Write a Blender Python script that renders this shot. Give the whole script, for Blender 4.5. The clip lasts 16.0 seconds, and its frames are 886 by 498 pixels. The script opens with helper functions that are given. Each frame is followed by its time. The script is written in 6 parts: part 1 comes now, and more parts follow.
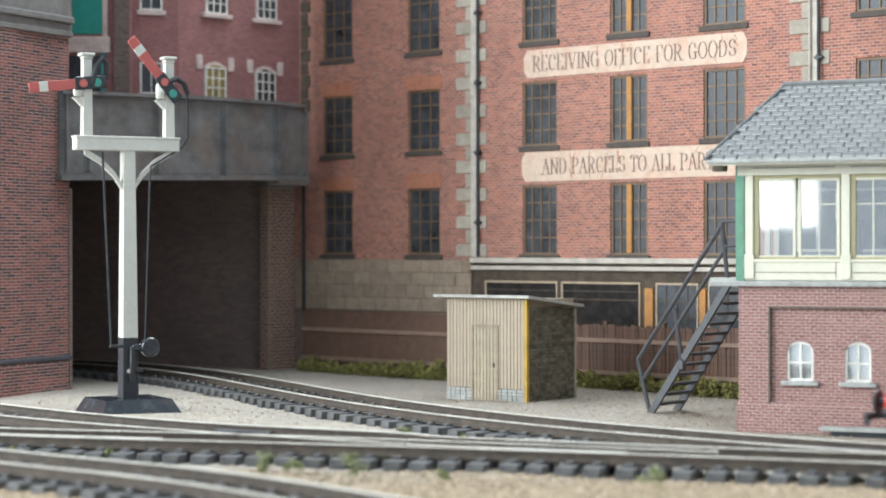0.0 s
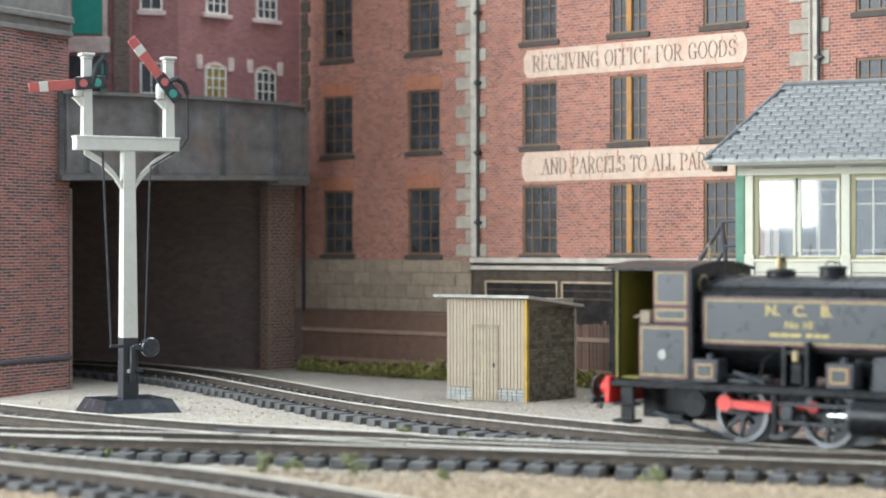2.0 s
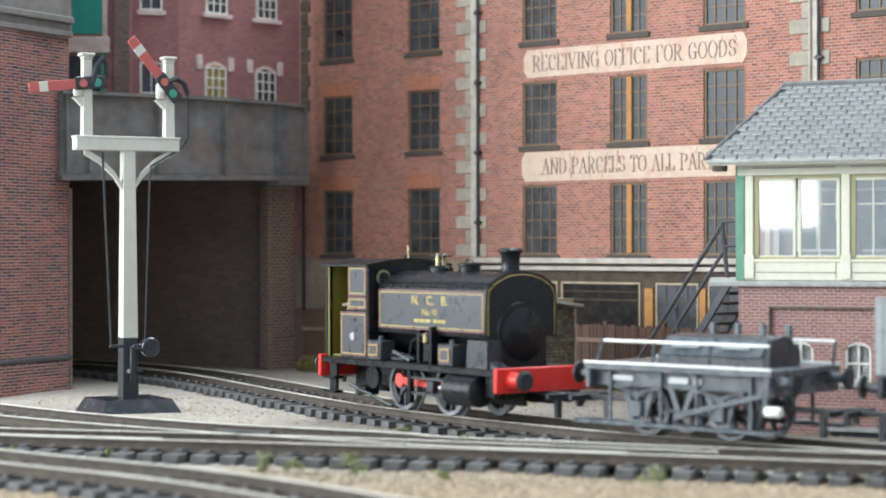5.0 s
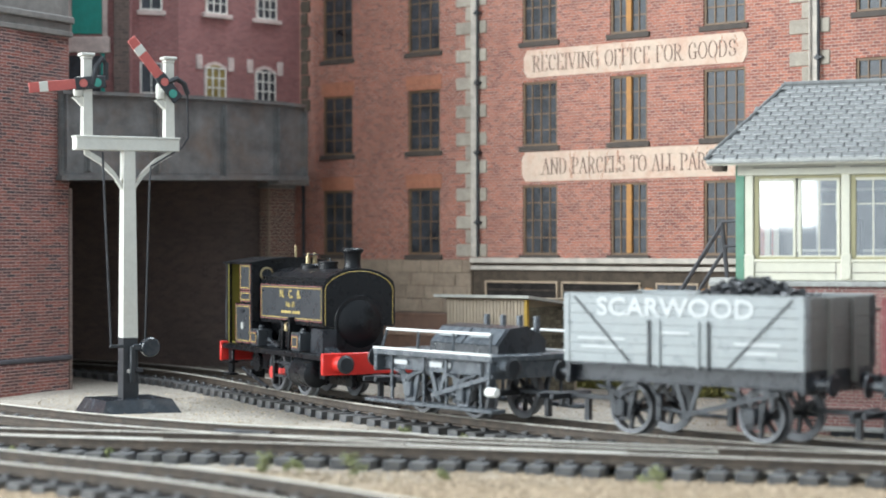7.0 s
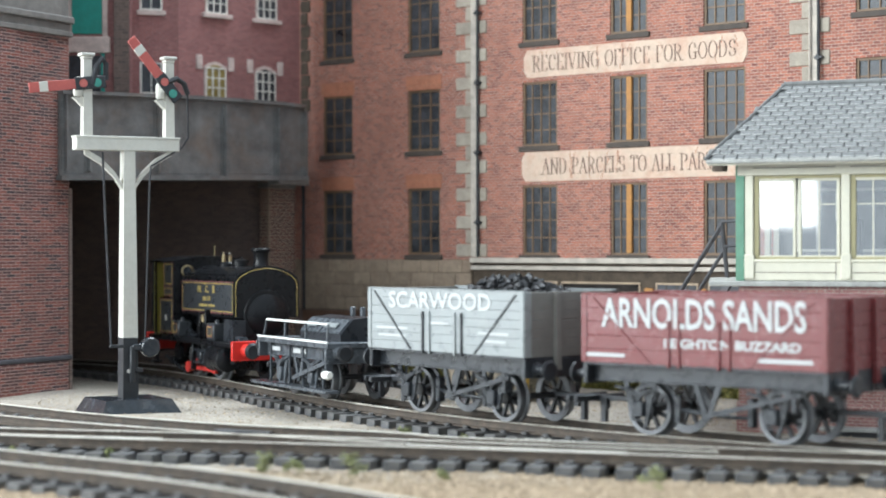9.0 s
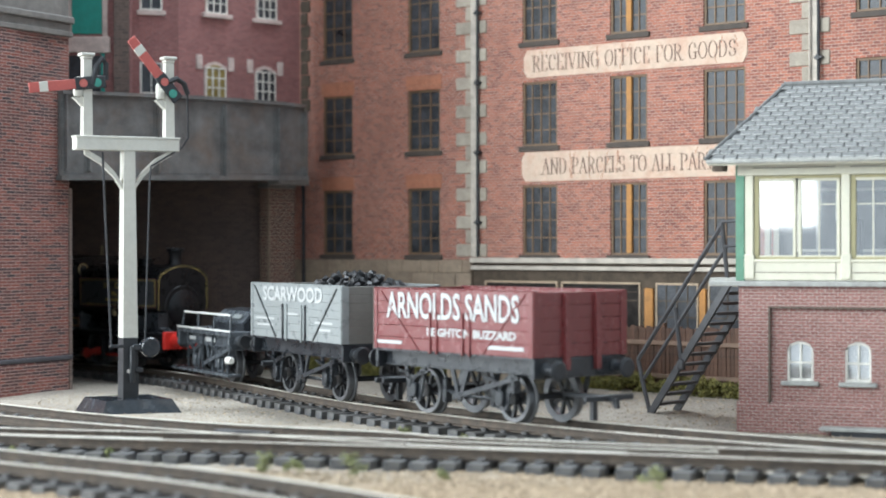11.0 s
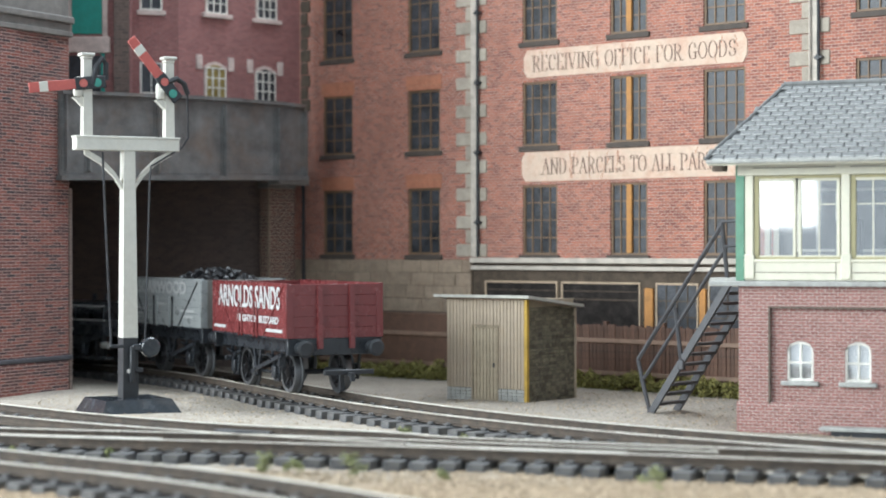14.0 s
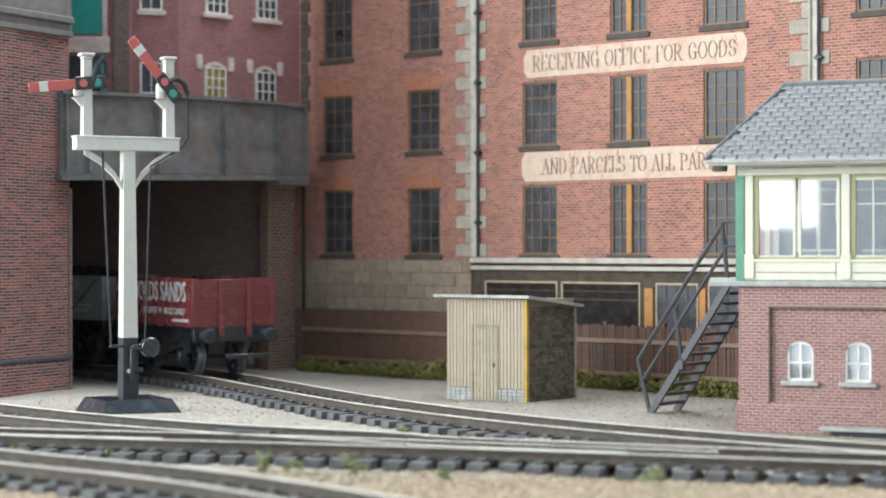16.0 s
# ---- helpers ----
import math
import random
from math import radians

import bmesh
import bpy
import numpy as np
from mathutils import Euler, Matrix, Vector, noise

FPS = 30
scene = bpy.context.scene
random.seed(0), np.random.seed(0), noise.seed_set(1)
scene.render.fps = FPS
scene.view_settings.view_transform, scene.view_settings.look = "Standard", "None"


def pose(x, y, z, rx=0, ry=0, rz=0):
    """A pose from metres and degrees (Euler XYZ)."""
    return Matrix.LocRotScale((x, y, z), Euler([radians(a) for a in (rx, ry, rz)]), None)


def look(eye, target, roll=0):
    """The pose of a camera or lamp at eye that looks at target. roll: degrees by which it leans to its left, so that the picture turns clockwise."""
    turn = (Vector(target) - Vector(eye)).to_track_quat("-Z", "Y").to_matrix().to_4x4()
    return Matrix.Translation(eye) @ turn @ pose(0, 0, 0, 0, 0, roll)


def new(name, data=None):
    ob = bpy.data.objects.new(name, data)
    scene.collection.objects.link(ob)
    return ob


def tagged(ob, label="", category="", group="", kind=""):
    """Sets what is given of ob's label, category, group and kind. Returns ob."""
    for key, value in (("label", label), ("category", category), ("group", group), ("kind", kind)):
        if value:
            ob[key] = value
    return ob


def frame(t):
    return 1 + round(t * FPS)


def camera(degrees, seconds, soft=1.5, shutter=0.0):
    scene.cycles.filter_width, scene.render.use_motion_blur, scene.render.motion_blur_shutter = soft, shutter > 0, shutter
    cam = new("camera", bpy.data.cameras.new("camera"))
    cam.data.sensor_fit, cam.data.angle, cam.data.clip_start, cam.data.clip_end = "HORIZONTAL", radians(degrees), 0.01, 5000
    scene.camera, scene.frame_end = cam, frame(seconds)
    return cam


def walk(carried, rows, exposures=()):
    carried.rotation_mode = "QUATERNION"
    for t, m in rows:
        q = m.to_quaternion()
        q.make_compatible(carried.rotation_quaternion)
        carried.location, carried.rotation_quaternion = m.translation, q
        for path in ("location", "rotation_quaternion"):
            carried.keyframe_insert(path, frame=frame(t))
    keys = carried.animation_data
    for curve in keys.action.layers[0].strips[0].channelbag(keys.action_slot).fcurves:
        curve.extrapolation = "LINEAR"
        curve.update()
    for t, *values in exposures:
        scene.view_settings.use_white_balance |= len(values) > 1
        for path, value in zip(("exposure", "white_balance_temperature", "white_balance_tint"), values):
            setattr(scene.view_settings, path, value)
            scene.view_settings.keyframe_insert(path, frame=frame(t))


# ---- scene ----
cam = camera(26.2, 16.0, soft=1.85, shutter=0.4)
EYE = look((0, 0, 0.0501), (0, 1, 0.0480), roll=-0.1)
walk(cam, [(0.0, EYE), (16.0, EYE)], exposures=[(0.0, 0.38, 5860, 3.5), (16.0, 0.38, 5860, 3.5)])
cam.data.dof.use_dof = True
cam.data.dof.focus_distance = 0.575
cam.data.dof.aperture_fstop = 22.0

# ---- light: a room with two windows on the left and a roof light over the layout ----
world = bpy.data.worlds.new("room_light")
scene.world = world
world.use_nodes = True
wbg = world.node_tree.nodes["Background"]
wbg.inputs[0].default_value = (0.92, 0.96, 1.0, 1)
wbg.inputs[1].default_value = 0.68


def area_light(name, eye, target, sx, sy, watts, color):
    d = bpy.data.lights.new(name, "AREA")
    d.shape, d.size, d.size_y, d.energy, d.color = "RECTANGLE", sx, sy, watts, color
    ob = new(name, d)
    ob.matrix_world = look(eye, target)
    return ob


area_light("window_daylight", (-1.05, 0.42, 0.36), (0.02, 0.54, 0.04), 1.0, 0.66, 16.0, (1.0, 0.98, 0.95))
area_light("far_window", (-1.20, -0.40, 0.67), (0.09, 0.50, 0.60), 1.2, 1.2, 13.0, (1.0, 0.98, 0.95))
area_light("roof_light", (0.35, 0.92, 1.25), (0.08, 0.50, 0.0), 0.9, 0.7, 19.0, (0.97, 0.98, 1.0))

# ---- materials ----
MATS = {}


def nodes_of(name):
    m = bpy.data.materials.new(name)
    m.use_nodes = True
    nt = m.node_tree
    return m, nt, nt.nodes["Principled BSDF"]


def node(nt, kind, **vals):
    n = nt.nodes.new(kind)
    for k, v in vals.items():
        n.inputs[k].default_value = v
    return n


def paint(name, col, rough=0.6, metal=0.0, var=0.25, scale=250.0, fine=2500.0, bump=0.15, dirt=None, dirt_amount=0.45, obj_var=0.0, spec=0.5, grain_var=0.0):
    """Paint, card, plastic or metal with mottling at two scales, dirt patches and fine relief."""
    if name in MATS:
        return MATS[name]
    m, nt, b = nodes_of(name)
    L = nt.links.new
    tc = node(nt, "ShaderNodeTexCoord")
    n1 = node(nt, "ShaderNodeTexNoise", Scale=scale, Detail=6.0, Roughness=0.62)
    n2 = node(nt, "ShaderNodeTexNoise", Scale=fine, Detail=3.0, Roughness=0.6)
    L(tc.outputs["Object"], n1.inputs["Vector"])
    L(tc.outputs["Object"], n2.inputs["Vector"])
    r1 = node(nt, "ShaderNodeMapRange", **{"From Min": 0.3, "From Max": 0.7, "To Min": 1 - var, "To Max": 1 + var})
    L(n1.outputs["Fac"], r1.inputs["Value"])
    r2 = node(nt, "ShaderNodeMapRange", **{"From Min": 0.3, "From Max": 0.7, "To Min": 1 - var * 0.6, "To Max": 1 + var * 0.6})
    L(n2.outputs["Fac"], r2.inputs["Value"])
    mul = node(nt, "ShaderNodeMath")
    mul.operation = "MULTIPLY"
    L(r1.outputs[0], mul.inputs[0])
    L(r2.outputs[0], mul.inputs[1])
    last = mul.outputs[0]
    if obj_var:
        oi = node(nt, "ShaderNodeObjectInfo")
        r3 = node(nt, "ShaderNodeMapRange", **{"To Min": 1 - obj_var, "To Max": 1 + obj_var})
        L(oi.outputs["Random"], r3.inputs["Value"])
        mm = node(nt, "ShaderNodeMath")
        mm.operation = "MULTIPLY"
        L(last, mm.inputs[0])
        L(r3.outputs[0], mm.inputs[1])
        last = mm.outputs[0]
    if grain_var:
        ge = node(nt, "ShaderNodeNewGeometry")
        r5 = node(nt, "ShaderNodeMapRange", **{"To Min": 1 - grain_var, "To Max": 1 + grain_var})
        L(ge.outputs["Random Per Island"], r5.inputs["Value"])
        mg = node(nt, "ShaderNodeMath")
        mg.operation = "MULTIPLY"
        L(last, mg.inputs[0])
        L(r5.outputs[0], mg.inputs[1])
        last = mg.outputs[0]
    vm = node(nt, "ShaderNodeVectorMath")
    vm.operation = "SCALE"
    vm.inputs[0].default_value = col
    L(last, vm.inputs["Scale"])
    out = vm.outputs[0]
    if dirt:
        n3 = node(nt, "ShaderNodeTexNoise", Scale=scale * 0.5, Detail=8.0, Roughness=0.7, Distortion=0.4)
        L(tc.outputs["Object"], n3.inputs["Vector"])
        r4 = node(nt, "ShaderNodeMapRange", **{"From Min": 0.48, "From Max": 0.72, "To Min": 0.0, "To Max": dirt_amount})
        L(n3.outputs["Fac"], r4.inputs["Value"])
        mx = nt.nodes.new("ShaderNodeMix")
        mx.data_type = "RGBA"
        L(r4.outputs[0], mx.inputs["Factor"])
        L(out, mx.inputs["A"])
        mx.inputs["B"].default_value = (*dirt, 1)
        out = mx.outputs["Result"]
    L(out, b.inputs["Base Color"])
    rr = node(nt, "ShaderNodeMapRange", **{"From Min": 0.3, "From Max": 0.7, "To Min": max(0.03, rough - 0.1), "To Max": min(1, rough + 0.1)})
    L(n1.outputs["Fac"], rr.inputs["Value"])
    L(rr.outputs[0], b.inputs["Roughness"])
    b.inputs["Metallic"].default_value = metal
    b.inputs["Specular IOR Level"].default_value = spec
    if bump:
        bp = node(nt, "ShaderNodeBump", Strength=bump, Distance=0.0004)
        L(n2.outputs["Fac"], bp.inputs["Height"])
        L(bp.outputs["Normal"], b.inputs["Normal"])
    MATS[name] = m
    return m


def brick_mat(name, c1, c2, mortar, bw=2.9, bh=1.0, joint=0.16, rough=0.8, stain=(0.05, 0.035, 0.03), stain_amount=0.5, relief=0.35):
    """Coursed brick laid along local x and z, sizes in millimetres, with bricks of uneven colour and sooty stains."""
    if name in MATS:
        return MATS[name]
    m, nt, b = nodes_of(name)
    L = nt.links.new
    tc = node(nt, "ShaderNodeTexCoord")
    sp = node(nt, "ShaderNodeSeparateXYZ")
    L(tc.outputs["Object"], sp.inputs[0])
    ad = node(nt, "ShaderNodeMath")
    L(sp.outputs[0], ad.inputs[0])
    L(sp.outputs[1], ad.inputs[1])
    cb = node(nt, "ShaderNodeCombineXYZ")
    L(ad.outputs[0], cb.inputs[0])
    L(sp.outputs[2], cb.inputs[1])
    br = node(nt, "ShaderNodeTexBrick", **{"Scale": 1000.0, "Mortar Size": joint, "Mortar Smooth": 0.3, "Bias": 0.0, "Brick Width": bw, "Row Height": bh})
    br.inputs["Color1"].default_value = (*c1, 1)
    br.inputs["Color2"].default_value = (*c2, 1)
    br.inputs["Mortar"].default_value = (*mortar, 1)
    L(cb.outputs[0], br.inputs["Vector"])
    n1 = node(nt, "ShaderNodeTexNoise", Scale=45.0, Detail=7.0, Roughness=0.65)
    n2 = node(nt, "ShaderNodeTexNoise", Scale=1500.0, Detail=4.0, Roughness=0.65)
    L(tc.outputs["Object"], n1.inputs["Vector"])
    L(tc.outputs["Object"], n2.inputs["Vector"])
    r2 = node(nt, "ShaderNodeMapRange", **{"From Min": 0.3, "From Max": 0.7, "To Min": 0.72, "To Max": 1.28})
    L(n2.outputs["Fac"], r2.inputs["Value"])
    vm = node(nt, "ShaderNodeVectorMath")
    vm.operation = "SCALE"
    L(br.outputs["Color"], vm.inputs[0])
    L(r2.outputs[0], vm.inputs["Scale"])
    r1 = node(nt, "ShaderNodeMapRange", **{"From Min": 0.45, "From Max": 0.75, "To Min": 0.0, "To Max": stain_amount})
    L(n1.outputs["Fac"], r1.inputs["Value"])
    mx = nt.nodes.new("ShaderNodeMix")
    mx.data_type = "RGBA"
    L(r1.outputs[0], mx.inputs["Factor"])
    L(vm.outputs[0], mx.inputs["A"])
    mx.inputs["B"].default_value = (*stain, 1)
    L(mx.outputs["Result"], b.inputs["Base Color"])
    b.inputs["Roughness"].default_value = rough
    sb = node(nt, "ShaderNodeMath")
    sb.operation = "MULTIPLY_ADD"
    L(br.outputs["Fac"], sb.inputs[0])
    sb.inputs[1].default_value = -1.0
    L(n2.outputs["Fac"], sb.inputs[2])
    bp = node(nt, "ShaderNodeBump", Strength=relief, Distance=0.0002)
    L(sb.outputs[0], bp.inputs["Height"])
    L(bp.outputs["Normal"], b.inputs["Normal"])
    MATS[name] = m
    return m


def ground_mat():
    m, nt, b = nodes_of("sandy_ballast")
    L = nt.links.new
    tc = node(nt, "ShaderNodeTexCoord")
    v = node(nt, "ShaderNodeTexVoronoi", Scale=2100.0)
    n1 = node(nt, "ShaderNodeTexNoise", Scale=18.0, Detail=6.0, Roughness=0.6)
    n2 = node(nt, "ShaderNodeTexNoise", Scale=900.0, Detail=5.0, Roughness=0.7)
    for n in (v, n1, n2):
        L(tc.outputs["Object"], n.inputs["Vector"])
    cr = nt.nodes.new("ShaderNodeValToRGB")
    cr.color_ramp.elements[0].position, cr.color_ramp.elements[0].color = 0.3, (0.285, 0.255, 0.22, 1)
    cr.color_ramp.elements[1].position, cr.color_ramp.elements[1].color = 0.7, (0.41, 0.365, 0.30, 1)
    L(n1.outputs["Fac"], cr.inputs[0])
    hs = node(nt, "ShaderNodeSeparateColor")
    L(v.outputs["Color"], hs.inputs[0])
    r = node(nt, "ShaderNodeMapRange", **{"To Min": 0.72, "To Max": 1.22})
    L(hs.outputs[0], r.inputs["Value"])
    r2 = node(nt, "ShaderNodeMapRange", **{"From Min": 0.3, "From Max": 0.7, "To Min": 0.75, "To Max": 1.2})
    L(n2.outputs["Fac"], r2.inputs["Value"])
    mu = node(nt, "ShaderNodeMath")
    mu.operation = "MULTIPLY"
    L(r.outputs[0], mu.inputs[0])
    L(r2.outputs[0], mu.inputs[1])
    vm = node(nt, "ShaderNodeVectorMath")
    vm.operation = "SCALE"
    sp = node(nt, "ShaderNodeSeparateXYZ")
    L(tc.outputs["Object"], sp.inputs[0])
    wob = node(nt, "ShaderNodeMath")
    wob.operation = "MULTIPLY_ADD"
    L(n1.outputs["Fac"], wob.inputs[0])
    wob.inputs[1].default_value = 0.06
    L(sp.outputs[1], wob.inputs[2])
    sand = node(nt, "ShaderNodeMapRange", **{"From Min": 0.42, "From Max": 0.46, "To Min": 0.75, "To Max": 0.0})
    L(wob.outputs[0], sand.inputs["Value"])
    mx = nt.nodes.new("ShaderNodeMix")
    mx.data_type = "RGBA"
    L(sand.outputs[0], mx.inputs["Factor"])
    L(cr.outputs[0], mx.inputs["A"])
    mx.inputs["B"].default_value = (0.40, 0.285, 0.17, 1)
    L(mx.outputs["Result"], vm.inputs[0])
    L(mu.outputs[0], vm.inputs["Scale"])
    L(vm.outputs[0], b.inputs["Base Color"])
    b.inputs["Roughness"].default_value = 0.95
    bp = node(nt, "ShaderNodeBump", Strength=0.9, Distance=0.0008)
    L(n2.outputs["Fac"], bp.inputs["Height"])
    L(bp.outputs["Normal"], b.inputs["Normal"])
    return m


def glass_mat(name, tint=(1, 1, 1), mirror=0.18, rough=0.03):
    """Thin glazing: mostly clear, with a mirror-like film."""
    m = bpy.data.materials.new(name)
    m.use_nodes = True
    nt = m.node_tree
    nt.nodes.remove(nt.nodes["Principled BSDF"])
    out = nt.nodes["Material Output"]
    tr = node(nt, "ShaderNodeBsdfTransparent")
    tr.inputs[0].default_value = (*tint, 1)
    gl = node(nt, "ShaderNodeBsdfGlossy", Roughness=rough)
    mx = node(nt, "ShaderNodeMixShader", Fac=mirror)
    nt.links.new(tr.outputs[0], mx.inputs[1])
    nt.links.new(gl.outputs[0], mx.inputs[2])
    nt.links.new(mx.outputs[0], out.inputs[0])
    MATS[name] = m
    return m


M_GROUND = ground_mat()
M_WARE = brick_mat("orange_brick_card", (0.43, 0.155, 0.10), (0.20, 0.075, 0.06), (0.42, 0.30, 0.24), bw=2.5, bh=1.05, joint=0.14, stain_amount=0.4, stain=(0.14, 0.06, 0.045))
M_LEFT = brick_mat("dark_red_brick_card", (0.24, 0.075, 0.055), (0.035, 0.026, 0.032), (0.36, 0.25, 0.22), bw=4.3, bh=1.07, joint=0.17, stain_amount=0.3)
M_BOX = brick_mat("pink_red_brick_plastic", (0.305, 0.14, 0.122), (0.23, 0.102, 0.09), (0.40, 0.335, 0.30), bw=2.2, bh=0.85, joint=0.12, stain_amount=0.2, stain=(0.14, 0.06, 0.06))
M_PINK = brick_mat("mauve_brick_card", (0.33, 0.14, 0.13), (0.24, 0.10, 0.098), (0.30, 0.18, 0.17), bw=2.6, bh=0.9, joint=0.1, stain_amount=0.25)
M_TUNNEL = brick_mat("sooty_brick_card", (0.19, 0.135, 0.115), (0.115, 0.09, 0.08), (0.22, 0.165, 0.14), bw=3.4, bh=1.2, stain_amount=0.5, stain=(0.09, 0.075, 0.07))
M_RED_BAND = brick_mat("bright_brick_lintel", (0.44, 0.17, 0.095), (0.36, 0.14, 0.08), (0.36, 0.19, 0.12), bw=0.9, bh=3.0, joint=0.08, stain_amount=0.2)
M_PIER = brick_mat("brown_pier_brick", (0.22, 0.095, 0.07), (0.11, 0.06, 0.05), (0.46, 0.36, 0.28), bw=3.3, bh=1.35, joint=0.24, stain_amount=0.25)
M_SILL = paint("dark_brown_sill", (0.075, 0.06, 0.05), 0.8, var=0.3)
M_STONE = paint("sandstone_block", (0.37, 0.325, 0.265), 0.85, var=0.2, dirt=(0.16, 0.12, 0.09), obj_var=0.14)
M_ASHLAR = paint("ashlar_block", (0.29, 0.225, 0.165), 0.85, var=0.25, dirt=(0.16, 0.10, 0.07), obj_var=0.10)
M_ASHJOINT = paint("brown_ashlar_mortar", (0.19, 0.145, 0.105), 0.9)
M_BAND = paint("blue_black_brick_band", (0.06, 0.058, 0.066), 0.7, var=0.3)
M_JOINT = paint("dark_mortar", (0.12, 0.095, 0.075), 0.9)
M_COPING = paint("grey_stone_coping", (0.19, 0.178, 0.165), 0.8, var=0.25, dirt=(0.08, 0.07, 0.06))
M_WINFRAME = paint("brown_window_frame", (0.16, 0.10, 0.055), 0.6)
M_PANE = paint("dark_printed_pane", (0.045, 0.048, 0.055), 0.35, var=0.65, scale=160, bump=0.05, spec=0.3)
M_SIGN = paint("weathered_cream_sign", (0.62, 0.475, 0.37), 0.85, var=0.12, dirt=(0.42, 0.19, 0.12), dirt_amount=0.6)
M_SIGNTEXT = paint("faded_brown_lettering", (0.15, 0.095, 0.075), 0.9, var=0.35)
M_ORANGE = paint("orange_pilaster", (0.42, 0.2, 0.055), 0.7)
M_SHOP = paint("brown_shopfront_and_shaded_quoin", (0.082, 0.064, 0.048), 0.85, var=0.35, spec=0.2, dirt=(0.14, 0.11, 0.085))
M_SHOPDARK = paint("dark_shop_opening", (0.028, 0.024, 0.022), 0.85, var=0.6, scale=180, spec=0.12)
M_SHOPLINE = paint("cream_shopfront_line", (0.42, 0.32, 0.22), 0.7)
M_LEDGE = paint("pale_stone_ledge", (0.48, 0.43, 0.37), 0.8)
M_FENCE = paint("brown_fence_board", (0.105, 0.055, 0.036), 0.7, var=0.45, scale=500, dirt=(0.19, 0.12, 0.085), dirt_amount=0.4, obj_var=0.25)
M_PLANKWALL = paint("dark_brown_plank_wall", (0.125, 0.07, 0.047), 0.7, var=0.3, dirt=(0.07, 0.04, 0.03))
M_RAILWOOD = paint("fence_rail_wood", (0.24, 0.16, 0.115), 0.75, var=0.25)
M_MOSS = paint("mossy_foliage", (0.21, 0.195, 0.058), 0.9, var=0.5, scale=900, grain_var=0.5)
M_WEED = paint("dry_green_weed", (0.22, 0.235, 0.11), 0.9, var=0.4, scale=1200, grain_var=0.4)
M_GIRDER = paint("grey_painted_girder", (0.14, 0.14, 0.138), 0.5, var=0.45, scale=130, dirt=(0.15, 0.10, 0.07), dirt_amount=0.7)
M_TEAL = paint("teal_loading_door", (0.03, 0.27, 0.22), 0.6, var=0.15)
M_PALE = paint("pale_window_stone", (0.55, 0.45, 0.41), 0.8)
M_WHITEFRAME = paint("white_sash", (0.7, 0.68, 0.62), 0.6)
M_YELLOWPANE = paint("lit_yellow_printed_pane", (0.25, 0.19, 0.055), 0.5)
M_WHITE = paint("white_signal_paint", (0.56, 0.55, 0.495), 0.5, var=0.07, dirt=(0.42, 0.38, 0.31), dirt_amount=0.35)
M_BLACK = paint("black_plastic", (0.022, 0.024, 0.028), 0.45, var=0.3)
M_DKGREY = paint("dark_grey_base", (0.022, 0.027, 0.034), 0.22, var=0.35, dirt=(0.12, 0.1, 0.08), dirt_amount=0.3)
M_REDARM = paint("signal_red", (0.43, 0.10, 0.085), 0.55, var=0.12)
M_LENSRED = paint("red_spectacle", (0.45, 0.12, 0.1), 0.15, bump=0)
M_LENSGREEN = paint("green_spectacle", (0.05, 0.24, 0.19), 0.15, bump=0)
M_CREAM = paint("cream_joinery", (0.64, 0.615, 0.50), 0.5, var=0.06, dirt=(0.5, 0.46, 0.33), dirt_amount=0.25)
M_OLIVEFRAME = paint("olive_sash_reveal", (0.36, 0.325, 0.18), 0.55, var=0.1)
M_GREEN = paint("green_corner_post", (0.12, 0.26, 0.175), 0.5, var=0.15)
M_SLATE = paint("grey_slate", (0.125, 0.127, 0.124), 0.75, var=0.28, scale=600, dirt=(0.22, 0.218, 0.21), obj_var=0.15)
M_SLATEBUTT = paint("dry_brushed_slate_edge", (0.44, 0.44, 0.43), 0.8, var=0.3)
M_SLATEBED = paint("slate_bed", (0.05, 0.052, 0.053), 0.85)
M_CONCRETE = paint("grey_concrete", (0.36, 0.36, 0.34), 0.85, dirt=(0.2, 0.19, 0.17))
M_STEEL_GREY = paint("dark_stair_plastic", (0.055, 0.055, 0.06), 0.5, var=0.3)
M_SHEDWOOD = paint("cream_shed_board", (0.37, 0.305, 0.23), 0.8, var=0.1, obj_var=0.04, dirt=(0.34, 0.27, 0.18))
M_SHEDGAP = paint("shed_board_groove", (0.28, 0.23, 0.165), 0.85)
M_SHEDDOOR = paint("weathered_door_board", (0.34, 0.285, 0.205), 0.8, var=0.15, obj_var=0.06)
M_SHEDSTONE = paint("dark_rubble_stone", (0.125, 0.112, 0.078), 0.85, var=0.35, obj_var=0.4, dirt=(0.2, 0.17, 0.12))
M_SHEDMORTAR = paint("rubble_mortar", (0.085, 0.076, 0.055), 0.9)
M_SHEDYELLOW = paint("ochre_corner_board", (0.42, 0.27, 0.04), 0.7)
M_FELT = paint("pale_roof_card", (0.42, 0.41, 0.37), 0.85, dirt=(0.22, 0.2, 0.17))
M_RAIL_SIDE = paint("rusty_rail_side", (0.062, 0.048, 0.037), 0.8, var=0.45, scale=400, dirt=(0.13, 0.10, 0.07))
# railhead colour is pale and mostly non-metal, to stand in for backlit shine
M_RAIL_TOP = paint("worn_railhead_painted_shine", (0.60, 0.57, 0.50), 0.4, metal=0.25, var=0.15, scale=60, bump=0.1, dirt=(0.25, 0.20, 0.135), dirt_amount=0.6)
M_SLEEPER = paint("black_plastic_sleeper", (0.066, 0.068, 0.073), 0.4, var=0.35, scale=400, dirt=(0.2, 0.18, 0.15), dirt_amount=0.5, obj_var=0.2)
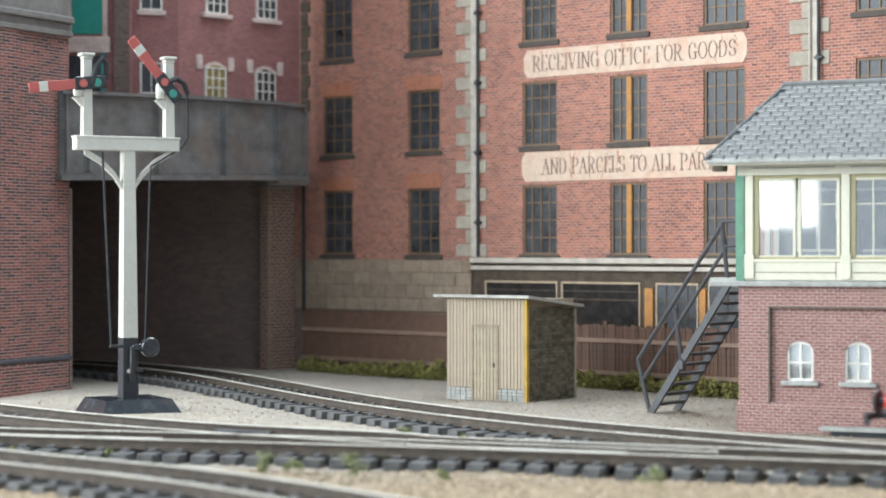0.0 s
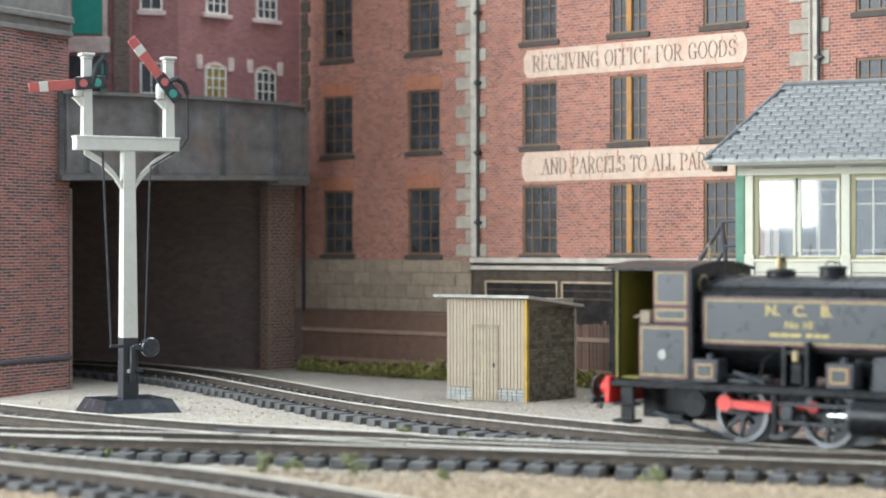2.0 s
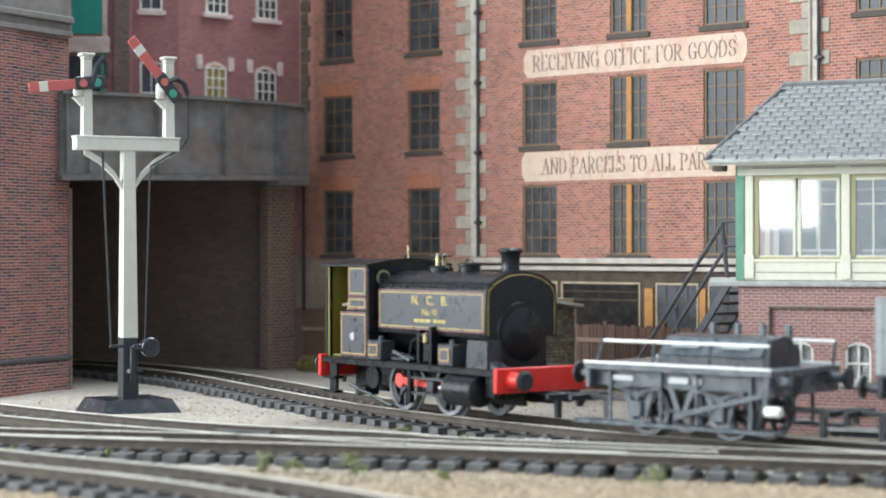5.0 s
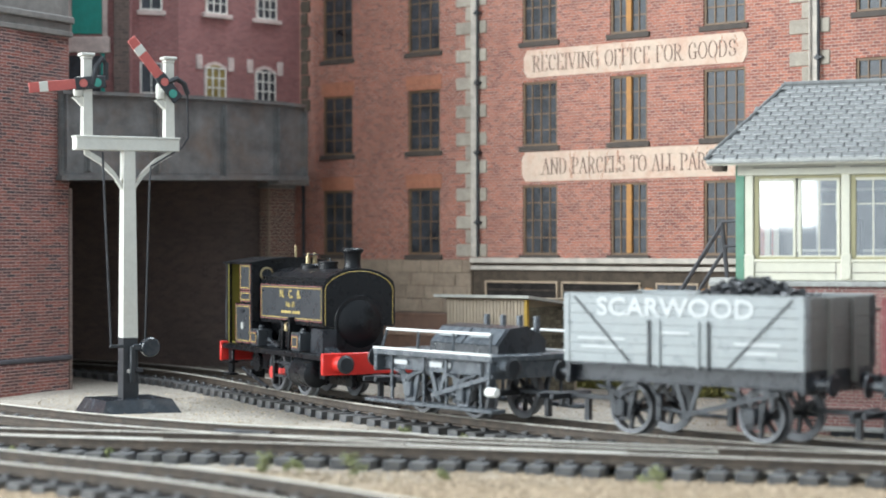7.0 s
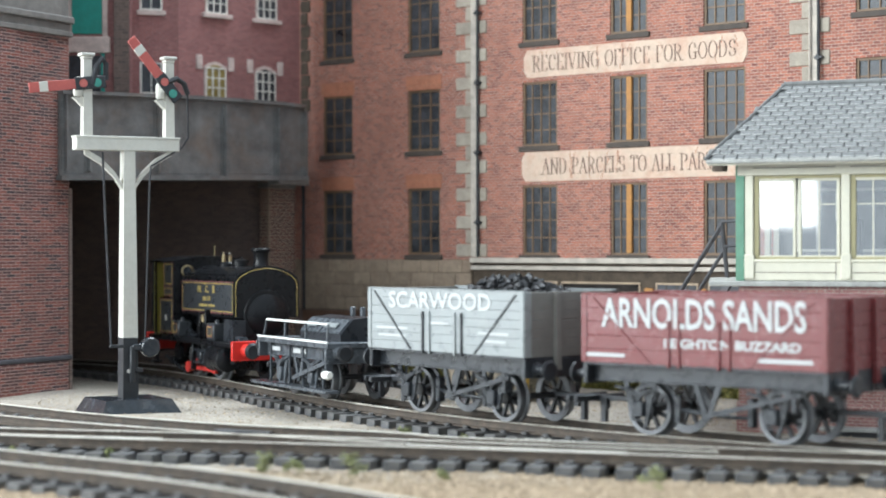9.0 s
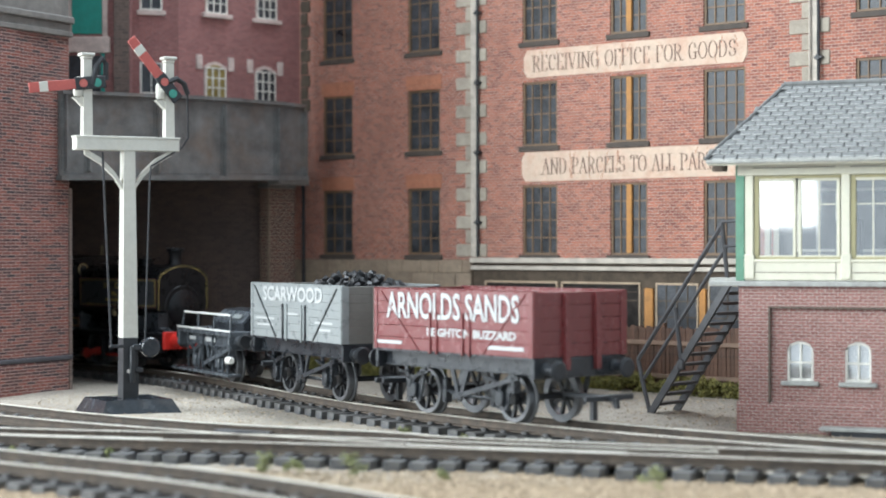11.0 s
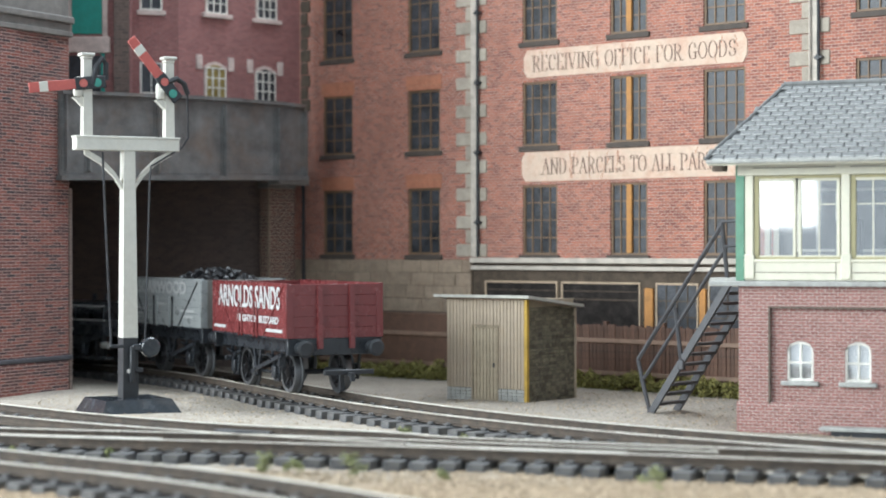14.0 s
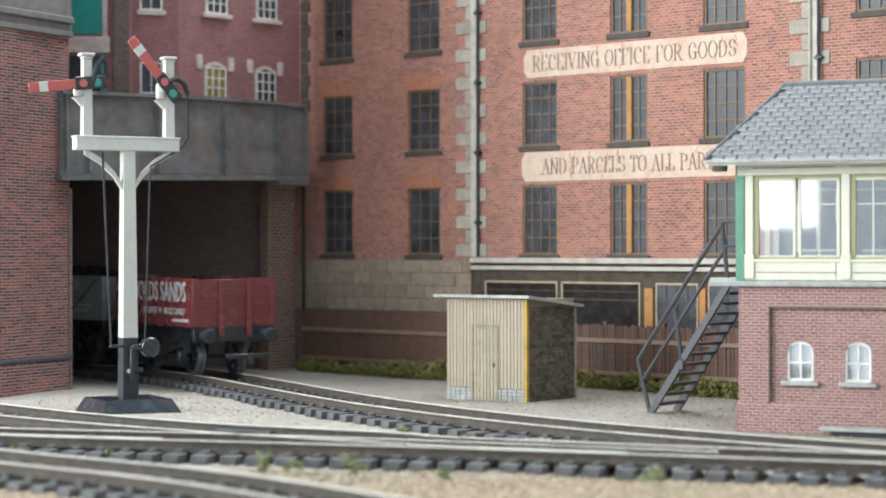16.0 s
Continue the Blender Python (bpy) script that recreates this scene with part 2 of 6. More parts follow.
M_LOCO = paint("satin_black_loco", (0.009, 0.0095, 0.011), 0.3, var=0.15, bump=0.04, spec=0.27)
M_PANEL = paint("dark_grey_livery", (0.044, 0.048, 0.053), 0.32, var=0.04, bump=0.03)
M_LINING = paint("straw_lining", (0.48, 0.35, 0.09), 0.5, var=0.1, bump=0)
M_REDLINE = paint("dull_red_lining", (0.3, 0.1, 0.09), 0.5, var=0.1, bump=0)
M_GOLD = paint("gold_lettering", (0.40, 0.31, 0.10), 0.5, var=0.1, bump=0)
M_RED = paint("bright_red_buffer_beam", (0.60, 0.03, 0.022), 0.4, var=0.1)
M_ROD = paint("red_rod", (0.58, 0.055, 0.045), 0.4, var=0.1)
M_OLIVE = paint("olive_cab_interior", (0.17, 0.145, 0.02), 0.6, var=0.15)
M_CHROME = paint("bright_steel", (0.75, 0.75, 0.74), 0.22, metal=1.0, var=0.05, bump=0)
M_BRASS = paint("brass_fitting", (0.33, 0.265, 0.15), 0.4, metal=0.8, var=0.1, bump=0)
M_LOCOTYRE = paint("dark_steel_tyre", (0.19, 0.195, 0.205), 0.4, metal=0.5, var=0.2)
M_TYRE = paint("worn_wheel_tyre", (0.15, 0.153, 0.16), 0.42, metal=0.7, var=0.2)
M_WHEEL = paint("black_wheel", (0.025, 0.026, 0.03), 0.45, var=0.2)
M_UNDER = paint("grey_black_underframe", (0.022, 0.025, 0.03), 0.3, var=0.25, dirt=(0.07, 0.075, 0.08), dirt_amount=0.3)
M_SHUNT = paint("blue_grey_truck", (0.08, 0.089, 0.10), 0.27, var=0.2)
M_WAGONGREY = paint("pale_grey_wagon", (0.25, 0.268, 0.27), 0.32, var=0.1, dirt=(0.25, 0.25, 0.235), dirt_amount=0.35)
M_WAGONEND = paint("dull_grey_wagon_end", (0.17, 0.165, 0.15), 0.6, var=0.12)
M_WAGONRED = paint("maroon_wagon", (0.15, 0.036, 0.037), 0.24, var=0.1)
M_LETTER = paint("white_lettering", (0.44, 0.45, 0.45), 0.5, var=0.06, bump=0)
M_WHITEPAINT = paint("white_handrail", (0.72, 0.72, 0.7), 0.4, var=0.05)
M_COAL = paint("coal", (0.013, 0.013, 0.015), 0.5, var=0.5, scale=1500)
M_LAMP = paint("white_lamp", (0.8, 0.79, 0.74), 0.4, var=0.05)
M_GLASS = glass_mat("box_glazing", mirror=0.34)
M_GLASSLOW = glass_mat("mirror_bright_low_glazing", mirror=0.5, rough=0.05)
M_ROOMGREY = paint("grey_box_interior", (0.24, 0.24, 0.235), 0.7)
M_GLARECARD = paint("white_glare_card", (0.84, 0.84, 0.83), 0.6, var=0.04)
M_ROOMWHITE = paint("white_box_interior", (0.62, 0.62, 0.60), 0.7)
M_BALLAST = paint("loose_ballast", (0.38, 0.305, 0.215), 0.9, var=0.35, scale=600, grain_var=0.55)
M_ROOMFLOOR = paint("pale_floor_board", (0.55, 0.49, 0.41), 0.6, var=0.15, scale=6.0, fine=80.0)
M_BEDGRIT = paint("brown_track_grit", (0.25, 0.222, 0.182), 0.9, var=0.4, scale=500, grain_var=0.6, dirt=(0.33, 0.29, 0.23))

# ---- mesh tools; all lengths in millimetres ----
MM = 0.001


class Shape:
    """Gathers solid primitives, in millimetres, into one mesh."""

    def __init__(self):
        self.v, self.f, self.mi, self.sm = [], [], [], []
        self.m = Matrix.Identity(4)

    def at(self, m):
        self.m = m
        return self

    def add(self, verts, faces, mi=0, smooth=False):
        o = len(self.v)
        self.v += [tuple(self.m @ Vector(p)) for p in verts]
        self.f += [tuple(o + i for i in f) for f in faces]
        self.mi += [mi] * len(faces)
        self.sm += [smooth] * len(faces)
        return self

    def box(self, x0, x1, y0, y1, z0, z1, b=0.0, mi=0):
        if b <= 0:
            p = [(x, y, z) for z in (z0, z1) for y in (y0, y1) for x in (x0, x1)]
            return self.add(p, [(0, 2, 3, 1), (4, 5, 7, 6), (0, 1, 5, 4), (2, 6, 7, 3), (0, 4, 6, 2), (1, 3, 7, 5)], mi)
        b = min(b, abs(x1 - x0) * 0.45, abs(y1 - y0) * 0.45, abs(z1 - z0) * 0.45)
        bm = bmesh.new()
        bmesh.ops.create_cube(bm, size=1)
        bmesh.ops.transform(bm, matrix=Matrix.LocRotScale(((x0 + x1) / 2, (y0 + y1) / 2, (z0 + z1) / 2), None, (x1 - x0, y1 - y0, z1 - z0)), verts=bm.verts)
        bmesh.ops.bevel(bm, geom=bm.edges[:], offset=b, segments=1, affect="EDGES", profile=0.5)
        bm.verts.index_update()
        self.add([v.co[:] for v in bm.verts], [[v.index for v in f.verts] for f in bm.faces], mi)
        bm.free()
        return self

    def prism(self, poly, a0, a1, axis="y", mi=0, smooth=False):
        """A polygon pushed along an axis. axis y: (x, z) points; x: (y, z) points; z: (x, y) points."""
        def put(p, a):
            return {"y": (p[0], a, p[1]), "x": (a, p[0], p[1]), "z": (p[0], p[1], a)}[axis]
        n = len(poly)
        vs = [put(p, a0) for p in poly] + [put(p, a1) for p in poly]
        self.add(vs, [tuple(range(n)), tuple(range(2 * n - 1, n - 1, -1))], mi)
        return self.add(vs, [(i, (i + 1) % n, n + (i + 1) % n, n + i) for i in range(n)], mi, smooth)

    def tube(self, pts, r, n=8, mi=0):
        """A round bar along a run of points."""
        pts = [Vector(p) for p in pts]
        vs, fs = [], []
        up = None
        for i, p in enumerate(pts):
            d = (pts[min(i + 1, len(pts) - 1)] - pts[max(i - 1, 0)]).normalized()
            if up is None:
                up = Vector((0, 0, 1)) if abs(d.z) < 0.9 else Vector((1, 0, 0))
            s = d.cross(up).normalized()
            up = s.cross(d).normalized()
            rr = r[i] if isinstance(r, (list, tuple)) else r
            vs += [tuple(p + (s * math.cos(k * math.tau / n) + up * math.sin(k * math.tau / n)) * rr) for k in range(n)]
        for i in range(len(pts) - 1):
            fs += [(i * n + k, i * n + (k + 1) % n, (i + 1) * n + (k + 1) % n, (i + 1) * n + k) for k in range(n)]
        self.add(vs, fs, mi, True)
        return self.add(vs, [tuple(range(n - 1, -1, -1)), tuple(range((len(pts) - 1) * n, len(pts) * n))], mi)

    def lathe(self, prof, n=20, mi=0, centre=(0, 0, 0), axis="z", caps=True):
        """Rings (radius, height) turned about an axis through the centre."""
        c = Vector(centre)
        vs, fs = [], []
        for r, h in prof:
            for k in range(n):
                a = k * math.tau / n
                p = {"z": (r * math.cos(a), r * math.sin(a), h), "y": (r * math.cos(a), h, r * math.sin(a)), "x": (h, r * math.cos(a), r * math.sin(a))}[axis]
                vs.append(tuple(c + Vector(p)))
        for i in range(len(prof) - 1):
            fs += [(i * n + k, i * n + (k + 1) % n, (i + 1) * n + (k + 1) % n, (i + 1) * n + k) for k in range(n)]
        self.add(vs, fs, mi, True)
        if not caps:
            return self
        return self.add(vs, [tuple(range(n - 1, -1, -1)), tuple(range((len(prof) - 1) * n, len(prof) * n))], mi)

    def ring(self, x0, x1, z0, z1, t, y0, y1, mi=0):
        """A rectangular frame of width t in local x and z."""
        o = [(x0, z0), (x1, z0), (x1, z1), (x0, z1)]
        i = [(x0 + t, z0 + t), (x1 - t, z0 + t), (x1 - t, z1 - t), (x0 + t, z1 - t)]
        vs = [(a, y, b) for y in (y0, y1) for a, b in o + i]
        fs = []
        for k in range(4):
            m = (k + 1) % 4
            fs += [(k, m, 4 + m, 4 + k), (8 + k, 12 + k, 12 + m, 8 + m), (k, 8 + k, 8 + m, m), (4 + k, 4 + m, 12 + m, 12 + k)]
        return self.add(vs, fs, mi)

    def mesh(self, name, *mats):
        me = bpy.data.meshes.new(name)
        me.from_pydata([(x * MM, y * MM, z * MM) for x, y, z in self.v], [], self.f)
        for m in mats:
            me.materials.append(m)
        me.polygons.foreach_set("material_index", self.mi)
        me.polygons.foreach_set("use_smooth", self.sm)
        bm = bmesh.new()
        bm.from_mesh(me)
        if name in ("wall", "bracket", "window", "lining", "frame"):
            bmesh.ops.remove_doubles(bm, verts=bm.verts, dist=1e-7)
        bmesh.ops.recalc_face_normals(bm, faces=bm.faces)
        bm.to_mesh(me)
        bm.free()
        me.set_sharp_from_angle(angle=radians(38))
        return me


def mpose(x, y, z, rz=0.0, rx=0.0, ry=0.0):
    """A pose in millimetres and degrees."""
    return pose(x * MM, y * MM, z * MM, rx, ry, rz)


def thing(name, m, label, category, group="", kind=""):
    ob = new(name)
    ob.empty_display_size = 0.005
    ob.matrix_basis = m
    return tagged(ob, label, category, group, kind)


def part(name, shape, mats, parent, label="", m=None):
    me = shape if isinstance(shape, bpy.types.Mesh) else shape.mesh(name, *(mats if isinstance(mats, (list, tuple)) else (mats,)))
    ob = new(name, me)
    ob.parent = parent
    if m is not None:
        ob.matrix_basis = m
    if label:
        ob["label"] = label
    return ob


def solo(name, shape, mats, m, label, category, group="", kind=""):
    ob = new(name, shape.mesh(name, *(mats if isinstance(mats, (list, tuple)) else (mats,))))
    ob.matrix_basis = m
    return tagged(ob, label, category, group, kind)


def lettering(name, text, size, mat, parent, m, depth=0.06, width=None, squeeze=1.0, bold=0.0):
    """Raised letters as a mesh; the text lies in local x and z, facing -y. width fits it to that length."""
    cu = bpy.data.curves.new(name, "FONT")
    cu.body, cu.size, cu.extrude, cu.align_x, cu.align_y, cu.offset = text, size * MM, depth * MM, "CENTER", "CENTER", bold * MM
    cu.resolution_u = 3
    tmp = bpy.data.objects.new(name, cu)
    scene.collection.objects.link(tmp)
    me = bpy.data.meshes.new_from_object(tmp.evaluated_get(bpy.context.evaluated_depsgraph_get()))
    bpy.data.objects.remove(tmp)
    xs = [v.co.x for v in me.vertices]
    k = squeeze if width is None else width * MM / max(1e-6, max(xs) - min(xs))
    me.transform(Matrix.Rotation(radians(90), 4, "X") @ Matrix.Diagonal((k, 1, 1, 1)))
    me.materials.clear()
    me.materials.append(mat)
    ob = new(name, me)
    ob.parent = parent
    ob.matrix_basis = m
    return ob


def bow(cx, cz, rx, rz, a0, a1, n=10):
    """Points on an ellipse between two angles in degrees."""
    return [(cx + rx * math.cos(radians(a0 + (a1 - a0) * k / n)), cz + rz * math.sin(radians(a0 + (a1 - a0) * k / n))) for k in range(n + 1)]


# Condensed serif capitals: advance, pen strokes, feet (x, z) that carry a serif
SERIF = {
    "A": (0.62, [[(0.06, 0), (0.29, 1)], [(0.29, 1), (0.52, 0)], [(0.15, 0.36), (0.43, 0.36)]], [(0.06, 0), (0.52, 0)]),
    "C": (0.60, [bow(0.31, 0.5, 0.23, 0.49, 48, 312, 16), [(0.47, 0.87), (0.50, 0.68)]], []),
    "D": (0.64, [[(0.12, 0), (0.12, 1)], [(0.12, 0.98), (0.28, 0.98)] + bow(0.28, 0.5, 0.24, 0.48, 90, -90, 14) + [(0.12, 0.02)]], []),
    "E": (0.54, [[(0.12, 0), (0.12, 1)], [(0.04, 0.98), (0.44, 0.98)], [(0.12, 0.52), (0.36, 0.52)], [(0.04, 0.02), (0.46, 0.02)], [(0.44, 1), (0.44, 0.8)], [(0.46, 0), (0.46, 0.22)]], []),
    "F": (0.52, [[(0.12, 0), (0.12, 1)], [(0.04, 0.98), (0.44, 0.98)], [(0.12, 0.52), (0.36, 0.52)], [(0.44, 1), (0.44, 0.8)]], [(0.12, 0)]),
    "G": (0.64, [bow(0.31, 0.5, 0.23, 0.49, 48, 300, 16), [(0.47, 0.87), (0.50, 0.68)], [(0.50, 0.04), (0.50, 0.42)]], [(0.50, 0.42)]),
    "I": (0.30, [[(0.15, 0), (0.15, 1)]], [(0.15, 0), (0.15, 1)]),
    "L": (0.50, [[(0.12, 0), (0.12, 1)], [(0.04, 0.02), (0.44, 0.02)], [(0.44, 0), (0.44, 0.24)]], [(0.12, 1)]),
    "N": (0.66, [[(0.12, 0), (0.12, 1)], [(0.10, 1), (0.54, 0)], [(0.54, 0), (0.54, 1)]], [(0.12, 0), (0.10, 1), (0.54, 1)]),
    "O": (0.64, [bow(0.32, 0.5, 0.25, 0.49, 0, 360, 22)], []),
    "P": (0.56, [[(0.12, 0), (0.12, 1)], [(0.12, 0.98), (0.26, 0.98)] + bow(0.26, 0.73, 0.21, 0.25, 90, -90, 10) + [(0.12, 0.48)]], [(0.12, 0), (0.10, 1)]),
    "R": (0.60, [[(0.12, 0), (0.12, 1)], [(0.12, 0.98), (0.26, 0.98)] + bow(0.26, 0.74, 0.20, 0.24, 90, -90, 10) + [(0.12, 0.50)], [(0.28, 0.50), (0.50, 0.02)]], [(0.12, 0), (0.10, 1), (0.52, 0)]),
    "S": (0.52, [bow(0.26, 0.74, 0.17, 0.25, 40, 270, 12) + bow(0.26, 0.26, 0.19, 0.23, 90, -140, 12), [(0.40, 0.9), (0.41, 0.74)], [(0.10, 0.12), (0.08, 0.28)]], []),
    "T": (0.54, [[(0.27, 0), (0.27, 1)], [(0.04, 0.98), (0.50, 0.98)], [(0.05, 1), (0.05, 0.78)], [(0.49, 1), (0.49, 0.78)]], [(0.27, 0)]),
    "V": (0.60, [[(0.06, 1), (0.29, 0)], [(0.29, 0), (0.52, 1)]], [(0.06, 1), (0.52, 1)]),
}


def serif_lettering(text, height, width, mat, parent, m):
    """Painted condensed serif capitals, thick upright and thin level strokes, in local x and z."""
    total = sum(SERIF[c][0] if c in SERIF else 0.34 for c in text)
    kx = width / total
    sh, x = Shape(), -width / 2
    for c in text:
        if c not in SERIF:
            x += 0.34 * kx
            continue
        adv, strokes, feet = SERIF[c]
        for line in strokes:
            for (ax, az), (bx, bz) in zip(line, line[1:]):
                a, b = Vector((x + ax * kx, (az - 0.5) * height)), Vector((x + bx * kx, (bz - 0.5) * height))
                d = b - a
                if d.length < 1e-6:
                    continue
                steep = abs(d.y) / d.length
                thick = (0.07 + 0.18 * steep ** 2) * (0.5 if c in "AVN" and d.y * d.x > 0 else 1.0)
                n = Vector((-d.y, d.x)).normalized() * thick
                e = d.normalized() * 0.04
                sh.prism([tuple(a - e - n), tuple(b + e - n), tuple(b + e + n), tuple(a - e + n)], -0.04, 0.04)
        for fx, fz in feet:
            px, pz = x + fx * kx, (fz - 0.5) * height
            sh.prism([(px - 0.95, pz - 0.09), (px + 0.95, pz - 0.09), (px + 0.95, pz + 0.09), (px - 0.95, pz + 0.09)], -0.045, 0.04)
        x += adv * kx
    return part("lettering", sh, mat, parent, m=m)


# ---- the track plan ----
GAUGE, RAILTOP = 16.5, 5.0


def heading(s):
    """Direction of the siding, s millimetres along it, growing towards the signal box."""
    if s < -200:
        return -0.96 + min(0.60, (-200 - s) * 0.0052)
    if s > 190:
        return -0.592
    w = s / 200.0
    return -0.9621 + 0.48 * w + 0.185 * w * w - 0.2945 * w ** 3 + 0.0026 * w ** 4


PATH = {}
_x, _y = 0.0, 520.6
for _s in range(0, 701):
    PATH[_s] = (_x, _y)
    _x, _y = _x + math.cos(heading(_s + 0.5)), _y + math.sin(heading(_s + 0.5))
_x, _y = 0.0, 520.6
for _s in range(0, -701, -1):
    PATH[_s] = (_x, _y)
    _x, _y = _x - math.cos(heading(_s - 0.5)), _y - math.sin(heading(_s - 0.5))


def on_path(s):
    i = math.floor(s)
    a, b = PATH[i], PATH[i + 1]
    return Vector((a[0] + (b[0] - a[0]) * (s - i), a[1] + (b[1] - a[1]) * (s - i), 0))


# ---- ground ----
def build_ground():
    n = 110
    sh = Shape()
    vs, fs = [], []
    xs = [-1500, -900, -500] + [-350 + 700 * i / n for i in range(n + 1)] + [500, 900, 1500]
    ys = [322 + 578 * i / n for i in range(n + 1)] + [1100, 1600]
    for y in ys:
        for x in xs:
            z = 0.7 * noise.noise(Vector((x * 0.03, y * 0.03, 0))) + 0.35 * noise.noise(Vector((x * 0.15, y * 0.15, 3))) + 0.2
            vs.append((x, y, z))
    k = len(xs)
    for j in range(len(ys) - 1):
        for i in range(k - 1):
            fs.append((j * k + i, j * k + i + 1, (j + 1) * k + i + 1, (j + 1) * k + i))
    sh.add(vs, fs, 0, True)
    # front edge of the baseboard
    sh.add([(-1500, 322, -0.2), (1500, 322, -0.2), (1500, 322, -40), (-1500, 322, -40)], [(0, 3, 2, 1)])
    solo("ground", sh, M_GROUND, mpose(0, 0, 0), "sandy grey ballasted model railway baseboard", "ground", kind="structure")


build_ground()


def build_room_floor():
    # floor of the room in which the layout stands
    boards = Shape()
    for i in range(-16, 17):
        boards.box(i * 150 - 74.5, i * 150 + 74.5, -2400, 2600, -960, -940, 1.0)
    solo("floor", boards, M_ROOMFLOOR, mpose(0, 0, 0), "pale boarded floor of the room", "floor", kind="structure")


build_room_floor()


# ---- rails and sleepers ----
def smooth_line(pts, step=4.0):
    """A smooth run through plan points."""
    P = [Vector((*p, 0)) for p in pts]
    P = [2 * P[0] - P[1]] + P + [2 * P[-1] - P[-2]]
    out = []
    for i in range(1, len(P) - 2):
        n = max(1, int((P[i + 1] - P[i]).length / step))
        for k in range(n):
            t = k / n
            a, b, c, d = P[i - 1], P[i], P[i + 1], P[i + 2]
            out.append(0.5 * ((2 * b) + (c - a) * t + (2 * a - 5 * b + 4 * c - d) * t * t + (3 * b - a - 3 * c + d) * t ** 3))
    out.append(P[-2])
    return out


RAIL_PROFILE = [(-1.1, 0), (1.1, 0), (1.1, 0.3), (0.25, 0.6), (0.25, 1.7), (0.72, 1.9), (0.72, 2.32), (0.6, 2.45), (-0.6, 2.45), (-0.72, 2.32), (-0.72, 1.9), (-0.25, 1.7), (-0.25, 0.6), (-1.1, 0.3)]


def rail_shape(line):
    sh = Shape()
    n = len(RAIL_PROFILE)
    vs = []
    for i, p in enumerate(line):
        d = (line[min(i + 1, len(line) - 1)] - line[max(i - 1, 0)]).normalized()
        s = Vector((d.y, -d.x, 0))
        for o, z in RAIL_PROFILE:
            vs.append((p.x + s.x * o, p.y + s.y * o, RAILTOP - 2.45 + z))
    for k in range(n):
        fs = [(i * n + k, i * n + (k + 1) % n, (i + 1) * n + (k + 1) % n, (i + 1) * n + k) for i in range(len(line) - 1)]
        sh.add(vs if k == 0 else [], fs if k == 0 else [], 1 if k in (6, 7, 8) else 0)
        if k:
            sh.f += fs
            sh.mi += [1 if k in (6, 7, 8) else 0] * len(fs)
            sh.sm += [False] * len(fs)
    sh.f += [tuple(range(n)), tuple(range(len(vs) - n, len(vs)))]
    sh.mi += [0, 0]
    sh.sm += [False, False]
    return sh


def sleeper_mesh(length):
    sh = Shape()
    sh.box(-length / 2, length / 2, -2.05, 2.05, -0.6, 2.3, 0.25)
    for s in (-1, 1):
        for o in (-1.9, 1.9):
            sh.box(s * GAUGE / 2 + o - 0.65, s * GAUGE / 2 + o + 0.65, -1.0, 1.0, 2.2, 3.1, 0.3)
    return sh.mesh("sleeper", M_SLEEPER)


SLEEPER = sleeper_mesh(30.0)


def sleepers_along(track, line, pitch, skip=lambda p: False, mesh=None, jitter=1.0):
    left = 0.0
    rnd = random.Random(5)
    for i in range(len(line) - 1):
        a, b = line[i], line[i + 1]
        d = (b - a).length
        while left < d:
            p = a + (b - a) * (left / d)
            left += pitch
            if skip(p):
                continue
            ang = math.degrees(math.atan2(b.y - a.y, b.x - a.x)) + 90 + rnd.uniform(-1.2, 1.2) * jitter
            part("sleeper", mesh or SLEEPER, None, track, m=mpose(p.x, p.y, rnd.uniform(-0.15, 0.1), ang))
        left -= d


def offset(line, o):
    out = []
    for i, p in enumerate(line):
        d = (line[min(i + 1, len(line) - 1)] - line[max(i - 1, 0)]).normalized()
        out.append(p + Vector((d.y, -d.x, 0)) * o)
    return out


def pack_bed(track, line, lo, hi, per_step, seed):
    """Fine grit packed along a track, between two offsets from its centre line."""
    rnd = random.Random(seed)
    sh = Shape()
    for i, p in enumerate(line):
        d = (line[min(i + 1, len(line) - 1)] - line[max(i - 1, 0)]).normalized()
        for _ in range(per_step):
            c = p + Vector((d.y, -d.x, 0)) * rnd.uniform(lo, hi) + d * rnd.uniform(-2.2, 2.2)
            g = rnd.uniform(0.22, 0.58)
            q = Euler((rnd.uniform(0, 6), rnd.uniform(0, 6), rnd.uniform(0, 6))).to_matrix().to_4x4()
            sh.at(Matrix.Translation((c.x, c.y, 1.6 + rnd.uniform(-0.5, 0.6))) @ q).add([(g, 0, -g * 0.6), (-g, 0.4 * g, -g * 0.6), (0.2 * g, -g, -g * 0.5), (0, 0.2 * g, g * 0.9)], [(0, 2, 1), (0, 1, 3), (1, 2, 3), (2, 0, 3)])
    sh.at(Matrix.Identity(4))
    inner, outer = offset(line, lo), offset(line, hi)
    n = len(line)
    sh.add([(p.x, p.y, 1.4 + 0.25 * math.sin(i * 1.7)) for i, p in enumerate(inner)] + [(p.x, p.y, 1.4 + 0.25 * math.cos(i * 1.3)) for i, p in enumerate(outer)], [(i, i + 1, n + i + 1, n + i) for i in range(n - 1)])
    bed = part("ballast_bed", sh, M_BEDGRIT, track, "brown grit packed between the rails")
    bed["kind"] = "stuff"


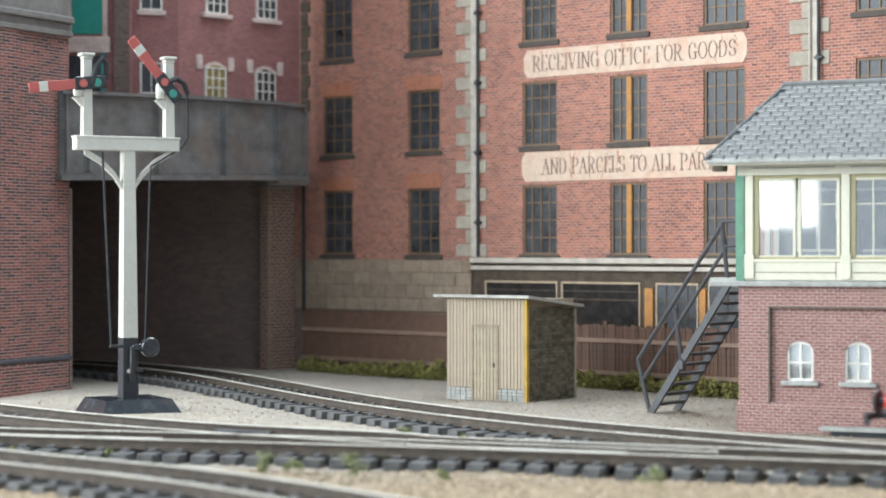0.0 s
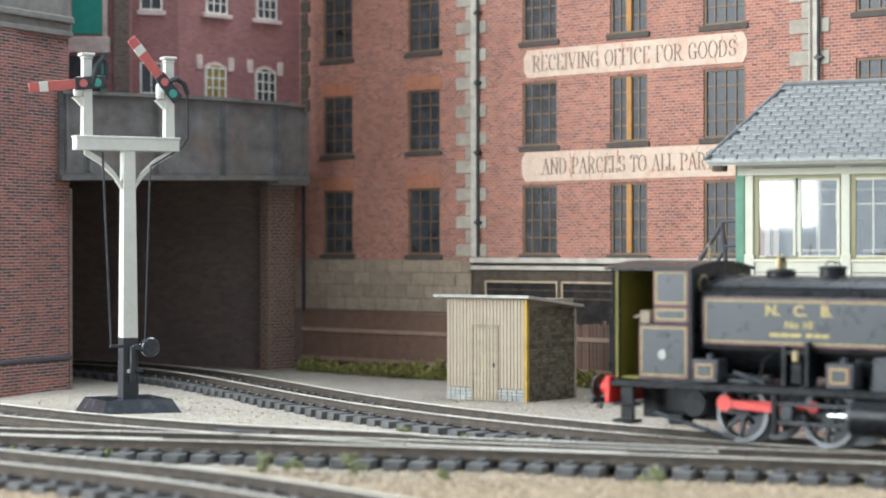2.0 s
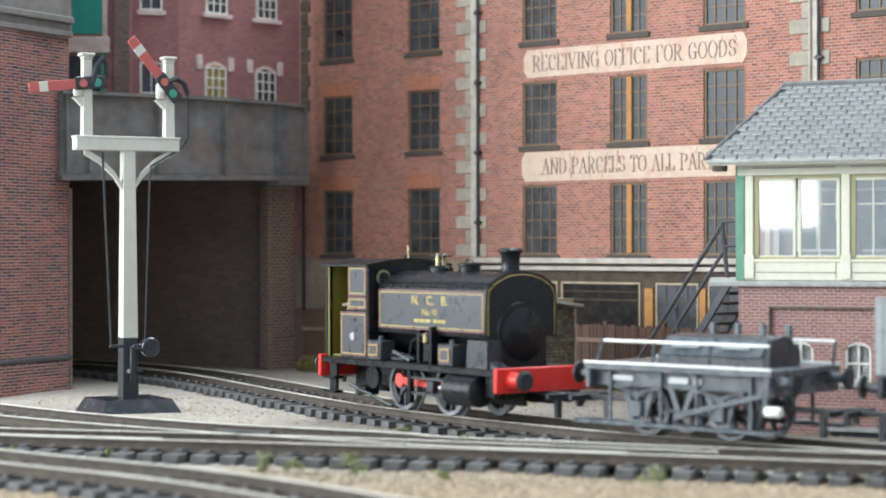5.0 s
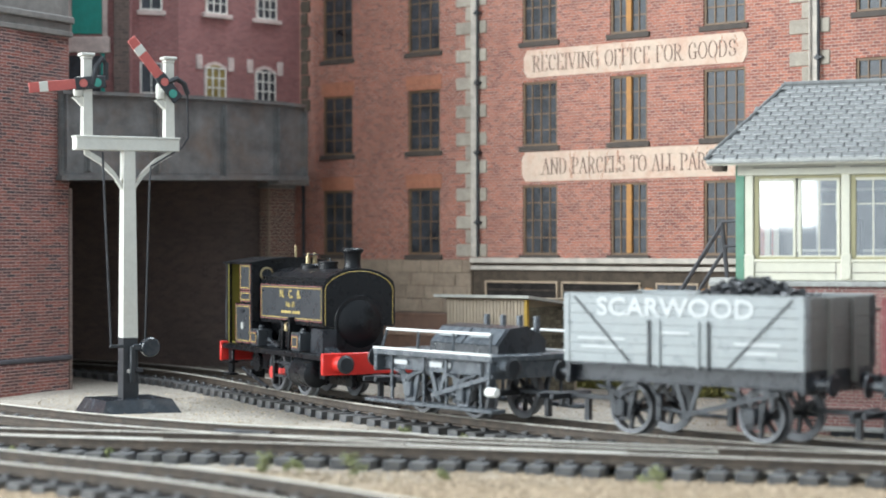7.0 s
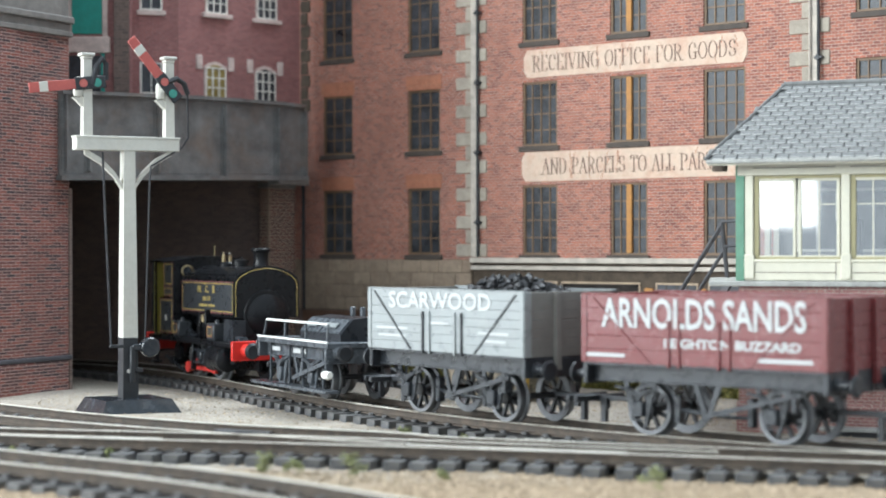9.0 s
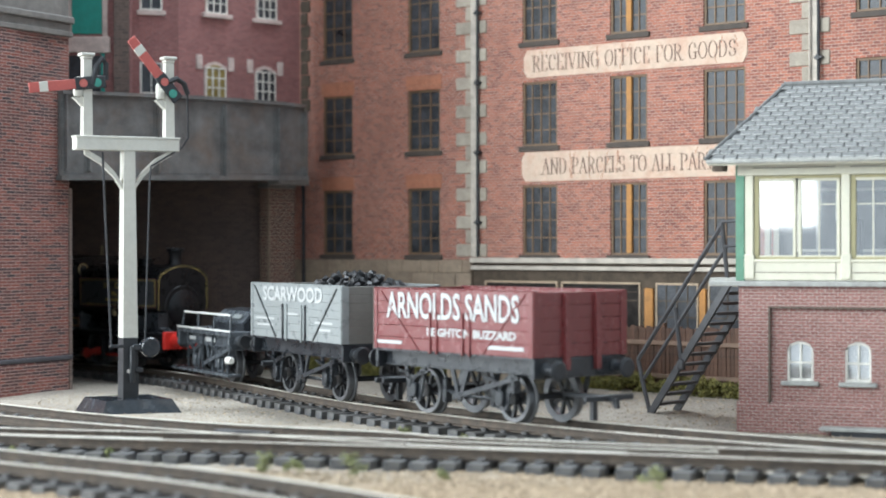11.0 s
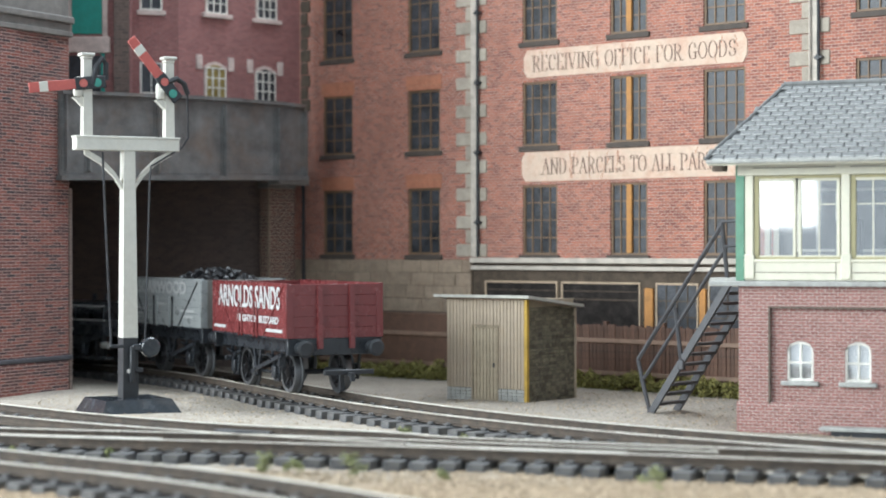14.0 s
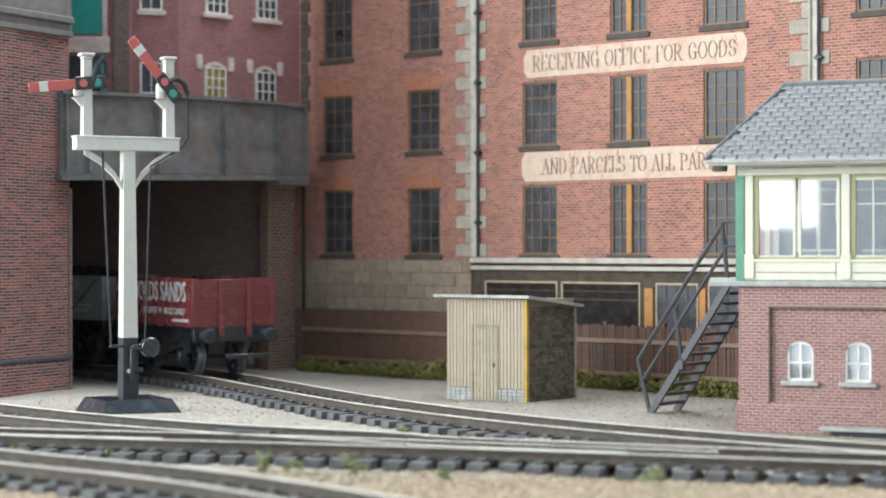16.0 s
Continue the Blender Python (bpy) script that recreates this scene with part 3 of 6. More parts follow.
def build_tracks():
    # siding that the train takes
    siding = thing("siding_track", mpose(0, 0, 0), "curved siding of rusty rails on black plastic sleepers", "track", "railway tracks")
    line = [on_path(s) for s in range(-480, 331, 4)]
    for o in (-GAUGE / 2, GAUGE / 2):
        part("rail", rail_shape(offset(line, o)), (M_RAIL_SIDE, M_RAIL_TOP), siding)
    sleepers_along(siding, line, 7.4, skip=lambda p: p.x > 40)
    pack_bed(siding, line, -6.6, 6.6, 70, 77)
    # main line with the turnout
    main = thing("main_track", mpose(0, 0, 0), "straight main track with turnout, worn railheads with painted shine", "track", "railway tracks")
    near = smooth_line([(-210, 495), (-106, 455), (0, 424.5), (91, 393), (230, 340)])
    far_right = smooth_line([(-210, 646), (-126.8, 544.7), (-65.8, 489), (-11.6, 459), (0, 449), (30, 436), (75.5, 418), (240, 357)])
    far_left = smooth_line([(-212, 513), (-110, 473), (-56, 458), (-12, 443), (20, 431), (60, 415)])
    branch_near = smooth_line([(-220, 613), (-118, 508), (-61, 464), (-32, 446), (0, 428.5), (40, 414)])
    for ln in (near, far_right, far_left, branch_near):
        part("rail", rail_shape(ln), (M_RAIL_SIDE, M_RAIL_TOP), main)
    for ln in (offset(far_left, 1.9)[8:22], offset(near, -2.4)[24:38], offset(branch_near, -1.9)[24:36]):
        part("check_rail", rail_shape(ln), (M_RAIL_SIDE, M_RAIL_TOP), main)
    mid = offset(near, -GAUGE / 2)
    sleepers_along(main, mid, 6.6, jitter=2.0)
    pack_bed(main, mid, -10.0, 6.8, 60, 78)
    sleepers_along(main, smooth_line([(-215, 630), (-122, 526), (-62, 476)]), 7.6, mesh=sleeper_mesh(28.0))
    tie = Shape()
    tie.box(-10, 10, -4, 4, -0.5, 2.4, 0.3).box(-8, 8, -1.5, 1.5, 2.4, 3.4, 0.3)
    part("turnout_plate", tie, M_SLEEPER, main, "black plastic point motor cover", mpose(-50, 477, 0.4, -28))
    tie2 = Shape()
    tie2.box(-26, 26, -3.2, 3.2, -0.5, 3.0, 0.4)
    part("turnout_plate", tie2, M_SLEEPER, main, "black plastic point motor cover", mpose(104, 427, 0.6, -22))
    # foreground track
    front = thing("loop_track", mpose(0, 0, 0), "track with dry weeds between black plastic sleepers", "track", "railway tracks")
    far = smooth_line([(-200, 500), (-98.3, 422), (-43.3, 379.5), (-8.6, 341), (-3, 334)])
    for ln in (far, offset(far, GAUGE)):
        part("rail", rail_shape(ln), (M_RAIL_SIDE, M_RAIL_TOP), front)
    sleepers_along(front, offset(far, GAUGE / 2), 7.6)
    pack_bed(front, offset(far, GAUGE / 2), -6.8, 6.8, 60, 79)
    # the siding's junction timbers beside the signal box
    junction = thing("junction_track", mpose(0, 0, 0), "paved junction timbers under the siding's end", "track", "railway tracks")
    sleepers_along(junction, [on_path(s) for s in range(66, 330, 4)], 7.6)


build_tracks()


# ---- walls ----
def wall_with_holes(x0, x1, z0, z1, thick, holes):
    """A wall in local x and z, front at y = 0, with real openings cut through it."""
    xs = sorted({x0, x1, *[h[0] for h in holes], *[h[1] for h in holes]})
    zs = sorted({z0, z1, *[h[2] for h in holes], *[h[3] for h in holes]})
    sh = Shape()

    def solid(i, j):
        if not (0 <= i < len(xs) - 1 and 0 <= j < len(zs) - 1):
            return False
        cx, cz = (xs[i] + xs[i + 1]) / 2, (zs[j] + zs[j + 1]) / 2
        return not any(h[0] < cx < h[1] and h[2] < cz < h[3] for h in holes)

    for i in range(len(xs) - 1):
        for j in range(len(zs) - 1):
            if not solid(i, j):
                continue
            a, b, c, d = xs[i], xs[i + 1], zs[j], zs[j + 1]
            sh.add([(a, 0, c), (b, 0, c), (b, 0, d), (a, 0, d)], [(0, 1, 2, 3)])
            sh.add([(a, thick, c), (b, thick, c), (b, thick, d), (a, thick, d)], [(3, 2, 1, 0)])
            if not solid(i - 1, j):
                sh.add([(a, 0, c), (a, 0, d), (a, thick, d), (a, thick, c)], [(0, 1, 2, 3)])
            if not solid(i + 1, j):
                sh.add([(b, 0, c), (b, thick, c), (b, thick, d), (b, 0, d)], [(0, 1, 2, 3)])
            if not solid(i, j - 1):
                sh.add([(a, 0, c), (a, thick, c), (b, thick, c), (b, 0, c)], [(0, 1, 2, 3)])
            if not solid(i, j + 1):
                sh.add([(a, 0, d), (b, 0, d), (b, thick, d), (a, thick, d)], [(0, 1, 2, 3)])
    return sh


def window(parent, x, z, w, h, cols, rows, frame_mat, pane_mat, sill_mat=None, post_mat=None, sill=1.9, bar=0.5, depth=1.2):
    """A recessed sash: frame and bars, pane and sill."""
    sh = Shape()
    sh.ring(x, x + w, z, z + h, 0.9, 0.5, depth)
    win = part("window", sh, frame_mat, parent)
    for i in range(1, cols):
        part("glazing_bar", Shape().box(x + w * i / cols - bar / 2, x + w * i / cols + bar / 2, 0.7, depth, z + 0.8, z + h - 0.8), frame_mat, win)
    for j in range(1, rows):
        part("glazing_bar", Shape().box(x + 0.8, x + w - 0.8, 0.75, depth, z + h * j / rows - bar / 2, z + h * j / rows + bar / 2), frame_mat, win)
    part("pane", Shape().box(x, x + w, depth - 0.1, depth + 0.4, z, z + h), pane_mat, win)
    if sill_mat:
        part("sill", Shape().box(x - 1.6, x + w + 1.2, -0.7, 1.0, z - sill, z, 0.2), sill_mat, win)
    if post_mat:
        part("pilaster", Shape().box(x + w * 0.43, x + w * 0.57, 0.1, depth, z + 0.8, z + h - 0.6, 0.1), post_mat, win, "orange timber post")
    return win


WA = math.degrees(math.atan2(-0.659, 0.752))


def build_warehouse():
    wh = thing("warehouse", mpose(0, 722, 0, WA), "orange brick goods warehouse with small-paned windows and painted signs", "warehouse")
    cols = [(-63.8, 16.4, 3, None), (-17.8, 16.4, 3, None), (38.8, 16.0, 4, None), (78.4, 15.8, 4, M_ORANGE), (117.4, 16.6, 4, None), (175.0, 16.4, 4, None), (213.0, 16.0, 4, None)]
    rows = [(46.4, 25.4), (86.0, 23.4), (124.0, 25.0)]
    holes = [(x, x + w, z, z + h) for x, w, n, o in cols for z, h in rows]
    part("wall", wall_with_holes(-80, 260, 44.6, 190, 3.0, holes), M_WARE, wh)
    for x, w, n, o in cols:
        for z, h in rows:
            window(wh, x, z, w, h, n, 4, M_WINFRAME, M_PANE, M_SILL, o)
    for z in (71.9, 109.5):
        for x, w in ((-17.8, 16.4), (-63.8, 16.4)):
            part("lintel", Shape().box(x - 0.8, x + w + 0.8, -0.25, 0.5, z, z + 5.2), M_RED_BAND, wh, "bright rubbed brick lintel")
    # lower storey: ashlar on the left, shopfront on the right
    part("wall", Shape().box(-80, 14.2, 0.0, 3.0, 0, 44.6), M_ASHJOINT, wh, "dark stone lower wall")
    rnd = random.Random(3)
    z, row = 24.6, 0
    while z < 44:
        x = -80 - (4 if row % 2 else 0)
        while x < 14:
            w = rnd.uniform(7.5, 12.5)
            x1 = min(x + w, 14.0)
            if x1 - max(x, -80) > 1.5:
                part("stone_block", Shape().box(max(x, -80) + 0.12, x1 - 0.12, rnd.uniform(-0.3, -0.18), 1.0, z + 0.08, z + 4.92, 0.12), M_ASHLAR, wh)
            x += w
        z, row = z + 5.0, row + 1
    part("wall", Shape().box(-80, 14.0, -0.1, 1.0, 0, 24.4), M_TUNNEL, wh, "sooty brick plinth")
    part("ledge", Shape().box(14.4, 260, -1.6, 3.0, 43.4, 45.4, 0.3).box(14.4, 260, -1.0, 3.0, 40.9, 42.4, 0.2), M_LEDGE, wh, "pale stone string course")
    part("shopfront", Shape().box(14.4, 260, 0.6, 3.0, 0, 43.4), M_SHOP, wh, "dark grey panelled shopfront")
    for a, b in ((20.6, 54.6), (56.4, 91.0), (97.5, 115.0), (119.0, 150.0)):
        fr = Shape()
        fr.box(a, b, 0.1, 0.9, 36.2, 36.9).box(a, a + 0.6, 0.1, 0.9, 14, 36.2).box(b - 0.6, b, 0.1, 0.9, 14, 36.2)
        sf = part("shop_window", fr, M_SHOPLINE, wh)
        glazed = a > 95
        part("pane", Shape().box(a + 0.6, b - 0.6, 0.35, 0.8, 14, 36.2), M_PANE if glazed else M_SHOPDARK, sf)
        if glazed:
            for k in range(1, 4):
                part("glazing_bar", Shape().box(a + (b - a) * k / 4 - 0.2, a + (b - a) * k / 4 + 0.2, 0.15, 0.5, 14, 36.2), M_SHOP, sf)
                part("glazing_bar", Shape().box(a + 0.6, b - 0.6, 0.2, 0.5, 14 + 5.5 * k, 14.4 + 5.5 * k), M_SHOP, sf)
        else:
            part("shop_blind", Shape().box(a + 0.8, b - 0.8, 0.2, 0.5, 30.4, 30.9).box(a + 0.8, b - 0.8, 0.2, 0.5, 33.4, 33.8), M_SHOP, sf)
    for a, b in ((93.0, 96.6), (115.6, 118.2)):
        part("pilaster", Shape().box(a, b, -0.3, 0.8, 8, 35.0, 0.2), M_ORANGE, wh, "orange painted pilaster")
    # quoins: two columns of blocks and a drainpipe each
    for q in (6.9, 150.9):
        z, k = 45.6, 0
        while z < 190:
            x0, x1 = (q, q + 14.9) if k % 2 == 0 else (q + 4.6, q + 10.6)
            h = 5.0 if k % 2 == 0 else 5.4
            part("quoin", Shape().box(x0, x1, -0.45 - 0.1 * (k % 2 == 0), 0.3, z + 0.12, z + h - 0.12, 0.25), M_STONE, wh)
            z, k = z + h, k + 1
        part("quoin_strip", Shape().box(q + 7.6, q + 10.6, -0.75, -0.3, 45.6, 190, 0.1), M_LEDGE, wh, "pale grey stone strip")
        pipe = Shape().tube([(q + 11.4, -1.3, 45.6), (q + 11.4, -1.3, 190)], 0.55, 8)
        for zz in (58, 84, 110, 136, 162):
            pipe.box(q + 9.9, q + 12.9, -2.0, -0.4, zz, zz + 0.9, 0.2).box(q + 10.7, q + 12.1, -2.2, -0.4, zz - 0.5, zz + 1.4, 0.2)
        part("drainpipe", pipe, M_BLACK, wh, "black cast-iron drainpipe")
        if q > 100:
            part("drainpipe", Shape().tube([(q + 8.2, -1.4, 45.6), (q + 8.2, -1.4, 190)], 0.35, 6), M_LEDGE, wh, "thin pale pipe")
    # left corner quoins: their shade is put in as the dark shopfront brown
    z, k = 104.0, 0
    while z < 190:
        part("quoin", Shape().box(-76.5, -71.0 - 1.4 * (k % 2), -0.4, 0.3, z + 0.12, z + 4.88, 0.25), M_SHOP, wh)
        z, k = z + 5.0, k + 1
    part("drainpipe", Shape().tube([(-74.0, -1.2, 22), (-74.0, -1.2, 104)], 0.7, 8), M_BLACK, wh, "black corner drainpipe")
    # painted signs
    for z0, z1, text, cx, width, x0, x1 in ((110.9, 121.0, "RECEIVING OFFICE FOR GOODS", 87.2, 87.0, 39.6, 134.8), (73.1, 83.8, "AND PARCELS TO ALL PARTS", 86.5, 77.0, 38.6, 142.0)):
        n = 1.6
        poly = [(x0 + n, z0), (x1 - n, z0), (x1 - n * 0.4, z0 + n), (x1, z0 + n * 1.6), (x1, z1 - n * 1.6), (x1 - n * 0.4, z1 - n), (x1 - n, z1), (x0 + n, z1), (x0 + n * 0.4, z1 - n), (x0, z1 - n * 1.6), (x0, z0 + n * 1.6), (x0 + n * 0.4, z0 + n)]
        sg = part("sign", Shape().prism(poly, -0.25, 0.3), M_SIGN, wh, "weathered cream painted sign band")
        serif_lettering(text, 5.7, width, M_SIGNTEXT, sg, mpose(cx, -0.3, (z0 + z1) / 2))
        cracks = Shape()
        rnd = random.Random(int(z0))
        for _ in range(9):
            px, pz = rnd.uniform(x0 + 4, x1 - 4), z1 - 0.6
            while pz > z0 + 0.8:
                qx, qz = px + rnd.uniform(-0.9, 0.9), pz - rnd.uniform(0.6, 1.5)
                cracks.prism([(px - 0.12, pz), (px + 0.12, pz), (qx + 0.12, qz), (qx - 0.12, qz)], -0.29, -0.2)
                px, pz = qx, qz
                if rnd.random() < 0.12:
                    break
        part("paint_cracks", cracks, M_RED_BAND, sg, "brick showing through cracked paint")


build_warehouse()


# ---- fence and hedge in front of the warehouse ----
def build_fence():
    fe = thing("fence", mpose(0, 708, 0, WA), "brown close-boarded wooden fence with horizontal rails", "fence")
    rnd = random.Random(8)
    boards = [Shape().box(-0.76, 0.76, -0.35, 0.35, -0.5, 22.3 + d, 0.12).mesh("board", M_FENCE) for d in (-0.4, 0, 0.3)]
    part("plank_wall", Shape().box(-74, 19, -0.35, 0.35, -0.5, 24.2, 0.12).box(-74, 19, -0.6, 0.35, 23.6, 24.6, 0.12), M_PLANKWALL, fe, "plain dark brown plank wall")
    for i in range(12, 108):
        part("board", rnd.choice(boards), None, fe, m=mpose(i * 1.6, rnd.uniform(-0.12, 0.12), 0, 0, 0, rnd.uniform(-0.5, 0.5)))
    for z in (5.0, 16.2):
        part("fence_rail", Shape().box(-74, 170, -1.25, -0.3, z, z + 1.5, 0.15), M_RAILWOOD, fe)
    for x in range(-70, 170, 24):
        part("post", Shape().box(x - 0.9, x + 0.9, 0.4, 2.2, -0.5, 23.6, 0.15), M_FENCE, fe)


build_fence()


def leaf_clump(sh, c, r, n, rnd, size):
    for _ in range(n):
        d = Vector((rnd.gauss(0, 1), rnd.gauss(0, 1), rnd.gauss(0, 0.8))).normalized() * r * rnd.uniform(0.45, 1.05)
        p = Vector(c) + d
        a = Vector((rnd.gauss(0, 1), rnd.gauss(0, 1), rnd.gauss(0, 1))).normalized() * size * rnd.uniform(0.5, 1.3)
        b = Vector((rnd.gauss(0, 1), rnd.gauss(0, 1), rnd.gauss(0, 1))).normalized() * size * rnd.uniform(0.5, 1.3)
        q = Vector((rnd.gauss(0, 1), rnd.gauss(0, 1), rnd.gauss(0, 1))).normalized() * size
        sh.add([tuple(p), tuple(p + a), tuple(p + b), tuple(p + q)], [(0, 1, 2), (0, 2, 3), (0, 3, 1), (1, 3, 2)])


def build_hedge():
    rnd = random.Random(12)
    sh = Shape()
    x = -74
    while x < 165:
        h = rnd.uniform(2.4, 7.2) * (0.8 if x < -20 else 1.0)
        for _ in range(4):
            c = (x + rnd.uniform(-2, 2), rnd.uniform(-3.2, 1.5), rnd.uniform(0.4, h))
            leaf_clump(sh, c, rnd.uniform(1.0, 2.3), 42, rnd, 0.8)
        x += rnd.uniform(1.0, 2.2)
    solo("hedge", sh, M_MOSS, mpose(0, 703.5, 0, WA), "low mossy green undergrowth along the fence foot", "undergrowth", kind="stuff")


build_hedge()


# ---- brick abutment on the left, tunnel mouth and girder bridge ----
def build_left():
    a = math.degrees(math.atan2(32, 17))
    ab = thing("brick_abutment", mpose(-130, 662, 0, a), "dark red brick abutment tower with stone coping", "building")
    part("wall", Shape().box(-50, 0, 0, 16, -1, 122.4), M_LEFT, ab)
    part("pilaster", Shape().box(-50, -26.5, -1.0, 0.2, -1, 122.4), M_LEFT, ab, "projecting brick pilaster")
    part("plinth", Shape().box(-50, -2, -1.6, 0.3, -1, 10.6, 0.4), M_LEFT, ab, "brick plinth")
    part("band", Shape().box(-50, 0, -1.75, 0.3, 10.6, 12.2, 0.3), M_BAND, ab, "blue-black brick plinth band")
    part("coping", Shape().box(-50, 0.6, -1.6, 17, 122.4, 124.4, 0.3).box(-50, 0.2, -0.8, 16.5, 124.4, 127.0, 0.2).box(-50, 0.9, -2.2, 17.4, 127.0, 129.4, 0.4), M_COPING, ab, "grey stone coping course")
    # carried up beyond what is seen, so that it shades the warehouse's left part
    part("parapet", Shape().box(-50, 0, 0, 16, 129.4, 240), M_COPING, ab, "grey rendered parapet, raised out of view to block light")
    part("corner_strip", Shape().box(-0.4, 1.2, -0.4, 16, -1, 70), M_TUNNEL, ab, "dark corner edge")


build_left()


def build_tunnel():
    # pier beside the warehouse and the tunnel's sides, back and roof
    p = thing("wall_tunnel_right", mpose(-70, 764, 0, 48), "sooty brick pier and side wall of the tunnel", "wall", kind="structure")
    part("pier", Shape().box(0, 16, 0, 5, -1, 76), M_PIER, p)
    part("capstone", Shape().box(-0.6, 16.6, -0.6, 6, 73, 75.4, 0.3), M_COPING, p)
    solo("wall_tunnel_side", Shape().box(0, 128, -6, 0, -1, 76), M_TUNNEL, mpose(-66, 771, 0, 166.4), "sooty brick tunnel wall behind the curved track", "wall", kind="structure")
    solo("wall_tunnel_back", Shape().box(0, 360, -6, 0, -1, 140), M_TUNNEL, mpose(-189, 800.6, 0, 159.3), "dark brick tunnel back wall", "wall", kind="structure")
    solo("wall_tunnel_left", Shape().box(0, 6, -140, 60, -1, 140), M_TUNNEL, mpose(-520, 878, 0, 0), "dark brick tunnel left wall", "wall", kind="structure")
    part("pier_edge", Shape().box(-0.3, 0.5, -0.4, 0.6, -1, 73), M_ASHLAR, p, "pale narrow strip along the pier edge")
    sh = Shape()
    sh.prism([(-131, 664), (-60, 748), (-50, 960), (-530, 960), (-530, 742), (-148, 650)], 76.0, 78.5, "z")
    solo("ceiling", sh, M_TUNNEL, mpose(0, 0, 0), "dark underside of the bridge deck", "ceiling", kind="structure")
    # added out of view to keep the left-hand light off the warehouse
    solo("wall_added_light_screen", Shape().box(-380, 0, 0, 5, -1, 240), M_LEFT, mpose(-148, 642, 0, -14), "added unseen brick wall that blocks light from the left", "wall", kind="structure")


build_tunnel()


def build_bridge():
    x0, y0, x1, y1 = -132, 656, -54.6, 742.2
    L = math.hypot(x1 - x0, y1 - y0)
    br = thing("girder_bridge", mpose(x0, y0, 0, math.degrees(math.atan2(y1 - y0, x1 - x0))), "grey riveted plate girder road bridge over the track", "bridge")
    top = [(0, 102.3), (L * 0.55, 104.0), (L * 0.88, 104.0), (L, 103.5)]
    web = Shape().prism([(0, 73.2), (L, 75.9)] + top[::-1], 0, 1.2)
    part("web_plate", web, M_GIRDER, br)
    fl = Shape().prism([(-1, 72.6), (L + 1, 75.4), (L + 1, 77.0), (-1, 74.2)], -2.6, 3.2)
    part("bottom_flange", fl, M_GIRDER, br)
    for i in range(len(top) - 1):
        (a, za), (b, zb) = top[i], top[i + 1]
        part("top_flange", Shape().prism([(a, za), (b, zb), (b, zb + 1.3), (a, za + 1.3)], -2.0, 3.2), M_GIRDER, br)
    for x in (2, 12, 43, 75, 102, 116.5):
        part("stiffener", Shape().box(x - 0.35, x + 0.35, -1.9, 0, 76.2, 102.6).box(x - 1.5, x + 1.5, -0.35, 0, 76.2, 102.4), M_GIRDER, br)
    rv = Shape()
    for i in range(74):
        for z in (75.2 + i * 0.037, 101.8 + i * 0.012):
            rv.lathe([(0.28, 0), (0.2, -0.25)], 6, 0, (1 + i * 1.59, 0, z), "y")
    ob = part("rivets", rv, M_GIRDER, br)
    ob["kind"] = "stuff"
    part("bearing_stone", Shape().box(L - 14, L + 2, -1.5, 5, 73.4, 75.5, 0.2), M_COPING, br)


build_bridge()


# ---- mauve brick mill over the bridge ----
def arched(x, z, w, h, n=8):
    pts = [(x, z), (x + w, z), (x + w, z + h * 0.86)]
    for i in range(1, n):
        t = i / n
        pts.append((x + w * (1 - t), z + h * 0.86 + h * 0.14 * math.sin(math.pi * t)))
    pts.append((x, z + h * 0.86))
    return pts


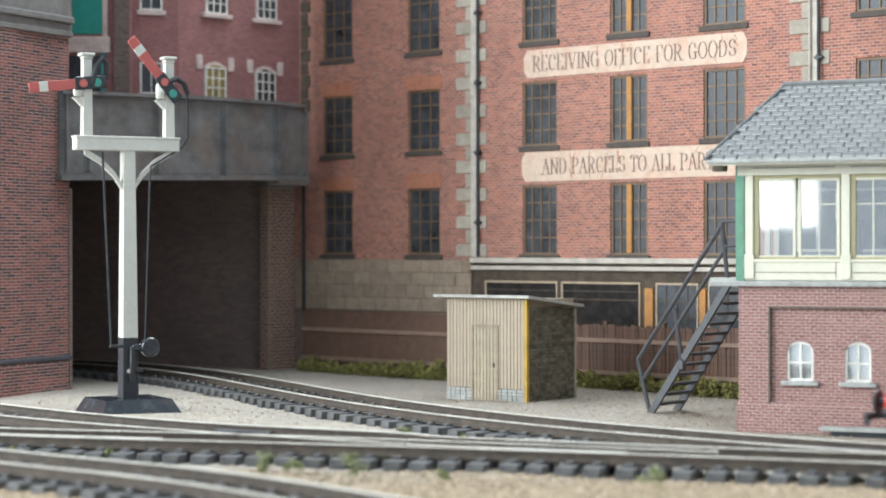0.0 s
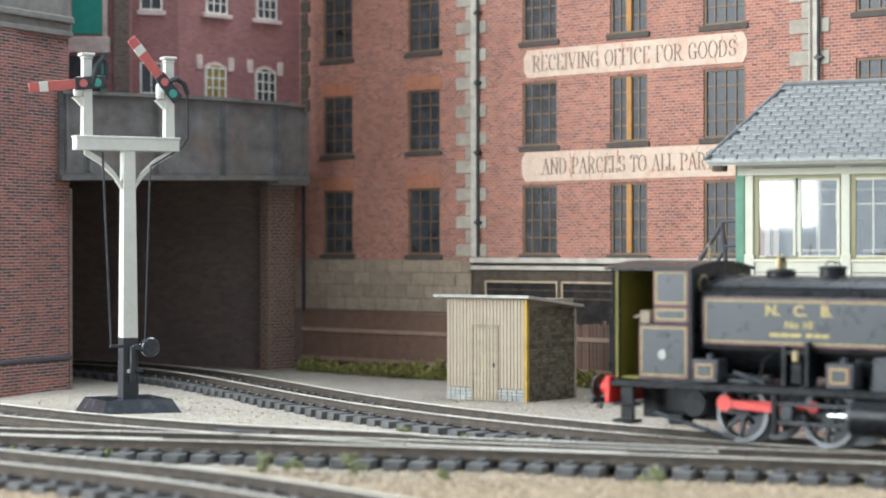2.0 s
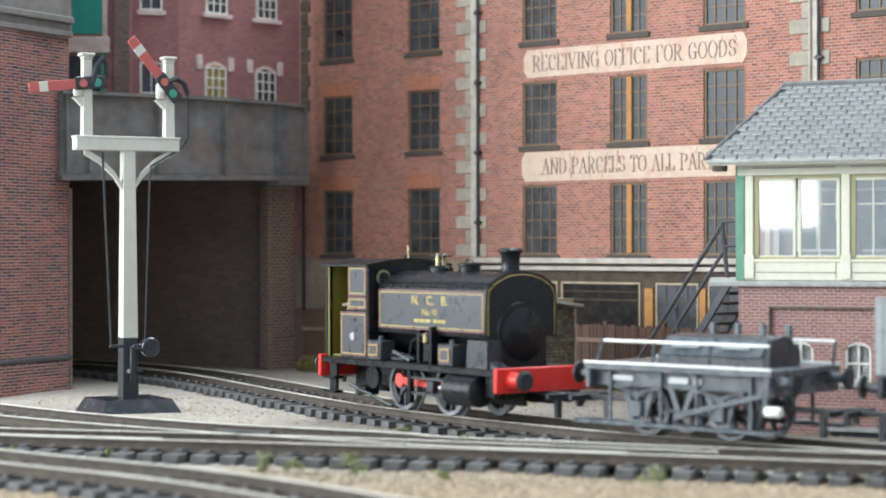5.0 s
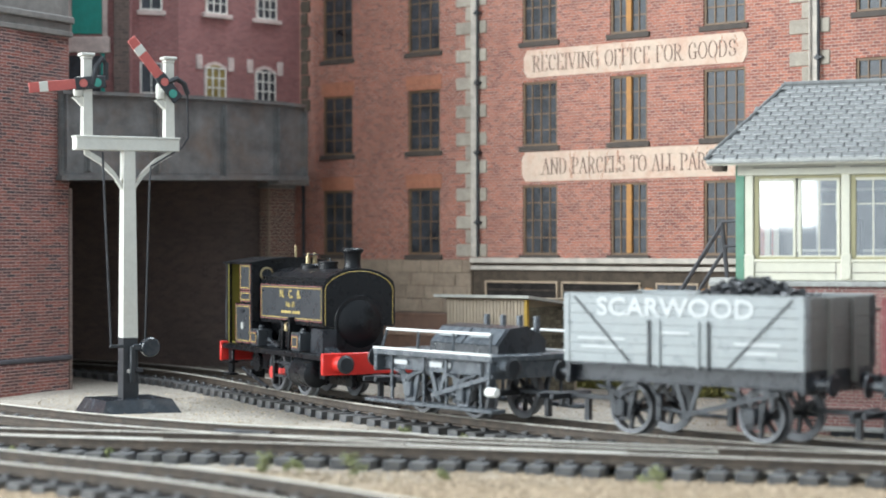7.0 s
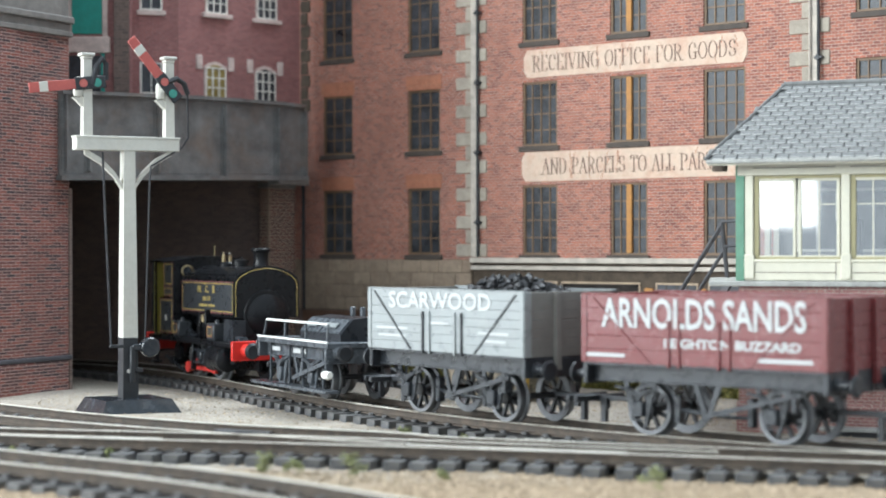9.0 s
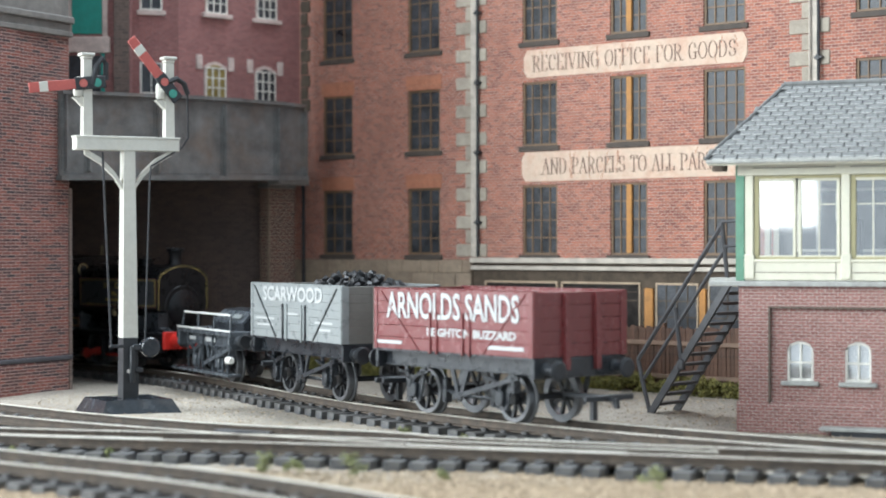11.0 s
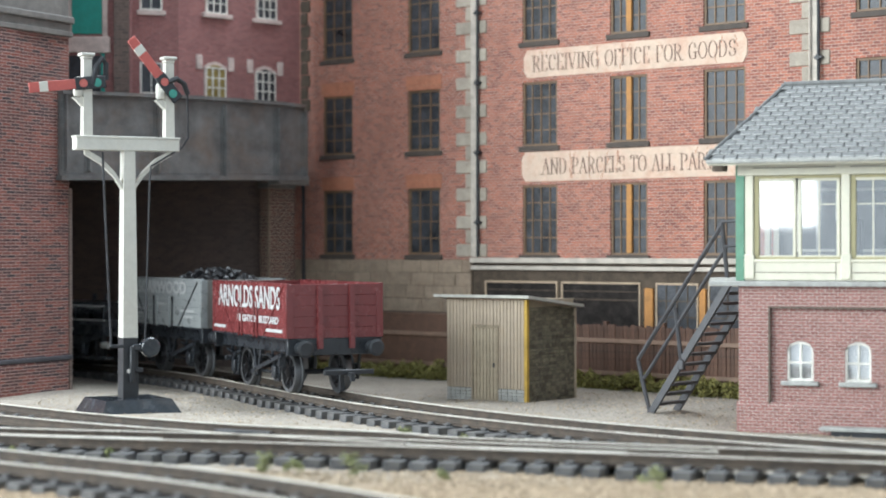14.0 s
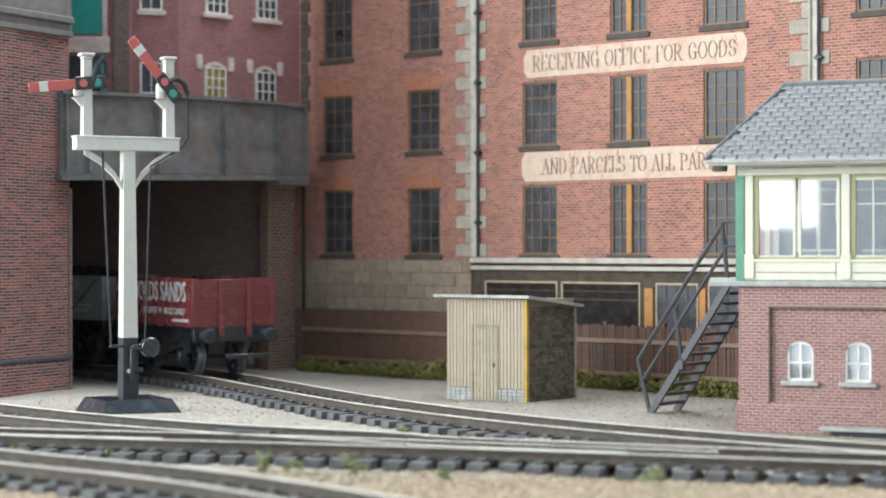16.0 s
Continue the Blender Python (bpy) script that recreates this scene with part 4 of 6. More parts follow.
def build_mill():
    ml = thing("brick_mill", mpose(-100, 720, 0, math.degrees(math.atan2(45, 42.3))), "mauve brick mill with arched white windows, on the bridge", "building")
    part("wall", Shape().box(0, 62, 0, 4, 78.5, 185), M_PINK, ml)
    for x, mat, z in ((13.2, M_YELLOWPANE, 107.0), (38.8, M_PANE, 107.0), (13.8, M_PANE, 139.5), (39.4, M_PANE, 139.5)):
        w, h = 9.6, 12.5
        s = part("window_surround", Shape().prism(arched(x - 0.8, z - 0.3, w + 1.6, h + 1.6), -0.3, 0.2), M_PALE, ml)
        part("pane", Shape().prism(arched(x, z, w, h), -0.45, 0.1), mat, s)
        bars = Shape()
        for k in range(4):
            bars.box(x + w * k / 3 - 0.3, x + w * k / 3 + 0.3, -0.75, -0.4, z, z + h * 0.88)
        for k in range(4):
            bars.box(x, x + w, -0.75, -0.4, z + h * 0.3 * k - 0.25, z + h * 0.3 * k + 0.25)
        part("frame", bars, M_WHITEFRAME, s)
        part("sill", Shape().box(x - 2.4, x + w + 2.4, -1.6, 0.3, z - 2.0, z - 0.3, 0.2), M_PALE, s)
        for e in (x - 4.6, x + w + 1.6):
            part("keystone", Shape().box(e, e + 3.0, -0.5, 0.2, z + h - 2.0, z + h + 3.4, 0.2), M_PALE, s)
    fr = thing("mill_gable", mpose(-117.6, 714, 0, 18), "reddish brick mill gable wall with pale sills", "building")
    part("wall", Shape().box(0, 18.4, 0, 4, 78.5, 185), M_PINK, fr)
    for z in (107.0, 138.5):
        s = part("window", Shape().box(4.0, 12.5, -0.3, 0.2, z, z + 12), M_WHITEFRAME, fr)
        part("pane", Shape().box(4.8, 8.0, -0.5, 0.1, z + 0.8, z + 11.4).box(8.5, 11.8, -0.5, 0.1, z + 0.8, z + 11.4), M_PANE, s)
        part("sill", Shape().box(2.8, 13.6, -1.5, 0.3, z - 1.8, z, 0.2), M_PALE, s)
    tw = thing("hoist_tower", mpose(-141, 706, 0, 4), "brick hoist tower with teal loading door", "building")
    part("wall", Shape().box(0, 25.0, 0, 5, 78.5, 185), M_PINK, tw)
    part("buttress", Shape().box(19.0, 24.6, -1.6, 0.2, 78.5, 185), M_TUNNEL, tw, "dark brick buttress")
    d = part("loading_door", Shape().box(3.6, 14.6, -0.6, 0.2, 128.6, 160), M_TEAL, tw, "teal boarded loading door")
    for k in range(1, 6):
        part("board", Shape().box(3.6 + k * 1.84 - 0.1, 3.6 + k * 1.84 + 0.1, -0.75, -0.5, 128.6, 160), M_TEAL, d)
    part("jamb", Shape().box(1.6, 3.4, -0.8, 0.2, 124, 165).box(14.8, 16.6, -0.8, 0.2, 124, 165), M_PALE, tw)
    part("lintel", Shape().box(0.5, 17.6, -1.2, 0.2, 121.6, 127.6, 0.3), M_PALE, tw, "pale stone door sill")
    part("doorway", Shape().box(2.6, 14.0, -0.5, 0.2, 100, 120.6), M_PANE, tw, "dark lower doorway")
    part("jamb", Shape().box(1.0, 2.4, -0.8, 0.2, 95, 121.5).box(14.2, 15.6, -0.8, 0.2, 95, 121.5), M_TEAL, tw)
    solo("bridge_road", Shape().prism([(-128, 672), (-55, 750), (-60, 790), (-150, 780), (-190, 690)], 78.6, 80.5, "z"), M_COPING, mpose(0, 0, 0), "grey road surface on the bridge", "road", kind="structure")


build_mill()

# ---- signal box ----
BOXA = -math.degrees(0.40)


def arch_hole_wall(sh, x0, x1, z0, z1, y0, y1, holes, n=8):
    """A wall slab built in strips round arched openings (x, w, zbottom, zspring, rise)."""
    xs = [x0]
    for x, w, zb, zs, r in holes:
        xs += [x, x + w]
    xs.append(x1)
    for i in range(0, len(xs), 2):
        sh.box(xs[i], xs[i + 1], y0, y1, z0, z1)
    for x, w, zb, zs, r in holes:
        sh.box(x, x + w, y0, y1, z0, zb)
        arc = [(x + w * k / n, zs + r * math.sqrt(max(0.0, 1 - (2 * k / n - 1) ** 2))) for k in range(n + 1)]
        for k in range(n):
            sh.prism([arc[k], arc[k + 1], (arc[k + 1][0], z1), (arc[k][0], z1)], y0, y1)
    return sh


def build_box():
    bx = thing("signal_box", mpose(78.9, 508, 0, BOXA), "red brick signal box with cream glazed upper floor and slate roof", "signal box")
    W, D = 118.0, 46.0
    wins = [(12.8, 7.0, 14.0, 22.3, 2.2), (28.1, 6.8, 14.0, 22.3, 2.2), (50.0, 6.8, 14.0, 22.3, 2.2), (65.5, 6.8, 14.0, 22.3, 2.2)]
    sh = Shape()
    arch_hole_wall(sh, 8.2, W - 8.2, 7.8, 33.2, 0.9, 2.6, wins)
    part("wall", sh, M_BOX, bx, "recessed panel of pinkish red brick")
    sh = Shape()
    sh.box(0, 8.2, 0, 2.6, 7.8, 33.2).box(W - 8.2, W, 0, 2.6, 7.8, 33.2).box(0, W, 0, 2.6, 33.2, 39.2)
    part("wall", sh, M_BOX, bx)
    part("plinth", Shape().box(-0.5, W + 0.5, -0.5, 2.6, -1, 7.4), M_BOX, bx, "brick plinth")
    part("plinth_course", Shape().prism([(-0.5, 7.4), (2.6, 7.4), (2.6, 8.3), (0.1, 8.3)], -0.5, W + 0.5, "x"), M_BOX, bx)
    part("panel_edge", Shape().box(8.0, 8.5, -0.25, 1.0, 7.8, 33.4).box(8.0, W - 8, -0.25, 1.0, 33.2, 33.7), M_JOINT, bx, "dark recess edge")
    part("wall", Shape().box(0, 2.6, 2.6, D, -1, 39.2).box(W - 2.6, W, 2.6, D, -1, 39.2).box(2.6, W - 2.6, D - 2.6, D, -1, 39.2), M_BOX, bx)
    for x, w, zb, zs, r in wins:
        fr = Shape()
        fr.box(x, x + 0.55, 1.1, 1.8, zb, zs + r * 0.3).box(x + w - 0.55, x + w, 1.1, 1.8, zb, zs + r * 0.3).box(x, x + w, 1.1, 1.8, zb, zb + 0.7)
        fr.box(x, x + w, 1.15, 1.75, zb + 4.6, zb + 5.15).box(x + w / 2 - 0.22, x + w / 2 + 0.22, 1.2, 1.7, zb, zs + r)
        arc = [(x + w * k / 8, zs + r * math.sqrt(1 - (k / 4 - 1) ** 2)) for k in range(9)]
        for k in range(8):
            fr.prism([arc[k], arc[k + 1], (arc[k + 1][0], arc[k + 1][1] - 0.7), (arc[k][0], arc[k][1] - 0.7)], 1.1, 1.8)
        win = part("window", fr, M_WHITEFRAME, bx, "white arched sash window")
        pane = part("pane", Shape().box(x + 0.1, x + w - 0.1, 1.95, 2.1, zb, zs + r * 0.72), M_GLASSLOW, win)
        pane.visible_shadow = False
        # added white card: imitates the bright reflection in the low panes
        part("glare_card", Shape().box(x + 0.1, x + w - 0.1, 2.16, 2.4, zb, zs + r * 0.7), M_GLARECARD, win, "white card added behind the glazing to imitate its reflection")
        part("sill", Shape().box(x - 1.5, x + w + 1.5, -0.4, 1.6, zb - 1.2, zb, 0.2), M_CONCRETE, win, "grey stone sill")
        vo = Shape()
        for k in range(11):
            t = math.pi * k / 10
            cx, cz = x + w / 2 - math.cos(t) * (w / 2 + 0.7), zs + math.sin(t) * (r + 1.1)
            vo.at(Matrix.Translation((cx, 0.8, cz)) @ Matrix.Rotation((t - math.pi / 2) * 0.55, 4, "Y")).box(-0.42, 0.42, 0.0, 0.2, -0.9, 0.9, 0.04)
        part("brick_arch", vo, M_BOX, win, "red brick voussoir arch")
    part("floor", Shape().box(0.2, W, 0.2, D, 38.6, 39.8).box(2.6, W - 2.6, 2.6, D - 2.6, 0.2, 1.0), M_ROOMWHITE, bx)
    part("string_course", Shape().box(-7.8, W + 1, -1.6, D + 0.5, 39.0, 40.4, 0.25), M_CONCRETE, bx, "grey floor slab with landing")
    part("rodding_duct", Shape().box(25.5, 48, -5.0, -0.5, -0.6, 1.6, 0.2), M_BLACK, bx, "black rodding opening at the wall foot")
    part("duct_lip", Shape().box(22.5, 48, -5.6, -0.5, 1.6, 2.6, 0.2), M_CONCRETE, bx)
    # upper storey
    part("sill_panel", Shape().box(1.6, W - 1.6, -0.4, 1.4, 40.6, 45.6, 0.15), M_CREAM, bx)
    part("sill_board", Shape().box(1.6, W - 1.6, -0.8, 1.6, 45.4, 46.2, 0.2), M_CREAM, bx)
    part("fascia", Shape().box(-0.2, W, -0.8, 1.4, 68.4, 72.4, 0.2), M_CREAM, bx, "cream fascia board under the eaves")
    part("corner_post", Shape().box(-0.7, 1.7, -0.6, 1.8, 40.4, 71.8, 0.2), M_GREEN, bx, "green painted corner post")
    part("corner_post", Shape().box(W - 1.7, W + 0.7, -0.6, 1.8, 40.4, 71.8, 0.2), M_GREEN, bx, "green painted corner post")
    x = 1.8
    for k in range(5):
        part("mullion", Shape().box(x, x + 2.3, -0.5, 1.6, 41.0, 70.0, 0.2).box(x - 0.1, x + 2.6, -0.9, 0.0, 41.0, 47.5, 0.2), M_CREAM, bx, "cream window mullion")
        if k == 4:
            break
        part("reveal", Shape().box(x + 2.35, x + 3.7, 0.0, 1.5, 46.2, 68.3, 0.1).box(x + 3.7, x + 25.6, 0.0, 1.5, 67.5, 68.3, 0.1).box(x + 3.7, x + 25.6, 0.0, 1.5, 46.2, 46.8, 0.1), M_OLIVEFRAME, bx, "olive painted window reveal")
        part("joint", Shape().box(x + 2.4, x + 24.2, -0.84, -0.3, 70.3, 70.5).box(x + 2.8, x + 24.2, -0.46, -0.3, 42.6, 42.8).box(x + 24.1, x + 24.3, -0.46, -0.3, 41.0, 45.2), M_JOINT, bx, "fine dark panel joint")
        for j in range(2):
            a = x + 2.6 + j * 11.55
            fr = Shape()
            w, z0, z1 = 11.0, 46.3, 68.2
            fr.box(a, a + 0.85, 0.1, 1.0, z0, z1, 0.12).box(a + w - 0.85, a + w, 0.1, 1.0, z0, z1, 0.12)
            fr.box(a, a + w, 0.1, 1.0, z0, z0 + 0.9, 0.12).box(a, a + w, 0.1, 1.0, z1 - 1.4, z1, 0.12)
            if j == 1 or k > 0:
                fr.box(a + w / 2 - 0.15, a + w / 2 + 0.15, 0.4, 0.8, z0, z1).box(a, a + w, 0.4, 0.8, z0 + 14.2, z0 + 14.5)
            win = part("sash", fr, M_CREAM, bx, "cream sliding sash")
            pane = part("pane", Shape().box(a + 0.4, a + w - 0.4, 0.5, 0.65, z0 + 0.4, z1 - 0.4), M_GLASS, win)
            pane.visible_shadow = False
        x += 25.6
    part("back_wall", Shape().box(0, W, D - 2.4, D, 40.4, 72).box(W - 2, W, 2, D - 2.4, 40.4, 72), M_ROOMGREY, bx, "grey inner back wall")
    for xx in (6, 22, 38, 54, 70):
        part("inner_window", Shape().ring(xx, xx + 12, 48, 66, 0.8, D - 3.0, D - 2.3).box(xx + 5.7, xx + 6.3, D - 3.0, D - 2.3, 48.5, 65.5), M_WHITEFRAME, bx)
        part("inner_pane", Shape().box(xx + 0.8, xx + 11.2, D - 2.6, D - 2.2, 48.8, 65.2), M_PANE if xx % 4 else M_UNDER, bx)
    sidef = Shape().box(-0.3, 1.2, 1.8, D - 2.4, 40.4, 47).box(-0.3, 1.2, 1.8, D - 2.4, 66, 72)
    for y in (2.0, 16.5, 31, 42):
        sidef.box(-0.3, 1.2, y, y + 1.6, 47, 66)
    part("side_wall", sidef, M_CREAM, bx, "cream side window frame")
    part("lever_frame", Shape().box(16, 70, 22, 25, 40, 46).lathe([(5.5, 0), (5.5, 2)], 18, 0, (38, 24, 56), "y").box(20, 27, 28, 33, 40, 57, 0.5), M_STEEL_GREY, bx, "dark lever frame inside")
    # roof
    half, rise, ov = D / 2, 21.6, 6.4
    x0, x1 = -7.4, W + 7.4
    ze = 72.4
    k = rise / (half + ov)
    hip = 15.0
    bed = Shape()
    bed.add([(x0, -ov, ze), (x1, -ov, ze), (x1, D + ov, ze), (x0, D + ov, ze), (x0 + hip, half, ze + rise), (x1 - hip, half, ze + rise)],
            [(0, 1, 5, 4), (2, 3, 4, 5), (0, 4, 3), (1, 2, 5), (3, 2, 1, 0)])
    roof = part("roof", bed, M_SLATEBED, bx, "hipped grey slate roof")
    part("fascia", Shape().box(x0 + 0.4, x1 - 0.4, -ov + 0.3, -ov + 1.0, ze - 1.4, ze, 0.1), M_CREAM, roof)
    part("gutter", Shape().box(x0 + 0.3, x1 - 0.3, -ov - 0.7, -ov + 0.2, ze - 0.9, ze + 0.1, 0.2), M_CONCRETE, roof)
    part("bracket", Shape().box(-6.4, -3.2, -3.6, 1.0, 69.6, 72.2, 0.2), M_JOINT, roof)
    ang = math.degrees(math.atan2(rise, half + ov))
    run = math.hypot(rise, half + ov)
    rnd = random.Random(4)
    variants = [Shape().box(-1.62 * f, 1.62 * f, -0.2, 2.7, 0.0, 0.36, 0.07).box(-1.45 * f, 1.45 * f, -0.26, -0.05, 0.08, 0.41, 0.04, 1).mesh("slate", M_SLATE, M_SLATEBUTT) for f in (0.95, 1.0, 0.98)]
    rest = Shape()
    rows_n = 16
    for r in range(rows_n):
        u = r * run / rows_n
        frac = u / run
        xa, xb = x0 + hip * frac, x1 - hip * frac
        x = x0 + (1.71 if r % 2 else 0.0)
        while x < xb:
            if x < xa + 0.6:
                x += 3.42
                continue
            m = mpose(x + rnd.uniform(-0.12, 0.12), -ov + u * math.cos(radians(ang)), ze + 0.15 + u * math.sin(radians(ang)) + rnd.uniform(0, 0.07), 0, ang - 5.0, rnd.uniform(-0.25, 0.25))
            if x < 46:
                part("slate", rnd.choice(variants), None, roof, m=m)
            else:
                mm = m.copy()
                mm.translation = mm.translation / MM
                rest.at(mm).box(-1.6, 1.6, -0.2, 2.7, 0.0, 0.36).box(-1.45, 1.45, -0.26, -0.05, 0.08, 0.41, 0, 1)
            x += 3.42
    rest.at(Matrix.Identity(4))
    ob = part("slate_run", rest, (M_SLATE, M_SLATEBUTT), roof)
    ob["kind"] = "stuff"
    part("ridge", Shape().tube([(x0 + hip - 0.5, half, ze + rise + 0.2), (x1 - hip, half, ze + rise + 0.2)], 0.9, 8), M_SLATE, roof, "grey ridge tiles")
    part("hip_tiles", Shape().tube([(x0, -ov, ze + 0.3), (x0 + hip, half, ze + rise + 0.3)], 0.55, 6), M_SLATE, roof)
    return bx


build_box()


def build_stairs():
    # the flight climbs along the box's end, to the landing
    st = thing("box_stairs", mpose(61.0, 563, 0, -40), "dark grey wooden stairs with handrails up to the signal box", "staircase")
    run, rise, w = 27.5, 39.0, 14.0
    for y in (0, w):
        part("stringer", Shape().prism([(-1.5, -0.3), (1.0, -0.3), (run + 1.0, rise + 0.4), (run - 1.5, rise + 0.4)], y, y + 1.0), M_STEEL_GREY, st)
    for i in range(1, 13):
        x, z = run * i / 13, rise * i / 13
        part("tread", Shape().box(x - 1.6, x + 1.6, 0.8, w + 0.3, z - 0.4, z + 0.4, 0.1), M_STEEL_GREY, st)
    y = 0.4
    part("handrail", Shape().tube([(-4.3, y, 16.0), (run - 2.2, y, rise + 17.6), (run + 7, y, rise + 18)], 0.62, 6), M_STEEL_GREY, st)
    part("midrail", Shape().tube([(-2.2, y, 10.4), (run - 1.2, y, rise + 10.6), (run + 7, y, rise + 11)], 0.55, 6), M_STEEL_GREY, st)
    part("post", Shape().tube([(-4.3, y, 16.0), (-2.6, y, 9.0), (-0.3, y, 1.0)], 0.65, 6), M_STEEL_GREY, st)
    part("post", Shape().tube([(run * 0.40, y, rise * 0.38), (run * 0.32, y, rise * 0.32 + 19)], 0.65, 6), M_STEEL_GREY, st)
    part("joint_plate", Shape().box(run * 0.40 - 1.1, run * 0.40 + 1.1, -0.4, 1.0, rise * 0.38 - 1.4, rise * 0.38 + 1.8, 0.4), M_STEEL_GREY, st)
    part("post", Shape().tube([(run * 0.97, y, rise), (run * 0.90, y, rise + 17.4)], 0.65, 6), M_STEEL_GREY, st)
    part("landing", Shape().box(run - 5.5, run + 14, -2, w + 2, rise + 0.4, rise + 1.6, 0.2), M_CONCRETE, st, "grey landing boards")


build_stairs()


# ---- platelayers' hut ----
def build_shed():
    sd = thing("lineside_hut", mpose(1.2, 617.7, 0, math.degrees(math.atan2(-0.58, 0.814))), "small hut with cream boarded front and rubble stone side", "hut")
    W, D, H, HB = 30.8, 29.0, 33.2, 30.0
    rnd = random.Random(9)
    part("wall", Shape().prism([(0.4, -1), (W - 0.4, -1), (W - 0.4, H - 0.6), (0.4, H - 0.6)], 0.5, D - 0.2), M_SHEDGAP, sd, "hut core")
    part("wall", Shape().box(W - 0.6, W - 0.1, 0.9, D - 0.2, -1, HB - 0.6), M_SHEDMORTAR, sd, "rubble mortar bed")
    x = 0.0
    while x < W - 0.8:
        lo = 4.4 if not (10.4 < x < 19.4) else 24.3
        part("board", Shape().box(x + 0.05, x + 1.26, rnd.uniform(-0.06, 0.0), 0.6, lo, H - 0.2, 0.1), M_SHEDWOOD, sd)
        x += 1.3
    for a, b in ((0.0, 10.2), (19.8, 30.0)):
        xx = a
        while xx < b - 0.5:
            w = rnd.uniform(1.6, 3.0)
            for z in (0.1, 1.15, 2.2, 3.25):
                part("stone", Shape().box(xx + 0.05, min(xx + w, b) - 0.05, -0.2 + rnd.uniform(0, 0.1), 0.6, z, z + 0.98, 0.1), M_CONCRETE, sd)
            xx += w
    dr = part("door", Shape().box(10.5, 19.6, 0.1, 0.7, 0.2, 24.0), M_SHEDDOOR, sd, "weathered plank door")
    for k in range(7):
        part("plank", Shape().box(10.6 + k * 1.28, 10.6 + k * 1.28 + 1.18, -0.2, 0.2, 0.4, 23.6, 0.1), M_SHEDDOOR, dr)
    part("door_frame", Shape().box(9.9, 10.5, -0.35, 0.6, 0, 24.4).box(19.6, 20.2, -0.35, 0.6, 0, 24.4).box(9.9, 20.2, -0.35, 0.6, 24.0, 24.6), M_SHEDGAP, sd)
    part("latch", Shape().box(18.2, 18.8, -0.5, -0.1, 11, 12.4, 0.1), M_BLACK, dr)
    part("corner_board", Shape().box(W - 0.7, W + 0.5, -0.5, 0.9, 0, H - 0.4, 0.15), M_SHEDYELLOW, sd, "ochre corner board")
    z = 0.0
    while z < H - 3:
        h = rnd.uniform(0.9, 1.5)
        y = 1.0
        while y < D - 0.2:
            w = rnd.uniform(1.0, 3.0)
            zt = min(z + h, H - 0.8 - (H - HB) * ((y + w) / D))
            if zt - z > 0.5:
                part("stone", Shape().box(W - 0.5, W + rnd.uniform(0.1, 0.32), y + 0.06, min(y + w, D) - 0.06, z + 0.05, zt - 0.05, 0.14), M_SHEDSTONE, sd)
            y += w
        z += h
    part("corner_board", Shape().box(W - 0.4, W + 0.5, D - 0.6, D + 0.4, 0, HB - 0.4, 0.12), M_SHEDWOOD, sd)
    roof = Shape()
    roof.prism([(-2.6, H + 0.1), (D + 2.0, HB - 0.3), (D + 2.0, HB + 0.6), (-2.6, H + 1.0)], -3.4, W + 2.4, "x")
    part("roof", roof, M_FELT, sd, "pale sloping card roof")


build_shed()


